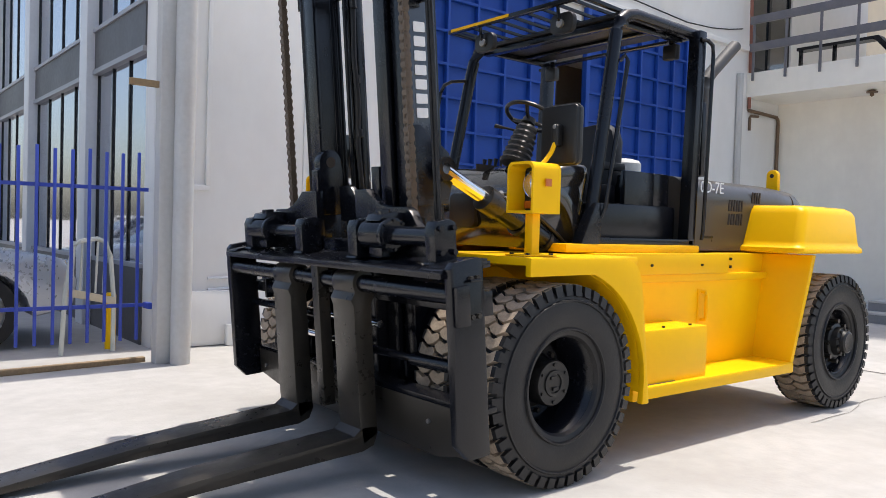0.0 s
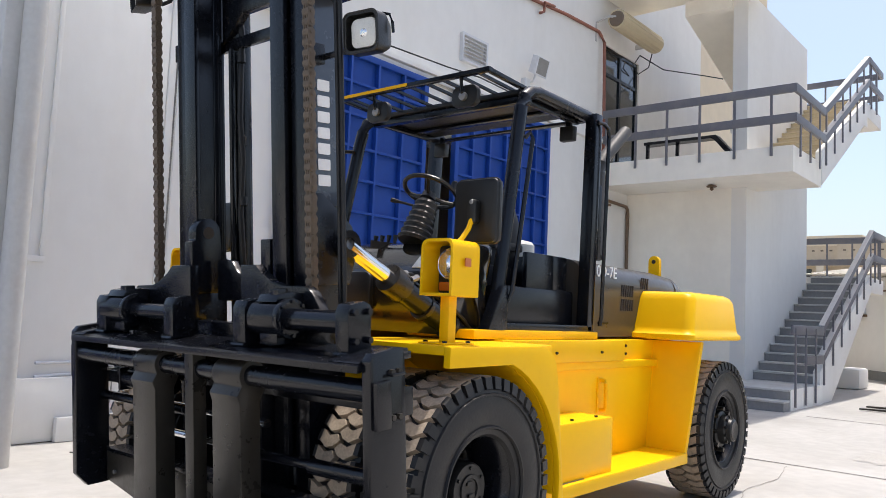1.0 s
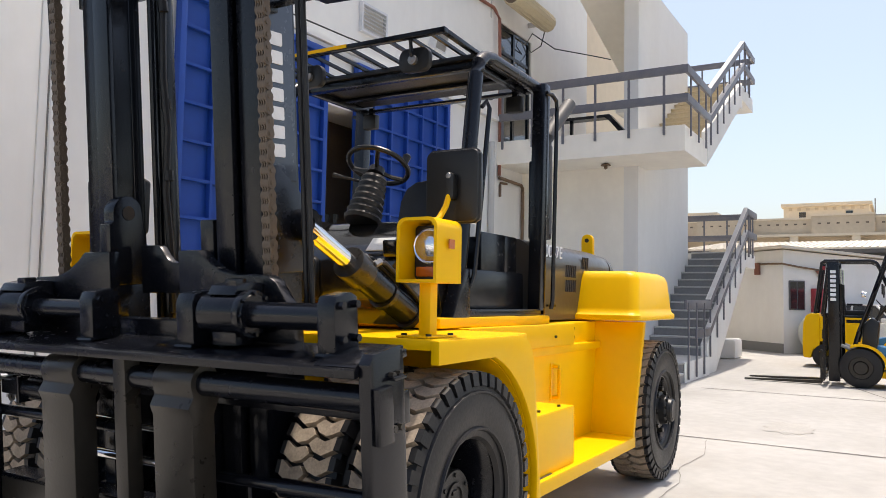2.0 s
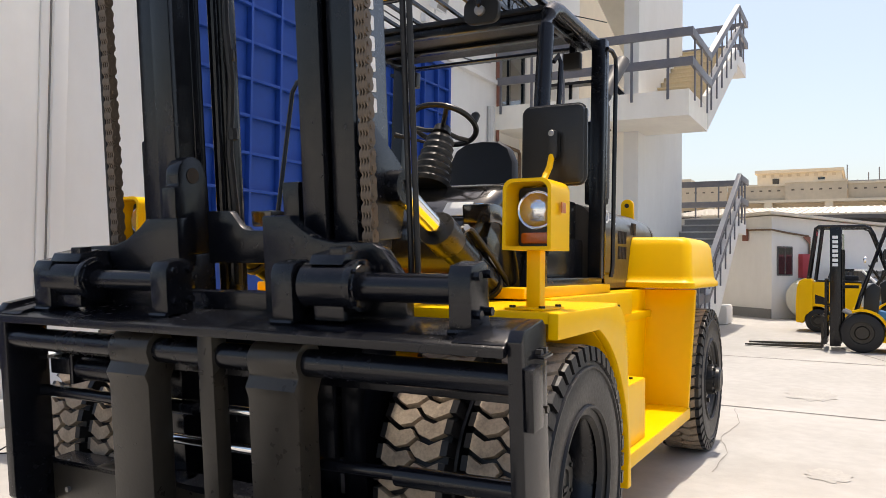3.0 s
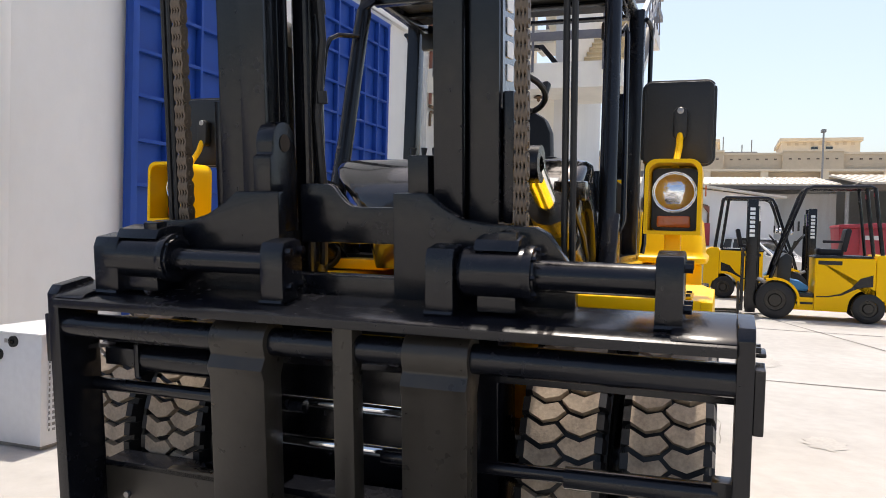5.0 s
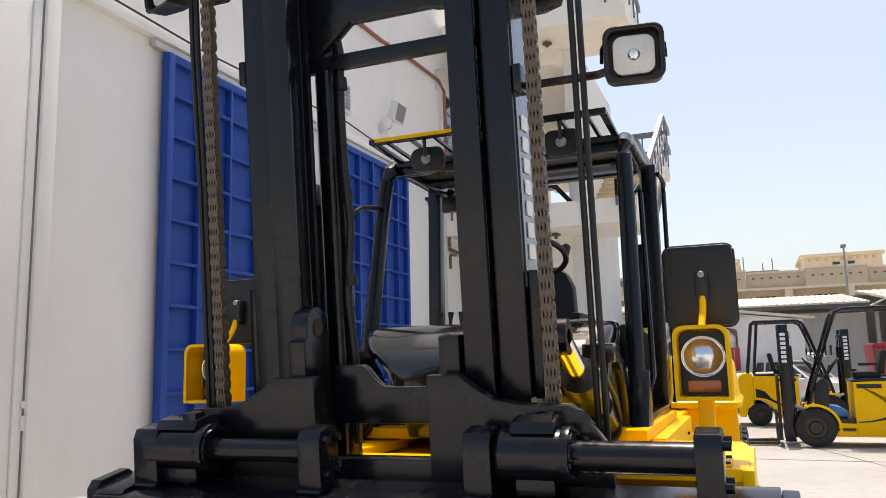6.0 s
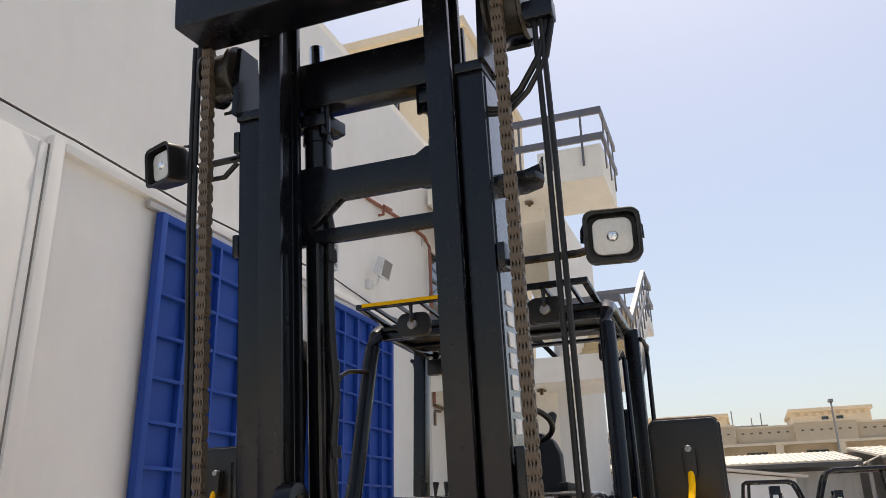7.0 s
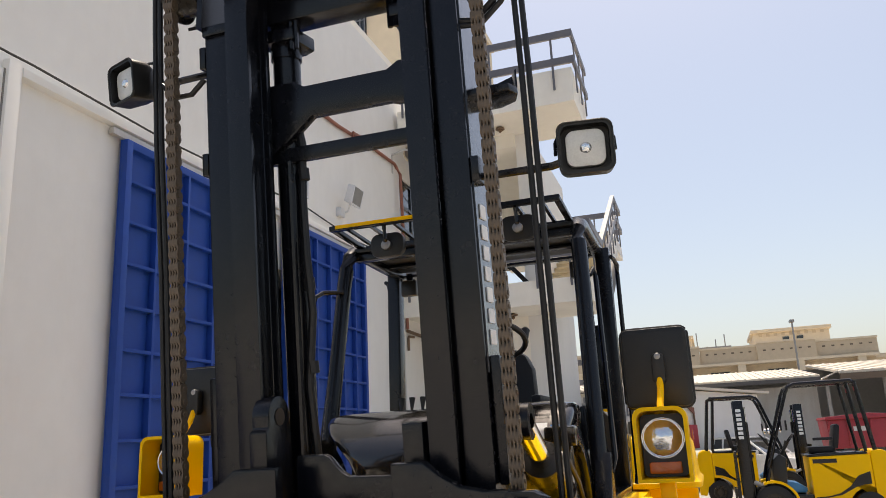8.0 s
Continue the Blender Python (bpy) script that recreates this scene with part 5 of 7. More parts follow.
    mast = part("mast", Geo().box(-0.98, -0.90, -0.30, 0.30, 2.08, 2.17), M_BLK, t)
    for s in (-1, 1):
        part("rail", rail_small(s, -1.04, -0.86, 0.08, 2.20), M_BLK, mast, bevel=0.005)
        part("inner_rail", Geo().box(-1.02, -0.90, s * 0.235 - 0.03, s * 0.235 + 0.03, 0.10, 2.14), M_BLK, mast, bevel=0.005)
        for k in range(7):
            z = 1.50 + k * 0.082
            part("lettering_bar", Geo().box(-1.0, -0.91, min(s * 0.36, s * 0.366), max(s * 0.36, s * 0.366), z, z + 0.055), M_WHITE, mast)
        part("lift_cylinder", Geo().tube([(-0.84, s * 0.25, 0.15), (-0.84, s * 0.25, 1.80)], 0.032, 10), M_BLK, mast)
        part("lift_rod", Geo().tube([(-0.84, s * 0.25, 1.80), (-0.84, s * 0.25, 2.08)], 0.018, 8), M_CHROME, mast)
        part("tilt_cylinder", Geo().tube([(-0.84, s * 0.30, 0.72), (-0.30, s * 0.30, 0.46)], 0.032, 8), M_STEEL, t)
    part("cross_tie", Geo().box(-0.92, -0.86, -0.33, 0.33, 1.30, 1.42), M_BLK, mast)
    pieces("carriage", [(-1.14, -1.08, -0.50, 0.50, 0.12, 0.22), (-1.14, -1.08, -0.50, 0.50, 0.50, 0.60), (-1.12, -1.08, -0.48, -0.43, 0.22, 1.28), (-1.12, -1.08, 0.43, 0.48, 0.22, 1.28), (-1.12, -1.08, -0.43, 0.43, 1.23, 1.28), (-1.12, -1.08, -0.16, -0.12, 0.60, 1.23), (-1.12, -1.08, 0.12, 0.16, 0.60, 1.23)], M_BLK, t)
    for y in (-0.34, 0.22):
        part("fork", Geo().prism([(-1.18, 0.62), (-1.18, 0.08), (-2.46, 0.045), (-2.46, 0.02), (-1.16, 0.02), (-1.14, 0.06), (-1.14, 0.62)], "y", y, y + 0.12), M_BLK2, t)
    t.matrix_basis = pose(*place, 0, 0, rz)
    return t


def rail_small(s, x0, x1, z0, z1):
    """An upright channel of a small mast, open to the inside."""
    o, i, w = s * 0.36, s * 0.27, s * 0.335
    return Geo().prism([(x0, o), (x0, i), (x0 + 0.025, i), (x0 + 0.025, w), (x1 - 0.025, w), (x1 - 0.025, i), (x1, i), (x1, o)], "z", z0, z1)


# ---- cars ----
def car(place, rz, paint, label, group=""):
    t = thing("car", (0, 0, 0), label, "car", group)
    lower = [(-2.15, 0.35), (-2.20, 0.60), (-2.05, 0.80), (-1.0, 0.95), (1.2, 0.98), (2.05, 0.92), (2.18, 0.70), (2.15, 0.35), (1.75, 0.28), (1.70, 0.45), (1.55, 0.62), (1.32, 0.68), (1.10, 0.62), (0.96, 0.45), (0.92, 0.26), (-0.92, 0.26), (-0.97, 0.45), (-1.12, 0.62), (-1.35, 0.68), (-1.58, 0.62), (-1.72, 0.45), (-1.78, 0.28)]
    part("body", Geo().prism(lower, "y", -0.86, 0.86), paint, t, bevel=0.06)
    lo = rounded(-1.05, 1.75, -0.82, 0.82, 0.1, 3)
    hi = rounded(-0.35, 1.15, -0.62, 0.62, 0.12, 3)
    n = len(lo)
    v = [(x, y, 0.94) for x, y in lo] + [(x, y, 1.42) for x, y in hi]
    part("glasshouse", Geo().face_list(v, [tuple(range(n, 2 * n))] + [(i, (i + 1) % n, (i + 1) % n + n, i + n) for i in range(n)]), M_DARKGLASS, t)
    part("roof", Geo().prism(rounded(-0.38, 1.2, -0.64, 0.64, 0.12, 3), "z", 1.415, 1.47), paint, t, bevel=0.025)
    for s in (-1, 1):
        for a, b in (((-1.02, 0.94), (-0.36, 1.42)), ((0.35, 0.94), (0.38, 1.42)), ((1.70, 0.94), (1.15, 1.42))):
            part("pillar", Geo().tube([(a[0], s * 0.80, a[1]), (b[0], s * 0.625, b[1])], 0.035, 6), paint, t)
        part("head_lamp", Geo().prism([(-2.17, 0.62), (-2.12, 0.78), (-1.80, 0.82), (-1.85, 0.68)], "y", s * 0.50, s * 0.82), M_LENS, t, bevel=0.01)
        part("door_mirror", Geo().box(-0.85, -0.68, min(s * 0.86, s * 1.0), max(s * 0.86, s * 1.0), 0.96, 1.08), paint, t, bevel=0.03)
        part("tail_lamp", Geo().box(2.08, 2.16, min(s * 0.6, s * 0.85), max(s * 0.6, s * 0.85), 0.70, 0.88), M_RED, t, bevel=0.01)
        for cx in (-1.35, 1.33):
            o = s * 0.84
            wh = part("wheel", Geo().lathe([(0.21, o), (0.19, o - s * 0.03), (0.06, o), (0, o)], (cx, 0, 0.33), "y", 20), M_STEEL, t)
            part("tyre", Geo().lathe([(0.2, o - s * 0.2), (0.31, o - s * 0.2), (0.33, o - s * 0.1), (0.31, o), (0.2, o)], (cx, 0, 0.33), "y", 24), M_RUB, wh)
            for k in range(5):
                a = k * 2 * math.pi / 5
                part("spoke", Geo().tube([(cx, o - s * 0.0, 0.33), (cx + 0.2 * math.cos(a), o - s * 0.005, 0.33 + 0.2 * math.sin(a))], 0.02, 6), M_STEEL, wh)
    part("grille", Geo().box(-2.20, -2.14, -0.45, 0.45, 0.45, 0.62), M_BLK, t, bevel=0.01)
    t.matrix_basis = pose(*place, 0, 0, rz)
    return t


# ---- ground ----
solid("ground", Geo().face_list([(-400, -400, 0), (600, -400, 0), (600, 400, 0), (-400, 400, 0)], [(0, 1, 2, 3)]), M_CONC, "pale sunlit concrete yard with stains", kind="structure")
rnd = random.Random(5)
def joint(p, q, w=0.017):
    """A thin, slightly ragged sealed joint between slabs."""
    p, q = Vector(p), Vector(q)
    n = max(4, int((q - p).length / 0.4))
    d = (q - p).normalized()
    s = Vector((-d.y, d.x))
    v = []
    for i in range(n + 1):
        c = p.lerp(q, i / n) + s * rnd.uniform(-0.006, 0.006)
        ww = w * rnd.uniform(0.6, 1.3)
        v += [(c.x + s.x * ww, c.y + s.y * ww, 0.004), (c.x - s.x * ww, c.y - s.y * ww, 0.004)]
    solid("slab_joint", Geo().face_list(v, [(2 * i, 2 * i + 1, 2 * i + 3, 2 * i + 2) for i in range(n)]), M_JOINT, "dark sealed joint in the concrete", kind="structure", smooth=0)


joint((8.72, -6), (9.02, 7.6))
joint((8.9, -0.35), (17.5, 2.63))
joint((13.6, -6), (13.9, 4.2))
joint((8.8, -3.6), (26, -4.0))

def crack(pts, w=0.005):
    """A fine wandering crack."""
    line = []
    for p, q in zip(pts[:-1], pts[1:]):
        p, q = Vector(p), Vector(q)
        n = max(2, int((q - p).length / 0.14))
        for i in range(n):
            line.append(p.lerp(q, i / n) + Vector((rnd.uniform(-0.012, 0.012), rnd.uniform(-0.012, 0.012))))
    v = []
    for c in line:
        ww = w * rnd.uniform(0.4, 1.4)
        v += [(c.x - ww, c.y - ww, 0.004), (c.x + ww, c.y + ww, 0.004)]
    solid("ground_crack", Geo().face_list(v, [(2 * i, 2 * i + 1, 2 * i + 3, 2 * i + 2) for i in range(len(line) - 1)]), M_CRACK, "fine dark crack in the concrete", kind="structure", smooth=0)


def stain(x, y, rx, ry):
    """A ragged dark patch on the concrete."""
    ring = []
    for k in range(28):
        a = k * 2 * math.pi / 28
        m = rnd.uniform(0.72, 1.12)
        ring.append((x + rx * m * math.cos(a), y + ry * m * math.sin(a), 0.004))
    solid("ground_stain", Geo().face_list(ring, [tuple(range(28))]), M_STAIN, "darker ragged stain on the concrete", kind="structure", smooth=0)


crack([(8.8, 3.05), (8.0, 2.9), (7.3, 2.95), (6.7, 2.82), (5.9, 2.83)])
for p in ((6.4, 2.1, 0.2, 0.16), (10.2, 2.4, 0.5, 0.3), (12.3, 0.2, 0.6, 0.4)):
    stain(*p)

# ---- main building ----
WY = 8.5
def ridge(nm, x0, x1, y0, y1, z0, z1, mat=M_WALL, lab="white painted ledge", bv=0.01):
    return solid(nm, Geo().box(x0, x1, y0, y1, z0, z1), mat, lab, kind="structure", bevel=bv)


# wall with the wide gate opening
wall = Geo().box(3.0, 7.2, WY, WY + 0.3, 0, 5.2).box(12.2, 20.3, WY, WY + 0.3, 0, 4.62).box(12.2, 14.95, WY, WY + 0.3, 4.62, 5.2).box(7.2, 12.2, WY, WY + 0.3, 4.24, 5.2)
solid("wall_north", wall, M_WALL, "white painted warehouse wall", kind="structure")
upper = Geo().box(3.0, 14.95, WY + 0.1, WY + 0.4, 5.2, 9.8).box(14.95, 16.62, WY + 0.1, WY + 0.4, 7.36, 9.8).box(16.62, 20.3, WY + 0.1, WY + 0.4, 4.62, 9.8)
solid("wall_upper", upper, M_WALL, "white painted upper storey wall", kind="structure")
solid("wall_gate_back", Geo().box(7.2, 12.2, WY + 0.9, WY + 1.0, 0, 4.4), M_BROWN, "brown shutter inside the gate opening", kind="structure")
solid("wall_gate_side", Geo().box(7.1, 7.2, WY + 0.3, WY + 1.0, 0, 4.4).box(12.2, 12.3, WY + 0.3, WY + 1.0, 0, 4.4).box(7.1, 12.3, WY + 0.3, WY + 1.0, 4.3, 4.4), M_WALL, "white reveal of the gate opening", kind="structure")
# no room is built: a dark sheet gives the door's unlit inside
solid("wall_rear_room", Geo().box(14.9, 16.7, WY + 1.4, WY + 1.5, 4.5, 7.6), M_DARK, "dark sheet standing in for the unlit room behind the landing door", kind="structure")
solid("roof_north", Geo().box(3.0, 20.3, WY + 0.1, WY + 12, 9.8, 9.95), M_WALL2, "flat roof of the warehouse", kind="structure")
ridge("trim_eave", 5.02, 14.62, WY - 0.10, WY + 0.14, 5.10, 5.19)
ridge("trim_pilaster", 4.87, 5.02, WY - 0.09, WY, 0, 5.22)
ridge("trim_end_bay", 3.0, 4.77, WY - 0.03, WY, 0, 5.12)
ridge("trim_edge", 4.77, 4.856, WY - 0.05, WY, 0, 5.12)
solid("trim_crack", Geo().box(4.856, 4.87, WY - 0.055, WY, 0, 5.12), M_CRACK, "dark joint beside the pilaster", kind="structure")
for z0, z1 in ((1.18, 1.30), (1.36, 1.42)):
    ridge("trim_chip", 4.835, 4.872, WY - 0.075, WY - 0.05, z0, z1, lab="chipped lump of plaster", bv=0.012)
ridge("baseboard_north", 3.0, 4.3, WY - 0.12, WY - 0.03, 0, 0.62, lab="white rounded plinth at the wall's foot", bv=0.04)
ridge("baseboard_block", 3.78, 4.6, WY - 0.20, WY - 0.12, 0, 0.24, lab="low white concrete kerb block", bv=0.02)
ridge("trim_panel_frame", 3.40, 3.44, WY - 0.06, WY - 0.03, 2.19, 4.9, lab="raised white frame on the wall")
ridge("trim_panel_frame_2", 3.55, 3.60, WY - 0.065, WY - 0.03, 1.79, 4.9, lab="raised white frame on the wall")
ridge("trim_panel_sill", 3.10, 3.60, WY - 0.065, WY - 0.03, 1.73, 1.79, lab="raised white frame on the wall")
ridge("trim_panel_sill_2", 3.10, 3.44, WY - 0.06, WY - 0.03, 2.15, 2.19, lab="raised white frame on the wall")


def gate_leaf(x0, x1, nx):
    z0, z1, nz = 0.06, 4.98, 11
    t = thing("gate_leaf", ((x0 + x1) / 2, WY - 0.08, 0), "tall blue steel sliding gate leaf with a grid of ribs", "gate", "gate leaves")
    skin = part("skin", Geo().box(x0, x1, WY - 0.075, WY - 0.055, z0, z1), M_BLUE, t)
    pieces("frame", [(x0, x0 + 0.09, WY - 0.15, WY - 0.075, z0, z1), (x1 - 0.09, x1, WY - 0.15, WY - 0.075, z0, z1), (x0 + 0.09, x1 - 0.09, WY - 0.15, WY - 0.075, z0, z0 + 0.09), (x0 + 0.09, x1 - 0.09, WY - 0.15, WY - 0.075, z1 - 0.09, z1)], M_BLUE, t, bevel=0.006)
    for k in range(1, nx):
        x = x0 + (x1 - x0) * k / nx
        part("upright_rib", Geo().box(x - 0.018, x + 0.018, WY - 0.152, WY - 0.075, z0 + 0.09, z1 - 0.09), M_BLUE, t, bevel=0.004)
    for k in range(1, nz):
        z = z0 + (z1 - z0) * k / nz
        part("cross_rib", Geo().box(x0 + 0.09, x1 - 0.09, WY - 0.148, WY - 0.075, z - 0.018, z + 0.018), M_BLUE, t, bevel=0.004)
    for x in (x0 + 0.4, x1 - 0.4):
        part("bottom_roller", Geo().tube([(x, WY - 0.12, 0.055), (x, WY - 0.06, 0.055)], 0.055, 12), M_STEEL, t)


gate_leaf(6.35, 9.02, 5)
gate_leaf(9.72, 12.52, 6)
solid("gate_rail", Geo().box(6.2, 12.7, WY - 0.09, WY - 0.03, 5.0, 5.07), M_GREYL, "grey top rail of the sliding gate", "rail", kind="structure")

# fittings on the wall
lv = thing("wall_louvre", (10.37, WY, 5.58), "white louvred air vent on the wall", "vent")
pieces("frame", [(10.02, 10.72, WY + 0.03, WY + 0.1, 5.60, 5.64), (10.02, 10.72, WY + 0.03, WY + 0.1, 6.04, 6.08), (10.02, 10.06, WY + 0.03, WY + 0.1, 5.64, 6.04), (10.68, 10.72, WY + 0.03, WY + 0.1, 5.64, 6.04)], M_ALU, lv)
for k in range(6):
    z = 5.66 + k * 0.063
    part("slat", Geo().prism([(WY + 0.09, z + 0.05), (WY + 0.035, z), (WY + 0.04, z - 0.006), (WY + 0.095, z + 0.044)], "x", 10.06, 10.68), M_ALU, lv)
fl = thing("flood_light", (12.0, WY, 5.67), "white wall-mounted floodlight on a bracket", "lamp")
part("housing", Geo().prism([(WY - 0.20, 5.80), (WY - 0.28, 6.13), (WY - 0.16, 6.18), (WY - 0.06, 5.88)], "x", 11.82, 12.22), M_ALU, fl, bevel=0.015)
part("glass", Geo().prism([(WY - 0.208, 5.83), (WY - 0.284, 6.11), (WY - 0.277, 6.112), (WY - 0.2, 5.832)], "x", 11.86, 12.18), M_STEEL, fl)
part("bracket", Geo().tube([(12.0, WY + 0.1, 5.70), (12.0, WY - 0.06, 5.73), (12.0, WY - 0.12, 5.90)], 0.02, 8), M_ALU, fl)
part("junction_box", Geo().box(11.84, 12.0, WY + 0.0, WY + 0.1, 5.62, 5.78), M_ALU, fl, bevel=0.01)
solid("wall_cable", Geo().tube([(3.2, WY - 0.04, 5.30), (4.9, WY - 0.04, 5.29), (5.1, WY - 0.11, 5.25), (7.0, WY - 0.11, 5.21), (9.5, WY - 0.11, 5.30), (10.4, WY - 0.06, 5.38), (11.2, WY + 0.06, 5.42), (11.9, WY + 0.06, 5.38), (12.7, WY + 0.06, 5.335), (13.5, WY + 0.06, 5.38), (14.1, WY + 0.06, 5.46), (14.6, WY + 0.06, 5.56)], 0.012, 6), M_RUB, "black cable along the wall ledge", "cable")
solid("wall_pipe", Geo().tube([(10.6, WY + 0.06, 7.30), (11.9, WY + 0.06, 7.33), (13.3, WY + 0.06, 7.46), (14.62, WY + 0.06, 7.52), (14.70, WY + 0.05, 7.46), (14.73, WY - 0.02, 7.3), (14.75, WY - 0.05, 5.1), (14.76, WY - 0.05, 3.98)], 0.034, 8), M_PIPER, "red-brown pipe on the wall", "pipe")
solid("pipe_hook", Geo().tube([(12.35, WY + 0.08, 7.18), (12.35, WY - 0.02, 7.18), (12.35, WY - 0.03, 7.36), (12.7, WY - 0.03, 7.40)], 0.028, 6), M_PIPER, "red-brown pipe stub on the wall", "pipe")
solid("down_pipe", Geo().tube([(14.38, WY - 0.06, 0.0), (14.38, WY - 0.06, 4.62)], 0.065, 10), M_GREYL, "grey down pipe beside the gate", "pipe")
solid("bent_pipe", Geo().tube([(14.76, WY - 0.05, 3.94), (15.3, WY - 0.05, 3.93), (15.84, WY - 0.05, 3.92), (15.91, WY - 0.05, 3.86), (15.92, WY - 0.05, 3.76), (15.92, WY - 0.05, 0.9)], 0.036, 8), M_PIPEB, "brown bent pipe under the landing", "pipe")
solid("pipe_stub", Geo().tube([(15.15, WY - 0.03, 3.86), (14.88, WY - 0.03, 3.84), (14.84, WY - 0.03, 3.80), (14.84, WY - 0.03, 3.55)], 0.028, 6), M_PIPEB, "small brown pipe stub on the wall", "pipe")

# white machine cabinet on the ground, with a perforated side
ac = thing("machine_cabinet", (4.2, 7.16, 0), "white steel machine cabinet standing beside the wall", "cabinet")
part("casing", Geo().box(3.94, 4.52, 6.88, 7.45, 0.03, 0.735), M_ALU, ac, bevel=0.012)
part("foot", Geo().box(3.97, 4.49, 6.91, 7.42, 0.0, 0.03), M_STEEL, ac)
part("top_cover", Geo().box(3.925, 4.535, 6.865, 7.465, 0.735, 0.752), M_ALU, ac, bevel=0.005)
for y, z in ((7.235, 0.60), (7.11, 0.69)):
    kn = part("port", Geo().tube([(3.925, y, z), (3.94, y, z)], 0.036, 20), M_PLAST, ac, "round black port")
    part("port_core", Geo().tube([(3.918, y, z), (3.925, y, z)], 0.016, 12), M_BLK, kn)
    part("mark", Geo().box(3.937, 3.94, y + 0.055, y + 0.08, z - 0.012, z + 0.014), M_STEEL, ac)
part("slot", Geo().box(3.934, 3.94, 7.26, 7.32, 0.19, 0.32), M_PLAST, ac, "black upright slot")
part("label", Geo().box(3.937, 3.94, 7.29, 7.43, 0.645, 0.715), M_STICK, ac)
part("grille", Geo().box(4.0, 4.46, 6.876, 6.88, 0.12, 0.62), M_SHEDG, ac)
for k in range(13):
    z = 0.14 + k * 0.037
    part("grille_slat", Geo().box(3.99, 4.47, 6.868, 6.876, z, z + 0.014), M_ALU, ac)
for k in range(12):
    x = 4.01 + k * 0.04
    part("grille_bar", Geo().box(x, x + 0.012, 6.871, 6.876, 0.12, 0.62), M_ALU, ac)
solid("loose_cable", Geo().tube([(3.93, 7.29, 0.28), (3.90, 7.33, 0.20), (3.915, 7.31, 0.12), (3.90, 7.33, 0.03), (3.86, 7.42, 0.012), (3.74, 7.60, 0.012), (3.66, 7.72, 0.012), (3.72, 7.68, 0.012), (3.86, 7.50, 0.012), (3.92, 7.47, 0.05), (3.935, 7.45, 0.10)], 0.006, 6), M_RUB, "black cable looping from a cabinet slot to the ground", "cable")
# junction box and pipes low on the wall
jb = thing("junction_box", (4.24, WY - 0.06, 0.77), "small grey junction box with pipes on the white wall", "junction box")
part("box", Geo().box(4.17, 4.31, WY - 0.09, WY - 0.03, 0.70, 0.83), M_GREYL, jb, bevel=0.006)
part("pipe", Geo().tube([(3.60, WY - 0.05, 0.755), (4.17, WY - 0.05, 0.765)], 0.016, 8), M_ALU, jb)
part("pipe", Geo().tube([(3.60, WY - 0.05, 0.625), (4.30, WY - 0.05, 0.66)], 0.016, 8), M_ALU, jb)
part("switch", Geo().prism([(4.30, 0.60), (4.32, 0.71), (4.42, 0.70), (4.43, 0.57), (4.38, 0.58)], "y", WY - 0.10, WY - 0.03), M_PLAST, jb, "broken dark switch", bevel=0.006)
part("wire", Geo().tube([(4.37, WY - 0.07, 0.58), (4.34, WY - 0.12, 0.36), (4.20, WY - 0.16, 0.10), (4.05, WY - 0.22, 0.008)], 0.007, 6), M_STEEL, jb)

# ---- stair tower ----
TX, TY = 16.0, 5.9
LX, LY = 14.72, 4.64
solid("wall_tower_front", Geo().box(TX, TX + 0.25, TY + 0.3, WY, 0, 4.2), M_WALL2, "warm white wall under the landing", kind="structure")
solid("wall_tower_side", Geo().box(TX, 20.3, TY, TY + 0.3, 0, 8.29), M_WALL, "white stair tower side wall", kind="structure")
solid("wall_tower_rear", Geo().box(20.05, 20.3, TY + 0.3, WY, 0, 2.7), M_WALL2, "warm white rear wall of the tower", kind="structure")
bt = thing("sand_coloured_block", (26, 13, 0), "tall sand-coloured block behind the warehouse", "building")
part("wall", Geo().box(22, 30, 9.9, 17.5, 0, 18.1), M_BEIGEL, bt)
part("parapet", Geo().box(21.85, 30.1, 9.8, 17.6, 18.1, 18.42), M_BEIGEL, bt)
wb = part("window", Geo().box(21.95, 22.0, 12.30, 13.05, 15.0, 16.6), M_DARKGLASS, bt, "small barred window")
for k in range(5):
    part("bar", Geo().box(21.90, 21.94, 12.33 + k * 0.16, 12.36 + k * 0.16, 15.0, 16.6), M_STEEL, wb)
for z in (15.4, 15.8, 16.2):
    part("bar", Geo().box(21.88, 21.90, 12.30, 13.05, z, z + 0.03), M_STEEL, wb)
part("antenna", Geo().tube([(22.6, 11.9, 18.4), (22.6, 11.75, 19.3)], 0.02, 6), M_STEEL, bt)


def bar_row(name, runs, z, h, parent):
    """Level flat rails; runs of (x0, x1, y0, y1)."""
    pieces(name, [(x0, x1, y0, y1, z - h, z) for x0, x1, y0, y1 in runs], M_GREY, parent, bevel=0.01)


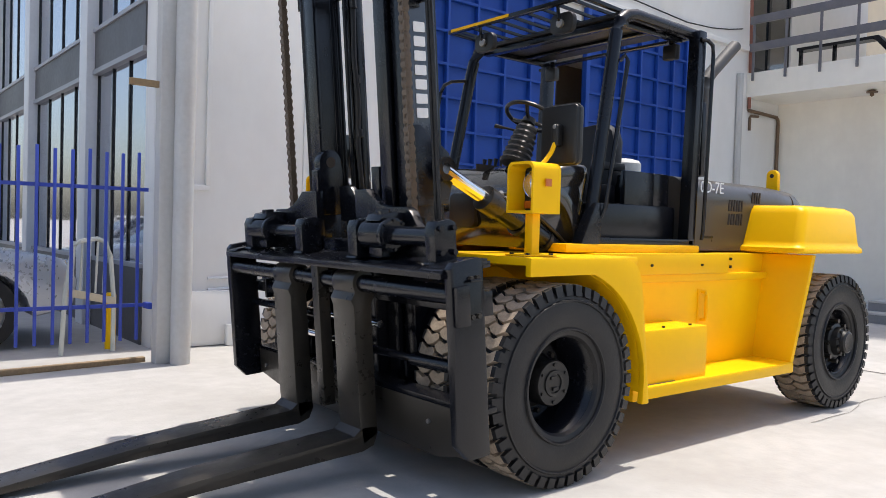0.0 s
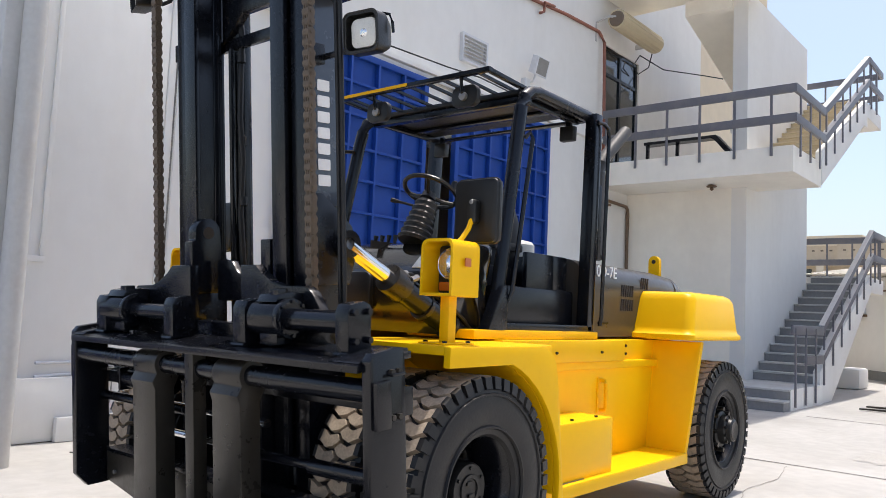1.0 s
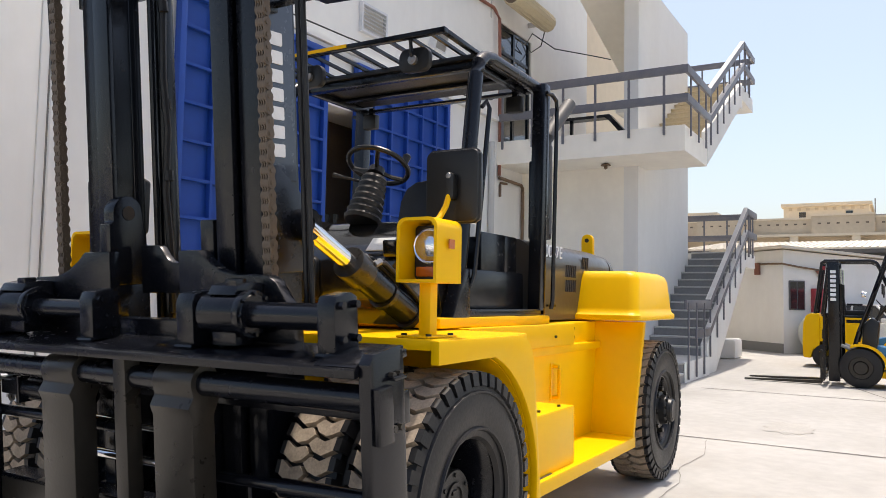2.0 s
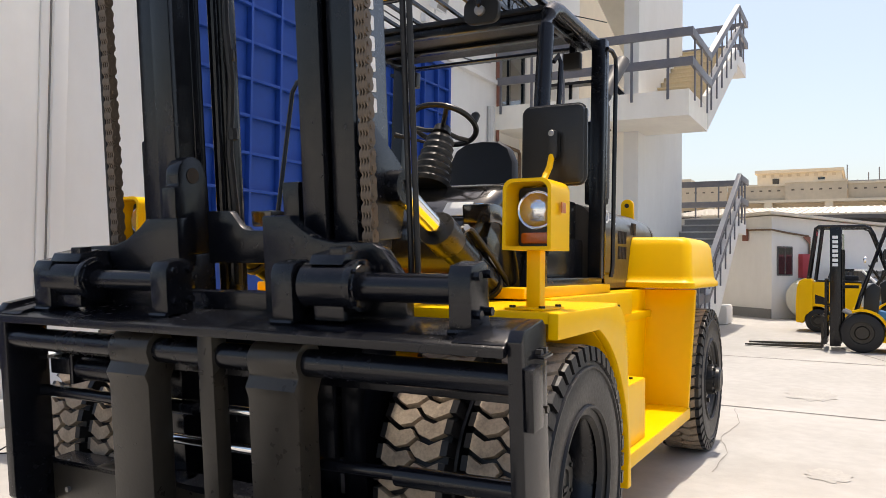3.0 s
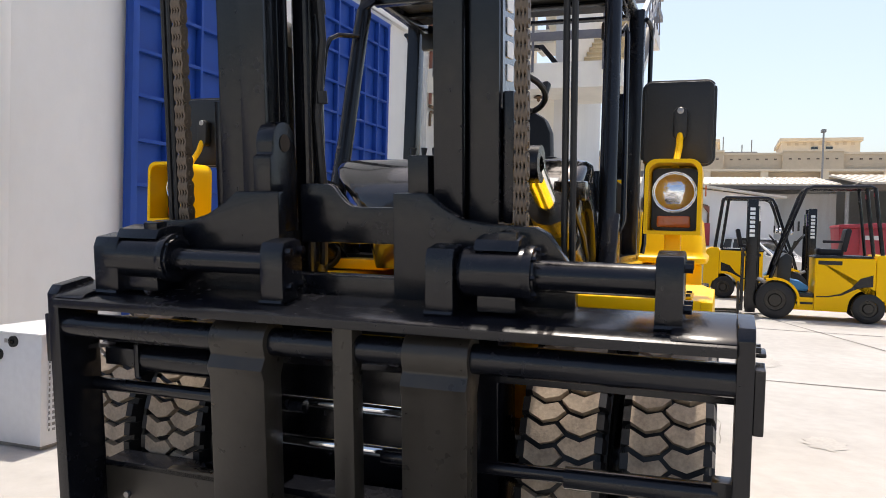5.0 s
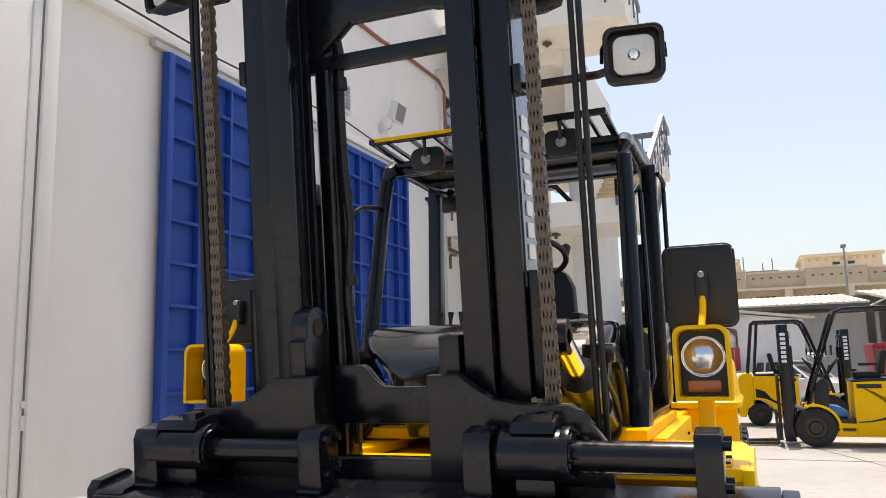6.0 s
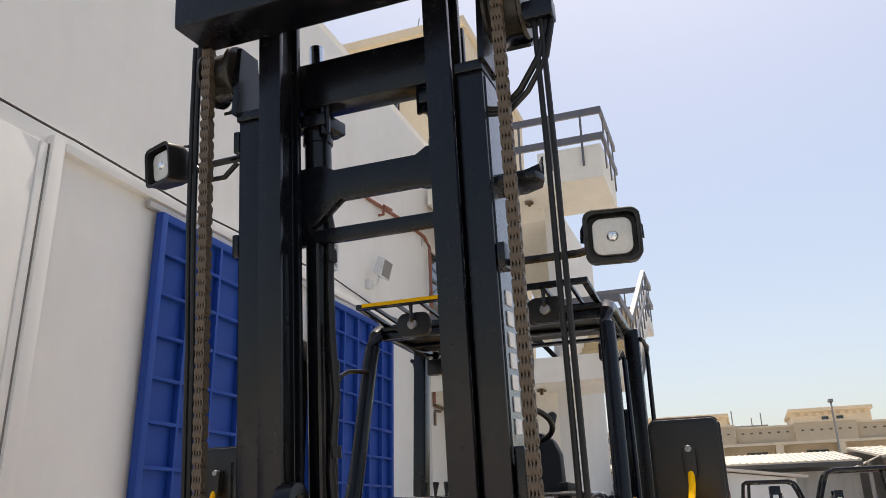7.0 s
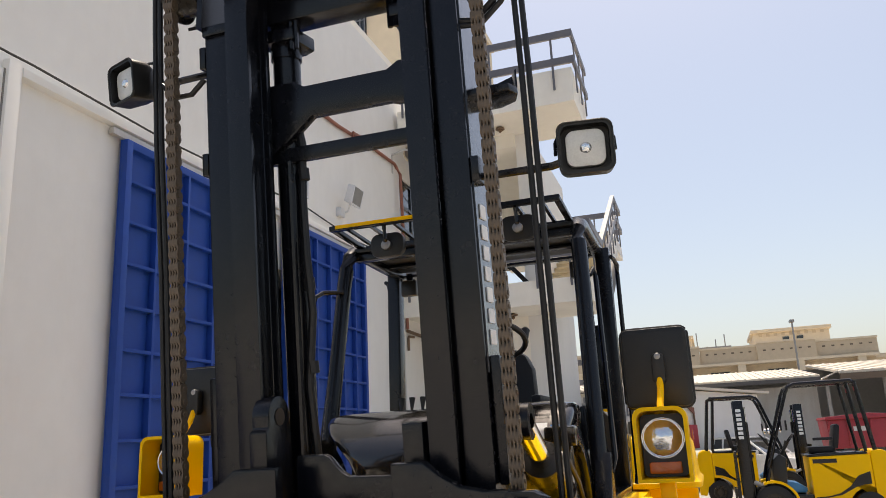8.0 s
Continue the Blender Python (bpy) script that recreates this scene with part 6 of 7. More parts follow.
def landing(z0, z1, top, mid, kerb, lab):
    """A landing slab from z0 to z1 with its rails; kerb: height of the raised front edge."""
    g = Geo().box(LX, 16.62, LY + 0.02, TY, z0, z1).box(LX, TX, TY, WY, z0, z1)
    if kerb > z1:
        g.box(LX, LX + 0.15, LY + 0.02, TY + 0.1, z1, kerb).box(LX + 0.15, 16.62, LY + 0.02, LY + 0.17, z1, kerb)
    solid("landing_slab", g, M_WALL2, lab, kind="structure")
    t = thing("landing_railing", (LX, 6.4, z1), "grey painted steel railing round the landing", "railing")
    runs = [(LX - 0.06, LX, LY - 0.06, WY - 0.06), (LX, 16.66, LY - 0.06, LY)]
    bar_row("top_rail", runs, top, 0.16, t)
    bar_row("middle_rail", runs, mid, 0.16, t)
    for k in range(6):
        y = 5.03 + k * 0.666
        part("baluster", Geo().box(LX - 0.045, LX - 0.015, y - 0.022, y + 0.022, z1 - 0.17, top - 0.06), M_GREY, t)
    for x in (15.0, 15.65, 16.3):
        part("baluster", Geo().box(x - 0.022, x + 0.022, LY - 0.045, LY - 0.015, z1 - 0.17, top - 0.06), M_GREY, t)
    return t


landing(4.20, 4.68, 5.79, 5.25, 0, "white concrete landing in front of the tower")
landing(8.29, 8.74, 9.86, 9.26, 9.03, "white concrete upper landing in front of the tower")
bl = thing("ceiling_lamp", (15.45, 6.4, 4.20), "small dark lamp under the landing", "lamp")
part("shade", Geo().lathe([(0.03, 0.0), (0.10, -0.03), (0.10, -0.05), (0.0, -0.05)], (15.45, 6.4, 4.20), "z", 14), M_PIPEB, bl)
part("bulb", Geo().lathe([(0.03, -0.05), (0.04, -0.10), (0.0, -0.13)], (15.45, 6.4, 4.20), "z", 12), M_PIPEB, bl)
copy_thing(bl, Matrix.Translation((15.45, 6.4, 8.29)))


def flight(x0, z0, n, going, rise, label, tread_mat, low):
    """Steps rising along +x between the rail and the tower's side wall."""
    y0, y1 = LY + 0.06, TY
    t = thing("stair_flight", (x0, 5.2, z0), label, "stairs")
    L, H = n * going, n * rise
    if low:
        under = [(x0, 0), (x0 + 0.02, z0), (x0 + L, z0 + H - 0.03), (x0 + L, z0 + H - 0.36), (x0 + 0.85, 0)]
    else:
        under = [(x0 - 0.02, z0 - 0.44), (x0, z0), (x0 + L, z0 + H - 0.03), (x0 + L, z0 + H - 0.62), (x0 + L - 0.3, z0 + H - 0.62)]
    part("string", Geo().prism(under, "y", y0, y1 - 0.003), M_WALL, t)
    for k in range(n):
        x, z = x0 + k * going, z0 + k * rise
        part("step", Geo().box(x, x + going + 0.02, y0 + 0.08, y1 - 0.005, z, z + rise - 0.035), tread_mat, t)
        part("nosing", Geo().box(x - 0.03, x + going, y0 + 0.07, y1 - 0.005, z + rise - 0.035, z + rise), M_GREYL if low else tread_mat, t, bevel=0.006)
    kerb = [(x0 - 0.02, 0 if low else z0 - 0.44), (x0 - 0.02, z0 + rise + 0.06), (x0 + L, z0 + H + 0.06), (x0 + L, z0 + H - (0.36 if low else 0.62))]
    kerb += [(x0 + 0.85, 0)] if low else [(x0 + L - 0.3, z0 + H - 0.62)]
    part("kerb_wall", Geo().prism(kerb, "y", y0 - 0.06, y0 + 0.07), M_WALL, t, bevel=0.01)
    r = thing("stair_railing", (x0, LY, z0), "grey painted steel stair railing", "railing")
    for a in (0.42, 0.98):
        part("rail", Geo().prism([(x0 + 0.02, z0 + a - 0.02), (x0 + 0.02, z0 + a + 0.14), (x0 + L, z0 + H + a + 0.14), (x0 + L, z0 + H + a - 0.02)], "y", LY - 0.055, LY - 0.005), M_GREY, r, bevel=0.008)
        part("rail_lip", Geo().prism([(x0 + 0.02, z0 + a + 0.14), (x0 + 0.02, z0 + a + 0.155), (x0 + L, z0 + H + a + 0.155), (x0 + L, z0 + H + a + 0.14)], "y", LY - 0.06, LY + 0.04), M_GREYL, r)
    for k in range(n // 2 + 1):
        x, z = x0 + 0.2 + k * 2 * going, z0 + (0.2 + k * 2 * going) * rise / going
        part("baluster", Geo().box(x - 0.02, x + 0.02, LY - 0.035, LY - 0.005, z - 0.12, z + 1.05), M_GREY, r)
    return t


# foot platform, lower flight, half landing, upper flight, its landing and the flight that returns
pf = thing("stair_foot", (14.9, 5.2, 0), "grey painted concrete platform at the stair's foot", "step", kind="structure")
for k in range(2):
    part("step", Geo().box(14.12 + 0.34 * k, 16.5, LY - 0.02 + 0.01 * k, TY - 0.004 if k else TY + 0.6, 0.18 * k, 0.18 * k + 0.145), M_STEP, pf)
    part("nosing", Geo().box(14.09 + 0.34 * k, 16.5, LY - 0.03 + 0.01 * k, TY - 0.004 if k else TY + 0.6, 0.18 * k + 0.145, 0.18 * k + 0.18), M_GREYL, pf, bevel=0.006)
part("side_face", Geo().box(14.46, 16.5, LY - 0.04, LY - 0.022, 0, 0.36), M_WALL, pf)
flight(16.5, 0.36, 13, 0.346, 0.18, "grey painted outdoor stair flight", M_STEP, True)
flight(16.62, 4.68, 12, 0.335, 0.1825, "white stair flight with beige treads", M_TREADB, False)


def half_landing(x0, x1, z, label):
    solid("half_landing", Geo().box(x0, x1, LY, WY - 0.6, z - 0.36, z), M_WALL, label, kind="structure", bevel=0.01)
    hr = thing("half_landing_railing", (x1, 5.2, z), "grey railing of the half landing", "railing")
    runs = [(x1 - 0.05, x1, LY - 0.06, WY - 0.7), (x0 + 0.02, x1 - 0.05, LY - 0.06, LY)]
    bar_row("top_rail", runs, z + 1.12, 0.16, hr)
    bar_row("middle_rail", runs, z + 0.56, 0.16, hr)
    for k in range(6):
        y = LY + 0.1 + k * 0.6
        part("baluster", Geo().box(x1 - 0.045, x1 - 0.01, y - 0.02, y + 0.02, z - 0.1, z + 1.05), M_GREY, hr)
    for x in (x0 + 0.3, x0 + 0.9):
        part("baluster", Geo().box(x - 0.02, x + 0.02, LY - 0.045, LY - 0.01, z - 0.1, z + 1.05), M_GREY, hr)


half_landing(21.0, 22.4, 2.70, "white half landing of the stair")
half_landing(20.64, 22.2, 6.87, "white upper half landing of the stair")
solid("landing_support", Geo().box(21.3, 22.3, 4.95, 5.5, 0, 0.5), M_WALL, "white rounded concrete base under the half landing", kind="structure", bevel=0.08)
solid("wall_half_landing", Geo().box(22.1, 22.35, TY, WY - 0.6, 0, 2.34), M_WALL2, "warm white wall under the half landing", kind="structure")
rf = thing("return_flight", (18.4, 6.7, 6.87), "white return stair flight with a sloping underside", "stairs")
part("soffit_slab", Geo().prism([(20.64, 6.87), (20.64, 6.45), (TX - 0.1, 8.29 - 0.32), (TX - 0.1, 8.74)], "y", TY + 0.3, 7.2), M_WALL2, rf)
for k in range(10):
    x, z = 20.64 - k * 0.46, 6.87 + k * 0.187
    part("step", Geo().box(x - 0.46, x, TY + 0.31, 7.19, z, z + 0.187), M_TREADB, rf)
fr = thing("foot_railing", (15.5, LY, 0.36), "grey railing at the stair's foot", "railing")
bar_row("rail", [(14.54, 16.54, LY - 0.06, LY - 0.005)], 1.47, 0.17, fr)
bar_row("middle_rail", [(15.4, 16.54, LY - 0.06, LY - 0.005)], 0.92, 0.16, fr)
for x in (14.66, 15.3, 15.95):
    part("baluster", Geo().box(x - 0.02, x + 0.02, LY - 0.075, LY - 0.045, 0.05, 1.42), M_GREY, fr)

# landing door with its rolled awning
td = thing("door_1", (15.8, WY + 0.15, 4.62), "dark glazed door on the landing", "door", kind="structure")
y0, y1 = WY + 0.14, WY + 0.22
pieces("frame", [(14.95, 15.03, y0, y1, 4.62, 7.36), (16.54, 16.62, y0, y1, 4.62, 7.36), (15.03, 16.54, y0, y1, 7.28, 7.36), (15.74, 15.83, y0, y1, 4.62, 7.28), (15.03, 15.74, y0, y1, 6.72, 6.79), (15.83, 16.54, y0, y1, 6.72, 6.79), (15.03, 15.74, y0, y1, 4.62, 4.9), (15.83, 16.54, y0, y1, 4.62, 4.9)], M_BLK, td)
pieces("pane", [(15.03, 15.74, y0 + 0.03, y0 + 0.04, 4.9, 6.72), (15.83, 16.54, y0 + 0.03, y0 + 0.04, 4.9, 6.72), (15.03, 15.74, y0 + 0.03, y0 + 0.04, 6.79, 7.28), (15.83, 16.54, y0 + 0.03, y0 + 0.04, 6.79, 7.28)], M_DARKGLASS, td)
pieces("sill", [(14.95, 16.62, WY, WY + 0.14, 4.62, 4.685)], M_WALL, td)
rs = thing("rolled_awning", (15.6, 8.15, 7.7), "cream rolled-up awning above the landing door", "awning")
part("roll", Geo().tube([(14.62, 8.15, 7.72), (16.52, 8.15, 7.72)], 0.20, 24), M_CREAM, rs)
part("end_cap", Geo().tube([(14.58, 8.15, 7.72), (14.62, 8.15, 7.72)], [0.15, 0.17], 16), M_BROWN, rs)
part("bracket", Geo().tube([(14.60, 8.15, 7.76), (14.56, 8.3, 7.78), (14.56, WY + 0.1, 7.70), (14.56, WY + 0.1, 7.3)], 0.025, 8), M_GREYL, rs)
part("bracket", Geo().box(16.40, 16.46, 8.3, WY + 0.1, 7.66, 7.76), M_GREYL, rs)
for k in range(16):
    a = k * 2 * math.pi / 16
    part("rib", Geo().tube([(14.63, 8.15 + 0.2 * math.cos(a), 7.72 + 0.2 * math.sin(a)), (16.51, 8.15 + 0.2 * math.cos(a), 7.72 + 0.2 * math.sin(a))], 0.012, 5), M_CREAM, rs)
solid("hanging_cable", Geo().tube([(16.45, 8.2, 7.5), (16.6, 8.35, 7.25), (16.5, WY + 0.05, 7.1), (16.2, WY + 0.05, 7.2), (16.45, WY + 0.0, 7.52), (17.3, WY - 0.2, 7.38), (18.2, 7.6, 7.35), (18.3, 7.25, 7.25)], 0.014, 6), M_RUB, "black cable hanging beside the awning", "cable")
bn = thing("bench", (15.6, 7.2, 4.68), "dark folded bench on the landing", "bench")
part("top", Geo().prism([(5.95, 4.75), (6.35, 5.22), (6.47, 5.22), (6.07, 4.75)], "x", 15.5, 15.75), M_BLK, bn)
part("leg", Geo().box(15.5, 15.75, 6.45, 7.9, 5.16, 5.22), M_BLK, bn)
part("stretcher", Geo().box(15.55, 15.7, 6.3, 7.9, 4.78, 4.83), M_BLK, bn)
pieces("foot", [(15.52, 15.58, 7.8, 7.86, 4.68, 5.16), (15.66, 15.72, 7.2, 7.26, 4.68, 5.16)], M_BLK, bn)

# ---- glazed facade, posts and fence ----
FX = 3.0
M_SILL = material("grey_window_frame", (0.30, 0.30, 0.32), 0.45, vary=0.08, scale=3)
solid("wall_facade", Geo().box(FX + 0.12, FX + 0.5, 8.8, 18.0, 0, 12), M_DARK, "dark core behind the glazed facade", kind="structure")
fac = thing("glazed_facade", (FX, 12.5, 0), "glazed office front with white posts and dark bands", "facade", kind="structure")
for y in (10.80, 14.35, 17.6):
    part("white_post", Geo().box(FX - 0.12, FX + 0.1, y, y + 0.36, 0, 12), M_ALU, fac, bevel=0.01)
for z0, z1 in ((0, 0.85), (3.30, 3.78), (6.4, 6.88), (9.5, 9.98)):
    part("band", Geo().box(FX - 0.02, FX + 0.1, 8.8, 18, z0, z1), M_SPAN, fac)
    part("cap", Geo().box(FX - 0.045, FX + 0.1, 8.8, 18, z1, z1 + 0.05), M_SILL, fac)
    if z0 > 0:
        part("head", Geo().box(FX - 0.045, FX + 0.1, 8.8, 18, z0 - 0.06, z0), M_SILL, fac)
for (z0, z1) in ((0.90, 3.24), (3.83, 6.34), (6.93, 9.44)):
    for (y0, y1) in ((8.82, 10.80), (11.16, 14.35), (14.71, 17.6)):
        nn = 3 if y1 - y0 < 2.5 else 4
        for k in range(nn):
            a = y0 + (y1 - y0) * k / nn
            b = y0 + (y1 - y0) * (k + 1) / nn
            part("pane", Geo().box(FX + 0.04, FX + 0.05, a + 0.003, b - 0.003, z0, z1), M_GLASS, fac)
            part("mullion", Geo().box(FX + 0.02, FX + 0.06, b - 0.018, b + 0.018, z0, z1), M_BLK, fac)
solid("gate_post", Geo().box(2.74, 2.90, 7.55, 7.70, 0, 6.5), M_GREYL, "grey rusty square steel gate post", "post", bevel=0.012)
solid("round_post", Geo().tube([(2.95, 7.48, 0), (2.95, 7.48, 6.5)], 0.095, 20), M_GREYL, "light grey round steel post", "post")
solid("post_arm", Geo().box(2.47, 2.74, 7.60, 7.65, 2.66, 2.72), M_WOOD, "rusty steel stub on the gate post", "bracket")
fe = thing("fence", (1.5, 7.85, 0), "blue painted steel bar fence", "fence", kind="")
part("end_post", Geo().box(-0.72, -0.66, 7.83, 7.88, 0.0, 1.9), M_FENCE, fe, bevel=0.004)
part("hinge", Geo().box(2.70, 2.745, 7.70, 7.84, 0.52, 0.58), M_FENCE, fe, bevel=0.004)
for z in (0.53, 1.665):
    part("rail", Geo().box(-0.7, 2.735, 7.84, 7.87, z, z + 0.035), M_FENCE, fe)
for k in range(22):
    x = 2.635 - k * 0.15
    part("bar", Geo().box(x - 0.014, x + 0.014, 7.815, 7.84, 0.21, 2.04 - (0.02 if k % 3 else 0)), M_FENCE, fe, bevel=0.003)
solid("yellow_bollard", Geo().tube([(2.64, 8.70, 0), (2.64, 8.70, 0.58), (2.64, 8.70, 0.60)], [0.055, 0.055, 0.04], 14), M_YEL, "short yellow painted bollard", "bollard")
solid("timber_plank", Geo().prism([(0.2, 7.45), (2.7, 7.72), (2.7, 7.80), (0.2, 7.56)], "z", 0.0, 0.05), M_WOOD, "weathered timber lying along the fence", "plank", bevel=0.01)
br = thing("barrier", (2.2, 8.6, 0), "cream painted tubular barrier behind the fence", "barrier")
part("frame", Geo().tube([(2.10, 8.45, 0), (2.13, 8.45, 0.62), (2.20, 8.46, 1.10), (2.27, 8.47, 1.15), (2.44, 8.50, 1.18), (2.53, 8.51, 1.14), (2.58, 8.52, 1.0), (2.62, 8.53, 0.55), (2.62, 8.53, 0)], 0.024, 8), M_LIFTW, br)
part("board", Geo().prism([(2.13, 0.60), (2.13, 0.68), (2.62, 0.57), (2.62, 0.49)], "y", 8.46, 8.50), M_CREAM, br, bevel=0.006)
for k in range(5):
    x = 2.22 + k * 0.075
    part("bar", Geo().tube([(x - 0.02, 8.485, 0.62), (x, 8.485, 1.15)], 0.012, 6), M_LIFTW, br)
suv = car((0.05, 9.85, 0), 180, M_SILVER, "silver car parked behind the blue fence", "cars behind the fence")
suv.matrix_basis = suv.matrix_basis @ Matrix.Diagonal((1.06, 1.05, 1.2, 1.0))
car((0.2, 15.4, 0), 178, M_CARW, "white car parked behind the blue fence", "cars behind the fence")
car((-0.9, 19.0, 0), 2, M_CARW, "white car parked behind the blue fence", "cars behind the fence")
car((-4.6, 21.6, 0), 184, M_SILVER, "silver car parked behind the blue fence", "cars behind the fence")

# ---- far side of the yard ----
f3 = small_forklift((16.22, 1.38, 0), -90, "small forklifts")
copy_thing(f3, pose(20.75, 1.82, 0, 0, 0, 91))


def hut_parts():
    """A low hut turned by 45 degrees; built with its corner at the origin, its long face along +x."""
    t = thing("white_hut", (0, 0, 0), "low white plastered hut with a sloping sheet roof", "building")
    part("wall", Geo().prism([(0, 0), (0, 3.02), (4.2, 2.78), (4.2, 0)], "y", 0, 6.0), M_WALL, t, bevel=0.02)
    part("roof", Geo().prism([(-0.22, 3.06), (-0.22, 3.13), (4.5, 2.86), (4.5, 2.79)], "y", -0.22, 6.2), M_SHEET, t)
    w = part("window", Geo().prism(rounded(0.18, 0.72, 1.26, 2.12, 0.02, 2), "y", -0.03, 0.0), M_SPAN, t)
    pieces("pane", [(0.22, 0.43, -0.036, -0.03, 1.30, 2.08), (0.47, 0.68, -0.036, -0.03, 1.30, 2.08)], M_DARKGLASS, w)
    part("red_box", Geo().box(0.94, 1.26, -0.18, 0.0, 1.2, 1.9), M_RED, t, bevel=0.01)
    part("pipe", Geo().tube([(-0.05, 3.0, 2.62), (-0.05, 0.6, 2.62), (-0.05, -0.05, 2.60), (0.5, -0.05, 2.52), (1.25, -0.05, 2.44), (1.30, -0.05, 2.36), (1.30, -0.05, 1.7)], 0.03, 6), M_PIPEB, t)
    part("bracket", Geo().prism([(1.05, 2.42), (1.3, 2.42), (1.3, 2.2)], "y", -0.09, -0.05), M_PIPER, t)
    part("pipe_valve", Geo().box(-0.12, -0.02, 1.0, 1.16, 2.3, 2.66), M_PIPER, t)
    part("cooler", Geo().box(-0.16, 0.0, 2.25, 2.75, 1.95, 2.4), M_ALU, t, bevel=0.02)
    part("cooler_shelf", Geo().box(-0.2, 0.0, 2.2, 2.85, 1.86, 1.93), M_PIPEB, t)
    part("base_band", Geo().box(-0.02, 0.0, 0.0, 6.0, 0, 0.28), M_SHEDG, t)
    t.matrix_basis = pose(24.9, 4.25, 0, 0, 0, -45)
    tk = thing("white_tank", (0, 0, 0), "cream horizontal cylindrical tank on cradles", "tank")
    part("shell", Geo().tube([(0.25, -0.65, 0.62), (0.30, -0.65, 0.62), (0.44, -0.65, 0.62), (2.2, -0.65, 0.62), (2.35, -0.65, 0.62), (2.4, -0.65, 0.62)], [0.22, 0.42, 0.53, 0.53, 0.42, 0.22], 28), M_LIFTW, tk)
    for x in (0.9, 1.6):
        part("band", Geo().tube([(x, -0.65, 0.62), (x + 0.05, -0.65, 0.62)], 0.537, 28), M_LIFTW, tk)
    pieces("cradle", [(0.6, 0.7, -1.0, -0.3, 0, 0.3), (1.9, 2.0, -1.0, -0.3, 0, 0.3)], M_STEEL, tk)
    tk.matrix_basis = pose(24.9, 4.25, 0, 0, 0, -45)


hut_parts()
sh = thing("open_shed", (32, -4, 0), "long open shed with pale sheet roofs", "building")
part("roof", Geo().prism([(30.0, 3.34), (30.0, 3.40), (38.0, 4.20), (38.0, 4.12)], "y", -0.95, 8.5), M_SHEET, sh)
for k in range(40):
    part("roof_rib", Geo().prism([(29.98, 3.40), (29.98, 3.425), (38.0, 4.225), (38.0, 4.20)], "y", -0.9 + k * 0.235, -0.84 + k * 0.235), M_SHEET, sh)
part("roof_near", Geo().prism([(29.2, 3.36), (29.2, 3.44), (38.2, 4.34), (38.2, 4.26)], "y", -16.0, -1.45), M_SHEET, sh)
for k in range(48):
    part("roof_rib", Geo().prism([(29.18, 3.44), (29.18, 3.465), (38.2, 4.365), (38.2, 4.34)], "y", -1.6 - k * 0.3, -1.54 - k * 0.3), M_SHEET, sh)
part("valley_sheet", Geo().prism([(-1.46, 3.44), (-1.46, 3.48), (-0.94, 3.24), (-0.94, 3.20)], "x", 29.4, 38.0), M_SHEET, sh)
part("fascia", Geo().box(29.96, 30.0, -0.95, 8.5, 3.20, 3.33), M_SPAN, sh)
part("fascia", Geo().box(29.16, 29.2, -16, -1.45, 3.14, 3.35), M_BROWN, sh)
part("back_wall", Geo().box(37.6, 37.8, -16, 8.5, 0, 4.1), M_SHEDG, sh)
for k in range(38):
    part("wall_sheet", Geo().box(30.9 + 0.02 * (k % 2), 31.0, -0.9 + k * 0.25, -0.65 + k * 0.25, 0.0, 3.1), M_GREYL, sh)
for y in (-15, -11, -7, -3, -1.2, 3.0):
    part("post", Geo().box(30.1, 30.22, y, y + 0.12, 0, 3.34), M_STEEL, sh)
rc = thing("red_container", (24.9, -1.05, 0), "dark red steel skip container", "container")
part("body", Geo().prism([(-1.90, 1.05), (-1.98, 1.82), (-0.14, 1.82), (-0.20, 1.05)], "x", 24.0, 25.8), M_RED, rc, bevel=0.03)
part("lid", Geo().prism([(-2.02, 1.82), (-2.0, 1.90), (-1.1, 1.97), (-0.14, 1.90), (-0.12, 1.82)], "x", 23.9, 25.9), M_RED, rc, bevel=0.02)
for y in (-1.86, -1.28, -0.72, -0.24):
    part("rib", Geo().box(23.94, 24.0, y, y + 0.06, 1.07, 1.80), M_RED, rc)
part("lettering_bar", Geo().box(23.985, 23.998, -1.20, -0.80, 1.50, 1.62), M_STICK, rc)
pieces("skid", [(24.1, 25.7, -1.8, -1.6, 0, 1.05), (24.1, 25.7, -0.5, -0.3, 0, 1.05)], M_BLK, rc)
# boom lift
bo = thing("boom_lift", (16.8, -0.6, 0), "green and cream boom lift with large tyres", "boom lift")
part("chassis", Geo().box(15.9, 17.9, -1.35, -0.15, 0.42, 0.75), M_GREEN, bo, bevel=0.03)
part("turntable", Geo().prism(rounded(16.1, 18.0, -1.5, -0.10, 0.3), "z", 0.80, 1.45), M_LIFTW, bo, bevel=0.12)
for k, (z, x1) in enumerate(((1.50, 18.6), (1.76, 18.2), (2.0, 18.0))):
    part("boom_arm", Geo().prism([(15.6, z), (15.6, z + 0.18), (x1, z + 0.26), (x1, z + 0.06)], "y", -0.95 + 0.1 * k, -0.65 + 0.1 * k), M_GREEN, bo, bevel=0.02)
for x in (16.1, 17.8):
    for y in ((-1.45, -0.03) if x < 17 else (-1.45, -0.35)):
        w = part("wheel", Geo().lathe([(0.2, y + 0.17), (0.18, y + 0.12), (0, y + 0.12)], (x, 0, 0.43), "y", 18), M_LIFTW, bo)
        part("tyre", tyre_geo((x, y, 0.43), 0.32, 0.43, 20, 2), [M_RUB, M_BROWN], w)
solid("timber_block", Geo().box(17.0, 17.35, -1.15, -0.82, 0, 0.1), M_WOOD, "small timber block on the concrete", "block", bevel=0.01)
bo.location = (18.9, -1.42, 0)
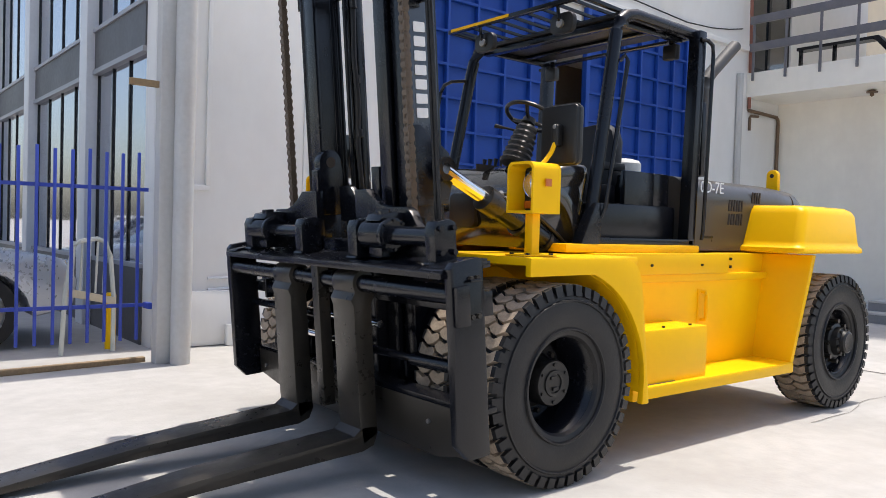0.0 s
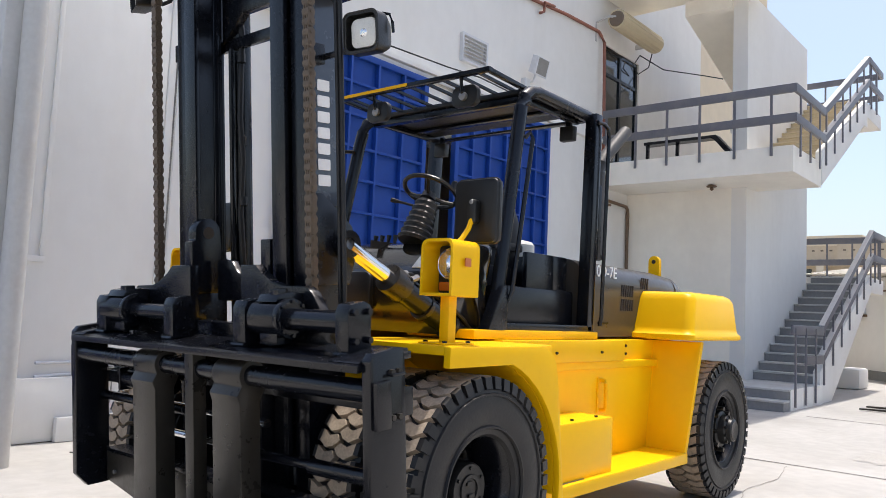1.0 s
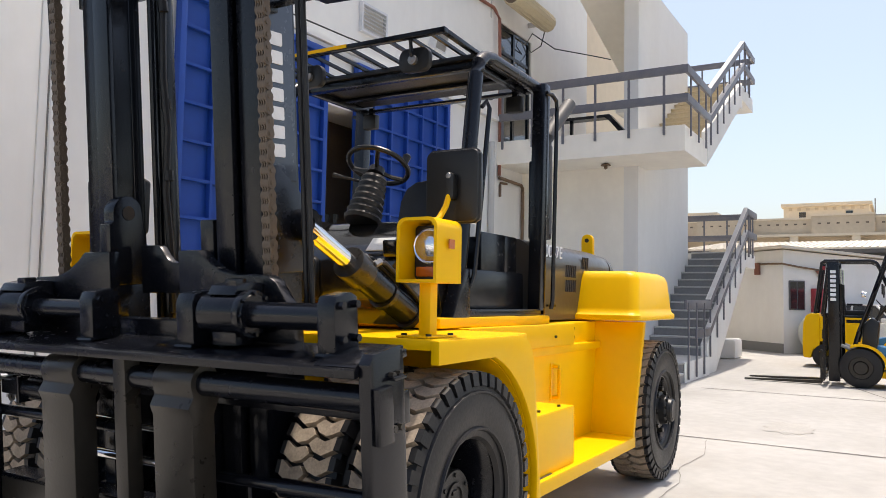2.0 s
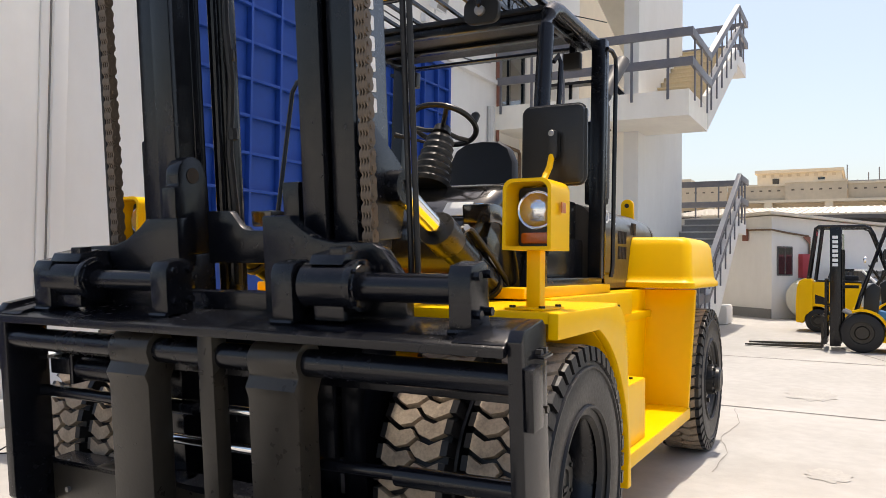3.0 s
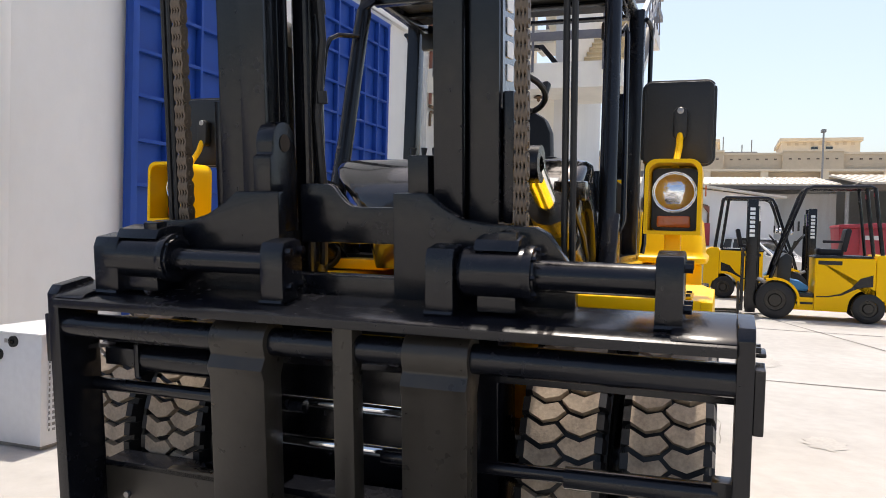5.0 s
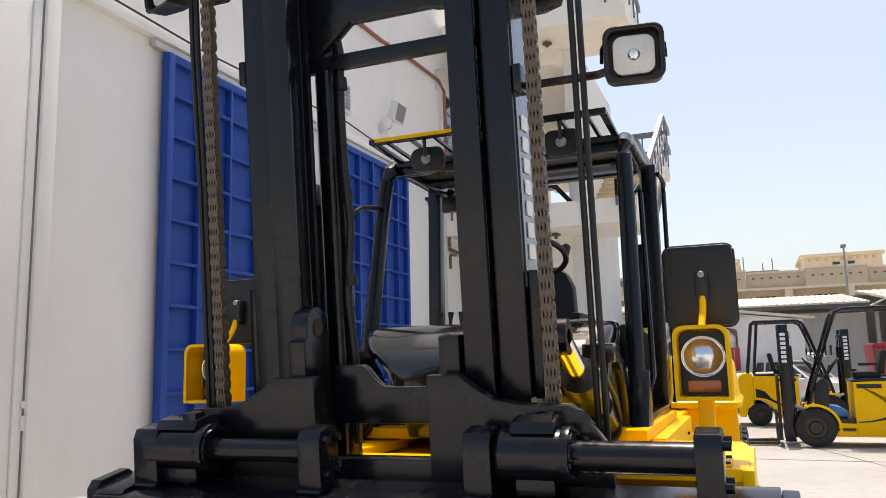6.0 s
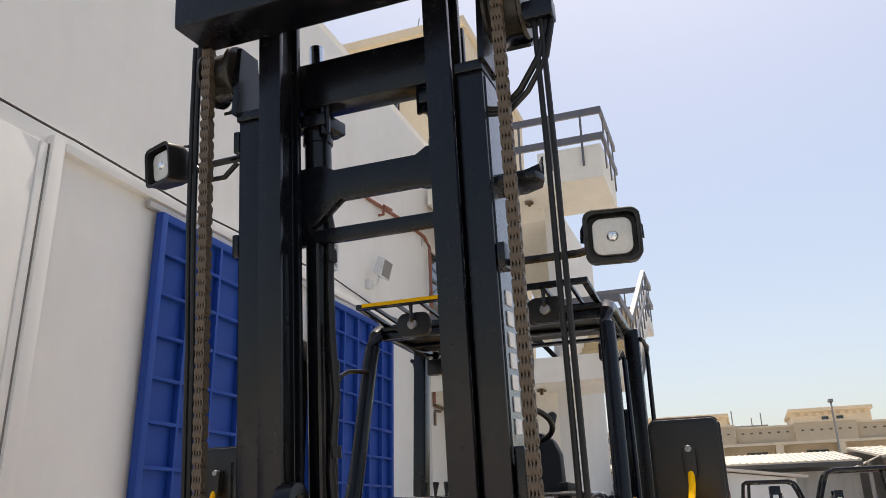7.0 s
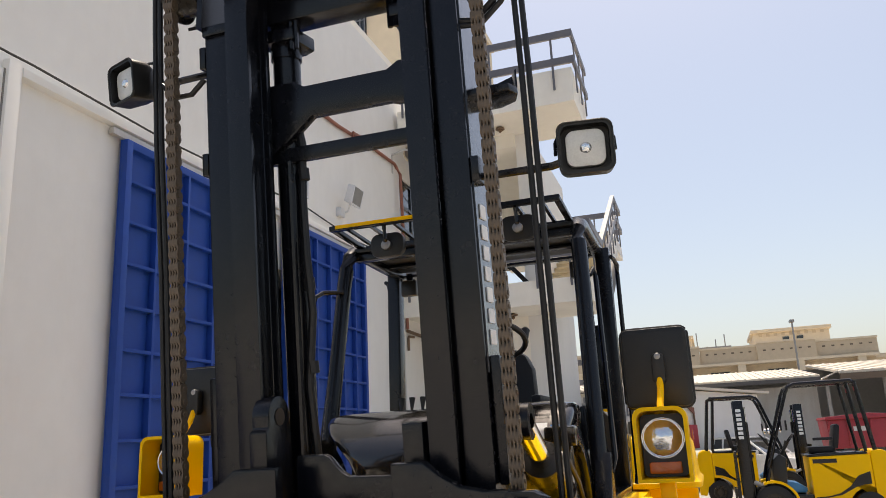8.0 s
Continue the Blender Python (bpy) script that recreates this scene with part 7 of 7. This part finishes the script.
car((26.6, 1.9, 0), 60, M_CARW, "white car parked in front of the shed")

# ---- distance ----
def far_block(nm, x0, x1, y0, y1, h, wmat, lab, rows, cols, parapet=0.5, ww=0.55, wh=1.2):
    t = thing(nm, ((x0 + x1) / 2, (y0 + y1) / 2, 0), lab, "building")
    part("wall", Geo().box(x0, x1, y0, y1, 0, h), wmat, t)
    part("parapet", Geo().box(x0 - 0.25, x1 + 0.2, y0 - 0.2, y1 + 0.2, h, h + parapet), M_BEIGEL, t)
    for z in rows:
        for k in range(cols):
            y = y0 + (y1 - y0) * (k + 0.5) / cols
            w = part("window", Geo().box(x0 - 0.06, x0 + 0.05, y - ww, y + ww, z, z + wh), M_DARKGLASS, t)
            part("sill", Geo().box(x0 - 0.16, x0 + 0.05, y - ww - 0.1, y + ww + 0.1, z - 0.12, z), M_BEIGEL, w)
    return t


lb = far_block("sand_coloured_building", 70.6, 80, -10.4, 30, 7.9, M_BEIGE, "long sand-coloured building with a projecting parapet and a gallery", (), 0, 0.15)
part("gallery_roof", Geo().box(69.2, 70.6, -10.5, 30, 6.95, 7.15), M_BEIGEL, lb)
part("gallery_wall", Geo().box(70.45, 70.6, -10.4, 30, 0, 6.95), M_BEIGE, lb)
part("gallery_rail", Geo().box(69.4, 69.6, -10.5, 30, 3.6, 4.9), M_BEIGE, lb)
for k in range(9):
    y = -10.5 + k * 4.5
    out = 69.2 if k % 2 else 69.55
    part("parapet_bay", Geo().box(out, out + 0.3, y, y + 4.48, 7.15, 8.35 + 0.2 * (k % 2)), M_BEIGE, lb)
    part("coping", Geo().box(out - 0.1, out + 0.4, y - 0.05, y + 4.5, 8.35 + 0.2 * (k % 2), 8.5 + 0.2 * (k % 2)), M_BEIGEL, lb)
    part("pillar", Geo().box(69.3, 69.9, y + 1.0, y + 1.6, 0, 6.95), M_BEIGEL, lb)
    part("window", Geo().box(70.40, 70.45, y + 2.2, y + 3.8, 5.0, 6.5), M_DARKGLASS, lb)
    for j in range(6):
        part("parapet_slot", Geo().box(out - 0.02, out, y + 0.4 + j * 0.68, y + 0.62 + j * 0.68, 7.9, 8.02), M_BROWN, lb)
for y0, y1, ws in ((-8.4, -1.95, (-5.9, -4.7)), (3.6, 10.6, (5.2, 9.0))):
    h = far_block("pale_roof_house", 78, 86, y0, y1, 10.35, M_BEIGEL, "pale flat-roofed house behind the long building", (), 0, 0.3)
    for y in ws:
        part("window", Geo().box(77.92, 78.05, y - 0.28, y + 0.28, 9.3, 9.85), M_DARKGLASS, h)
        part("sill", Geo().box(77.85, 78.0, y - 0.4, y + 0.4, 9.2, 9.3), M_BEIGEL, h)
    for j in range(9):
        y = y0 + 0.6 + j * (y1 - y0 - 1.2) / 8
        part("relief", Geo().box(77.93, 78.0, y - 0.15, y + 0.15, 10.0, 10.25), M_BEIGE, h)
far_block("pale_roof_house", 90, 98, -17, -12.7, 8.2, M_BEIGEL, "pale flat-roofed house in the distance", (6.9,), 3, 0.45, 0.22, 0.4)
far_block("pale_roof_house", 95, 105, 20, 40, 11.6, M_BEIGEL, "pale flat-roofed house in the distance", (10.2,), 4, 0.45, 0.22, 0.4)
far_block("sand_coloured_building", 88, 100, -60, -18, 8.6, M_BEIGE, "sand-coloured building in the distance", (4.0, 6.6), 10, 0.5)
sp = thing("street_lamp", (60, -3.5, 0), "tall thin street lamp pole", "street lamp")
part("pole", Geo().tube([(60, -3.5, 0), (60, -3.5, 9.0)], [0.09, 0.06], 8), M_STEEL, sp)
part("lamp_head", Geo().box(59.8, 60.5, -3.65, -3.35, 8.95, 9.12), M_STEEL, sp)
mt = thing("roof_antenna", (75, 2.0, 8.05), "thin antenna rods on the roof", "antenna")
for k, h in enumerate((1.9, 1.5, 0.9, 2.2)):
    part("rod", Geo().tube([(75, 0.7 + 0.8 * k, 8.0), (75, 0.7 + 0.8 * k, 8.3 + h)], 0.05, 5), M_STEEL, mt)
part("dish", Geo().box(74.9, 75.1, 0.2, 3.2, 9.0, 9.15), M_STEEL, mt)
# yard wall behind the walk
solid("wall_yard", Geo().box(-14.3, -14, -25, 30, 0, 3.0), M_WALL2, "plain white yard wall", kind="structure")
solid("wall_yard_south", Geo().box(-14, 12, -16.3, -16, 0, 3.0), M_WALL2, "plain white yard wall", kind="structure")
ORG[0] = Vector((0, 0, 0))
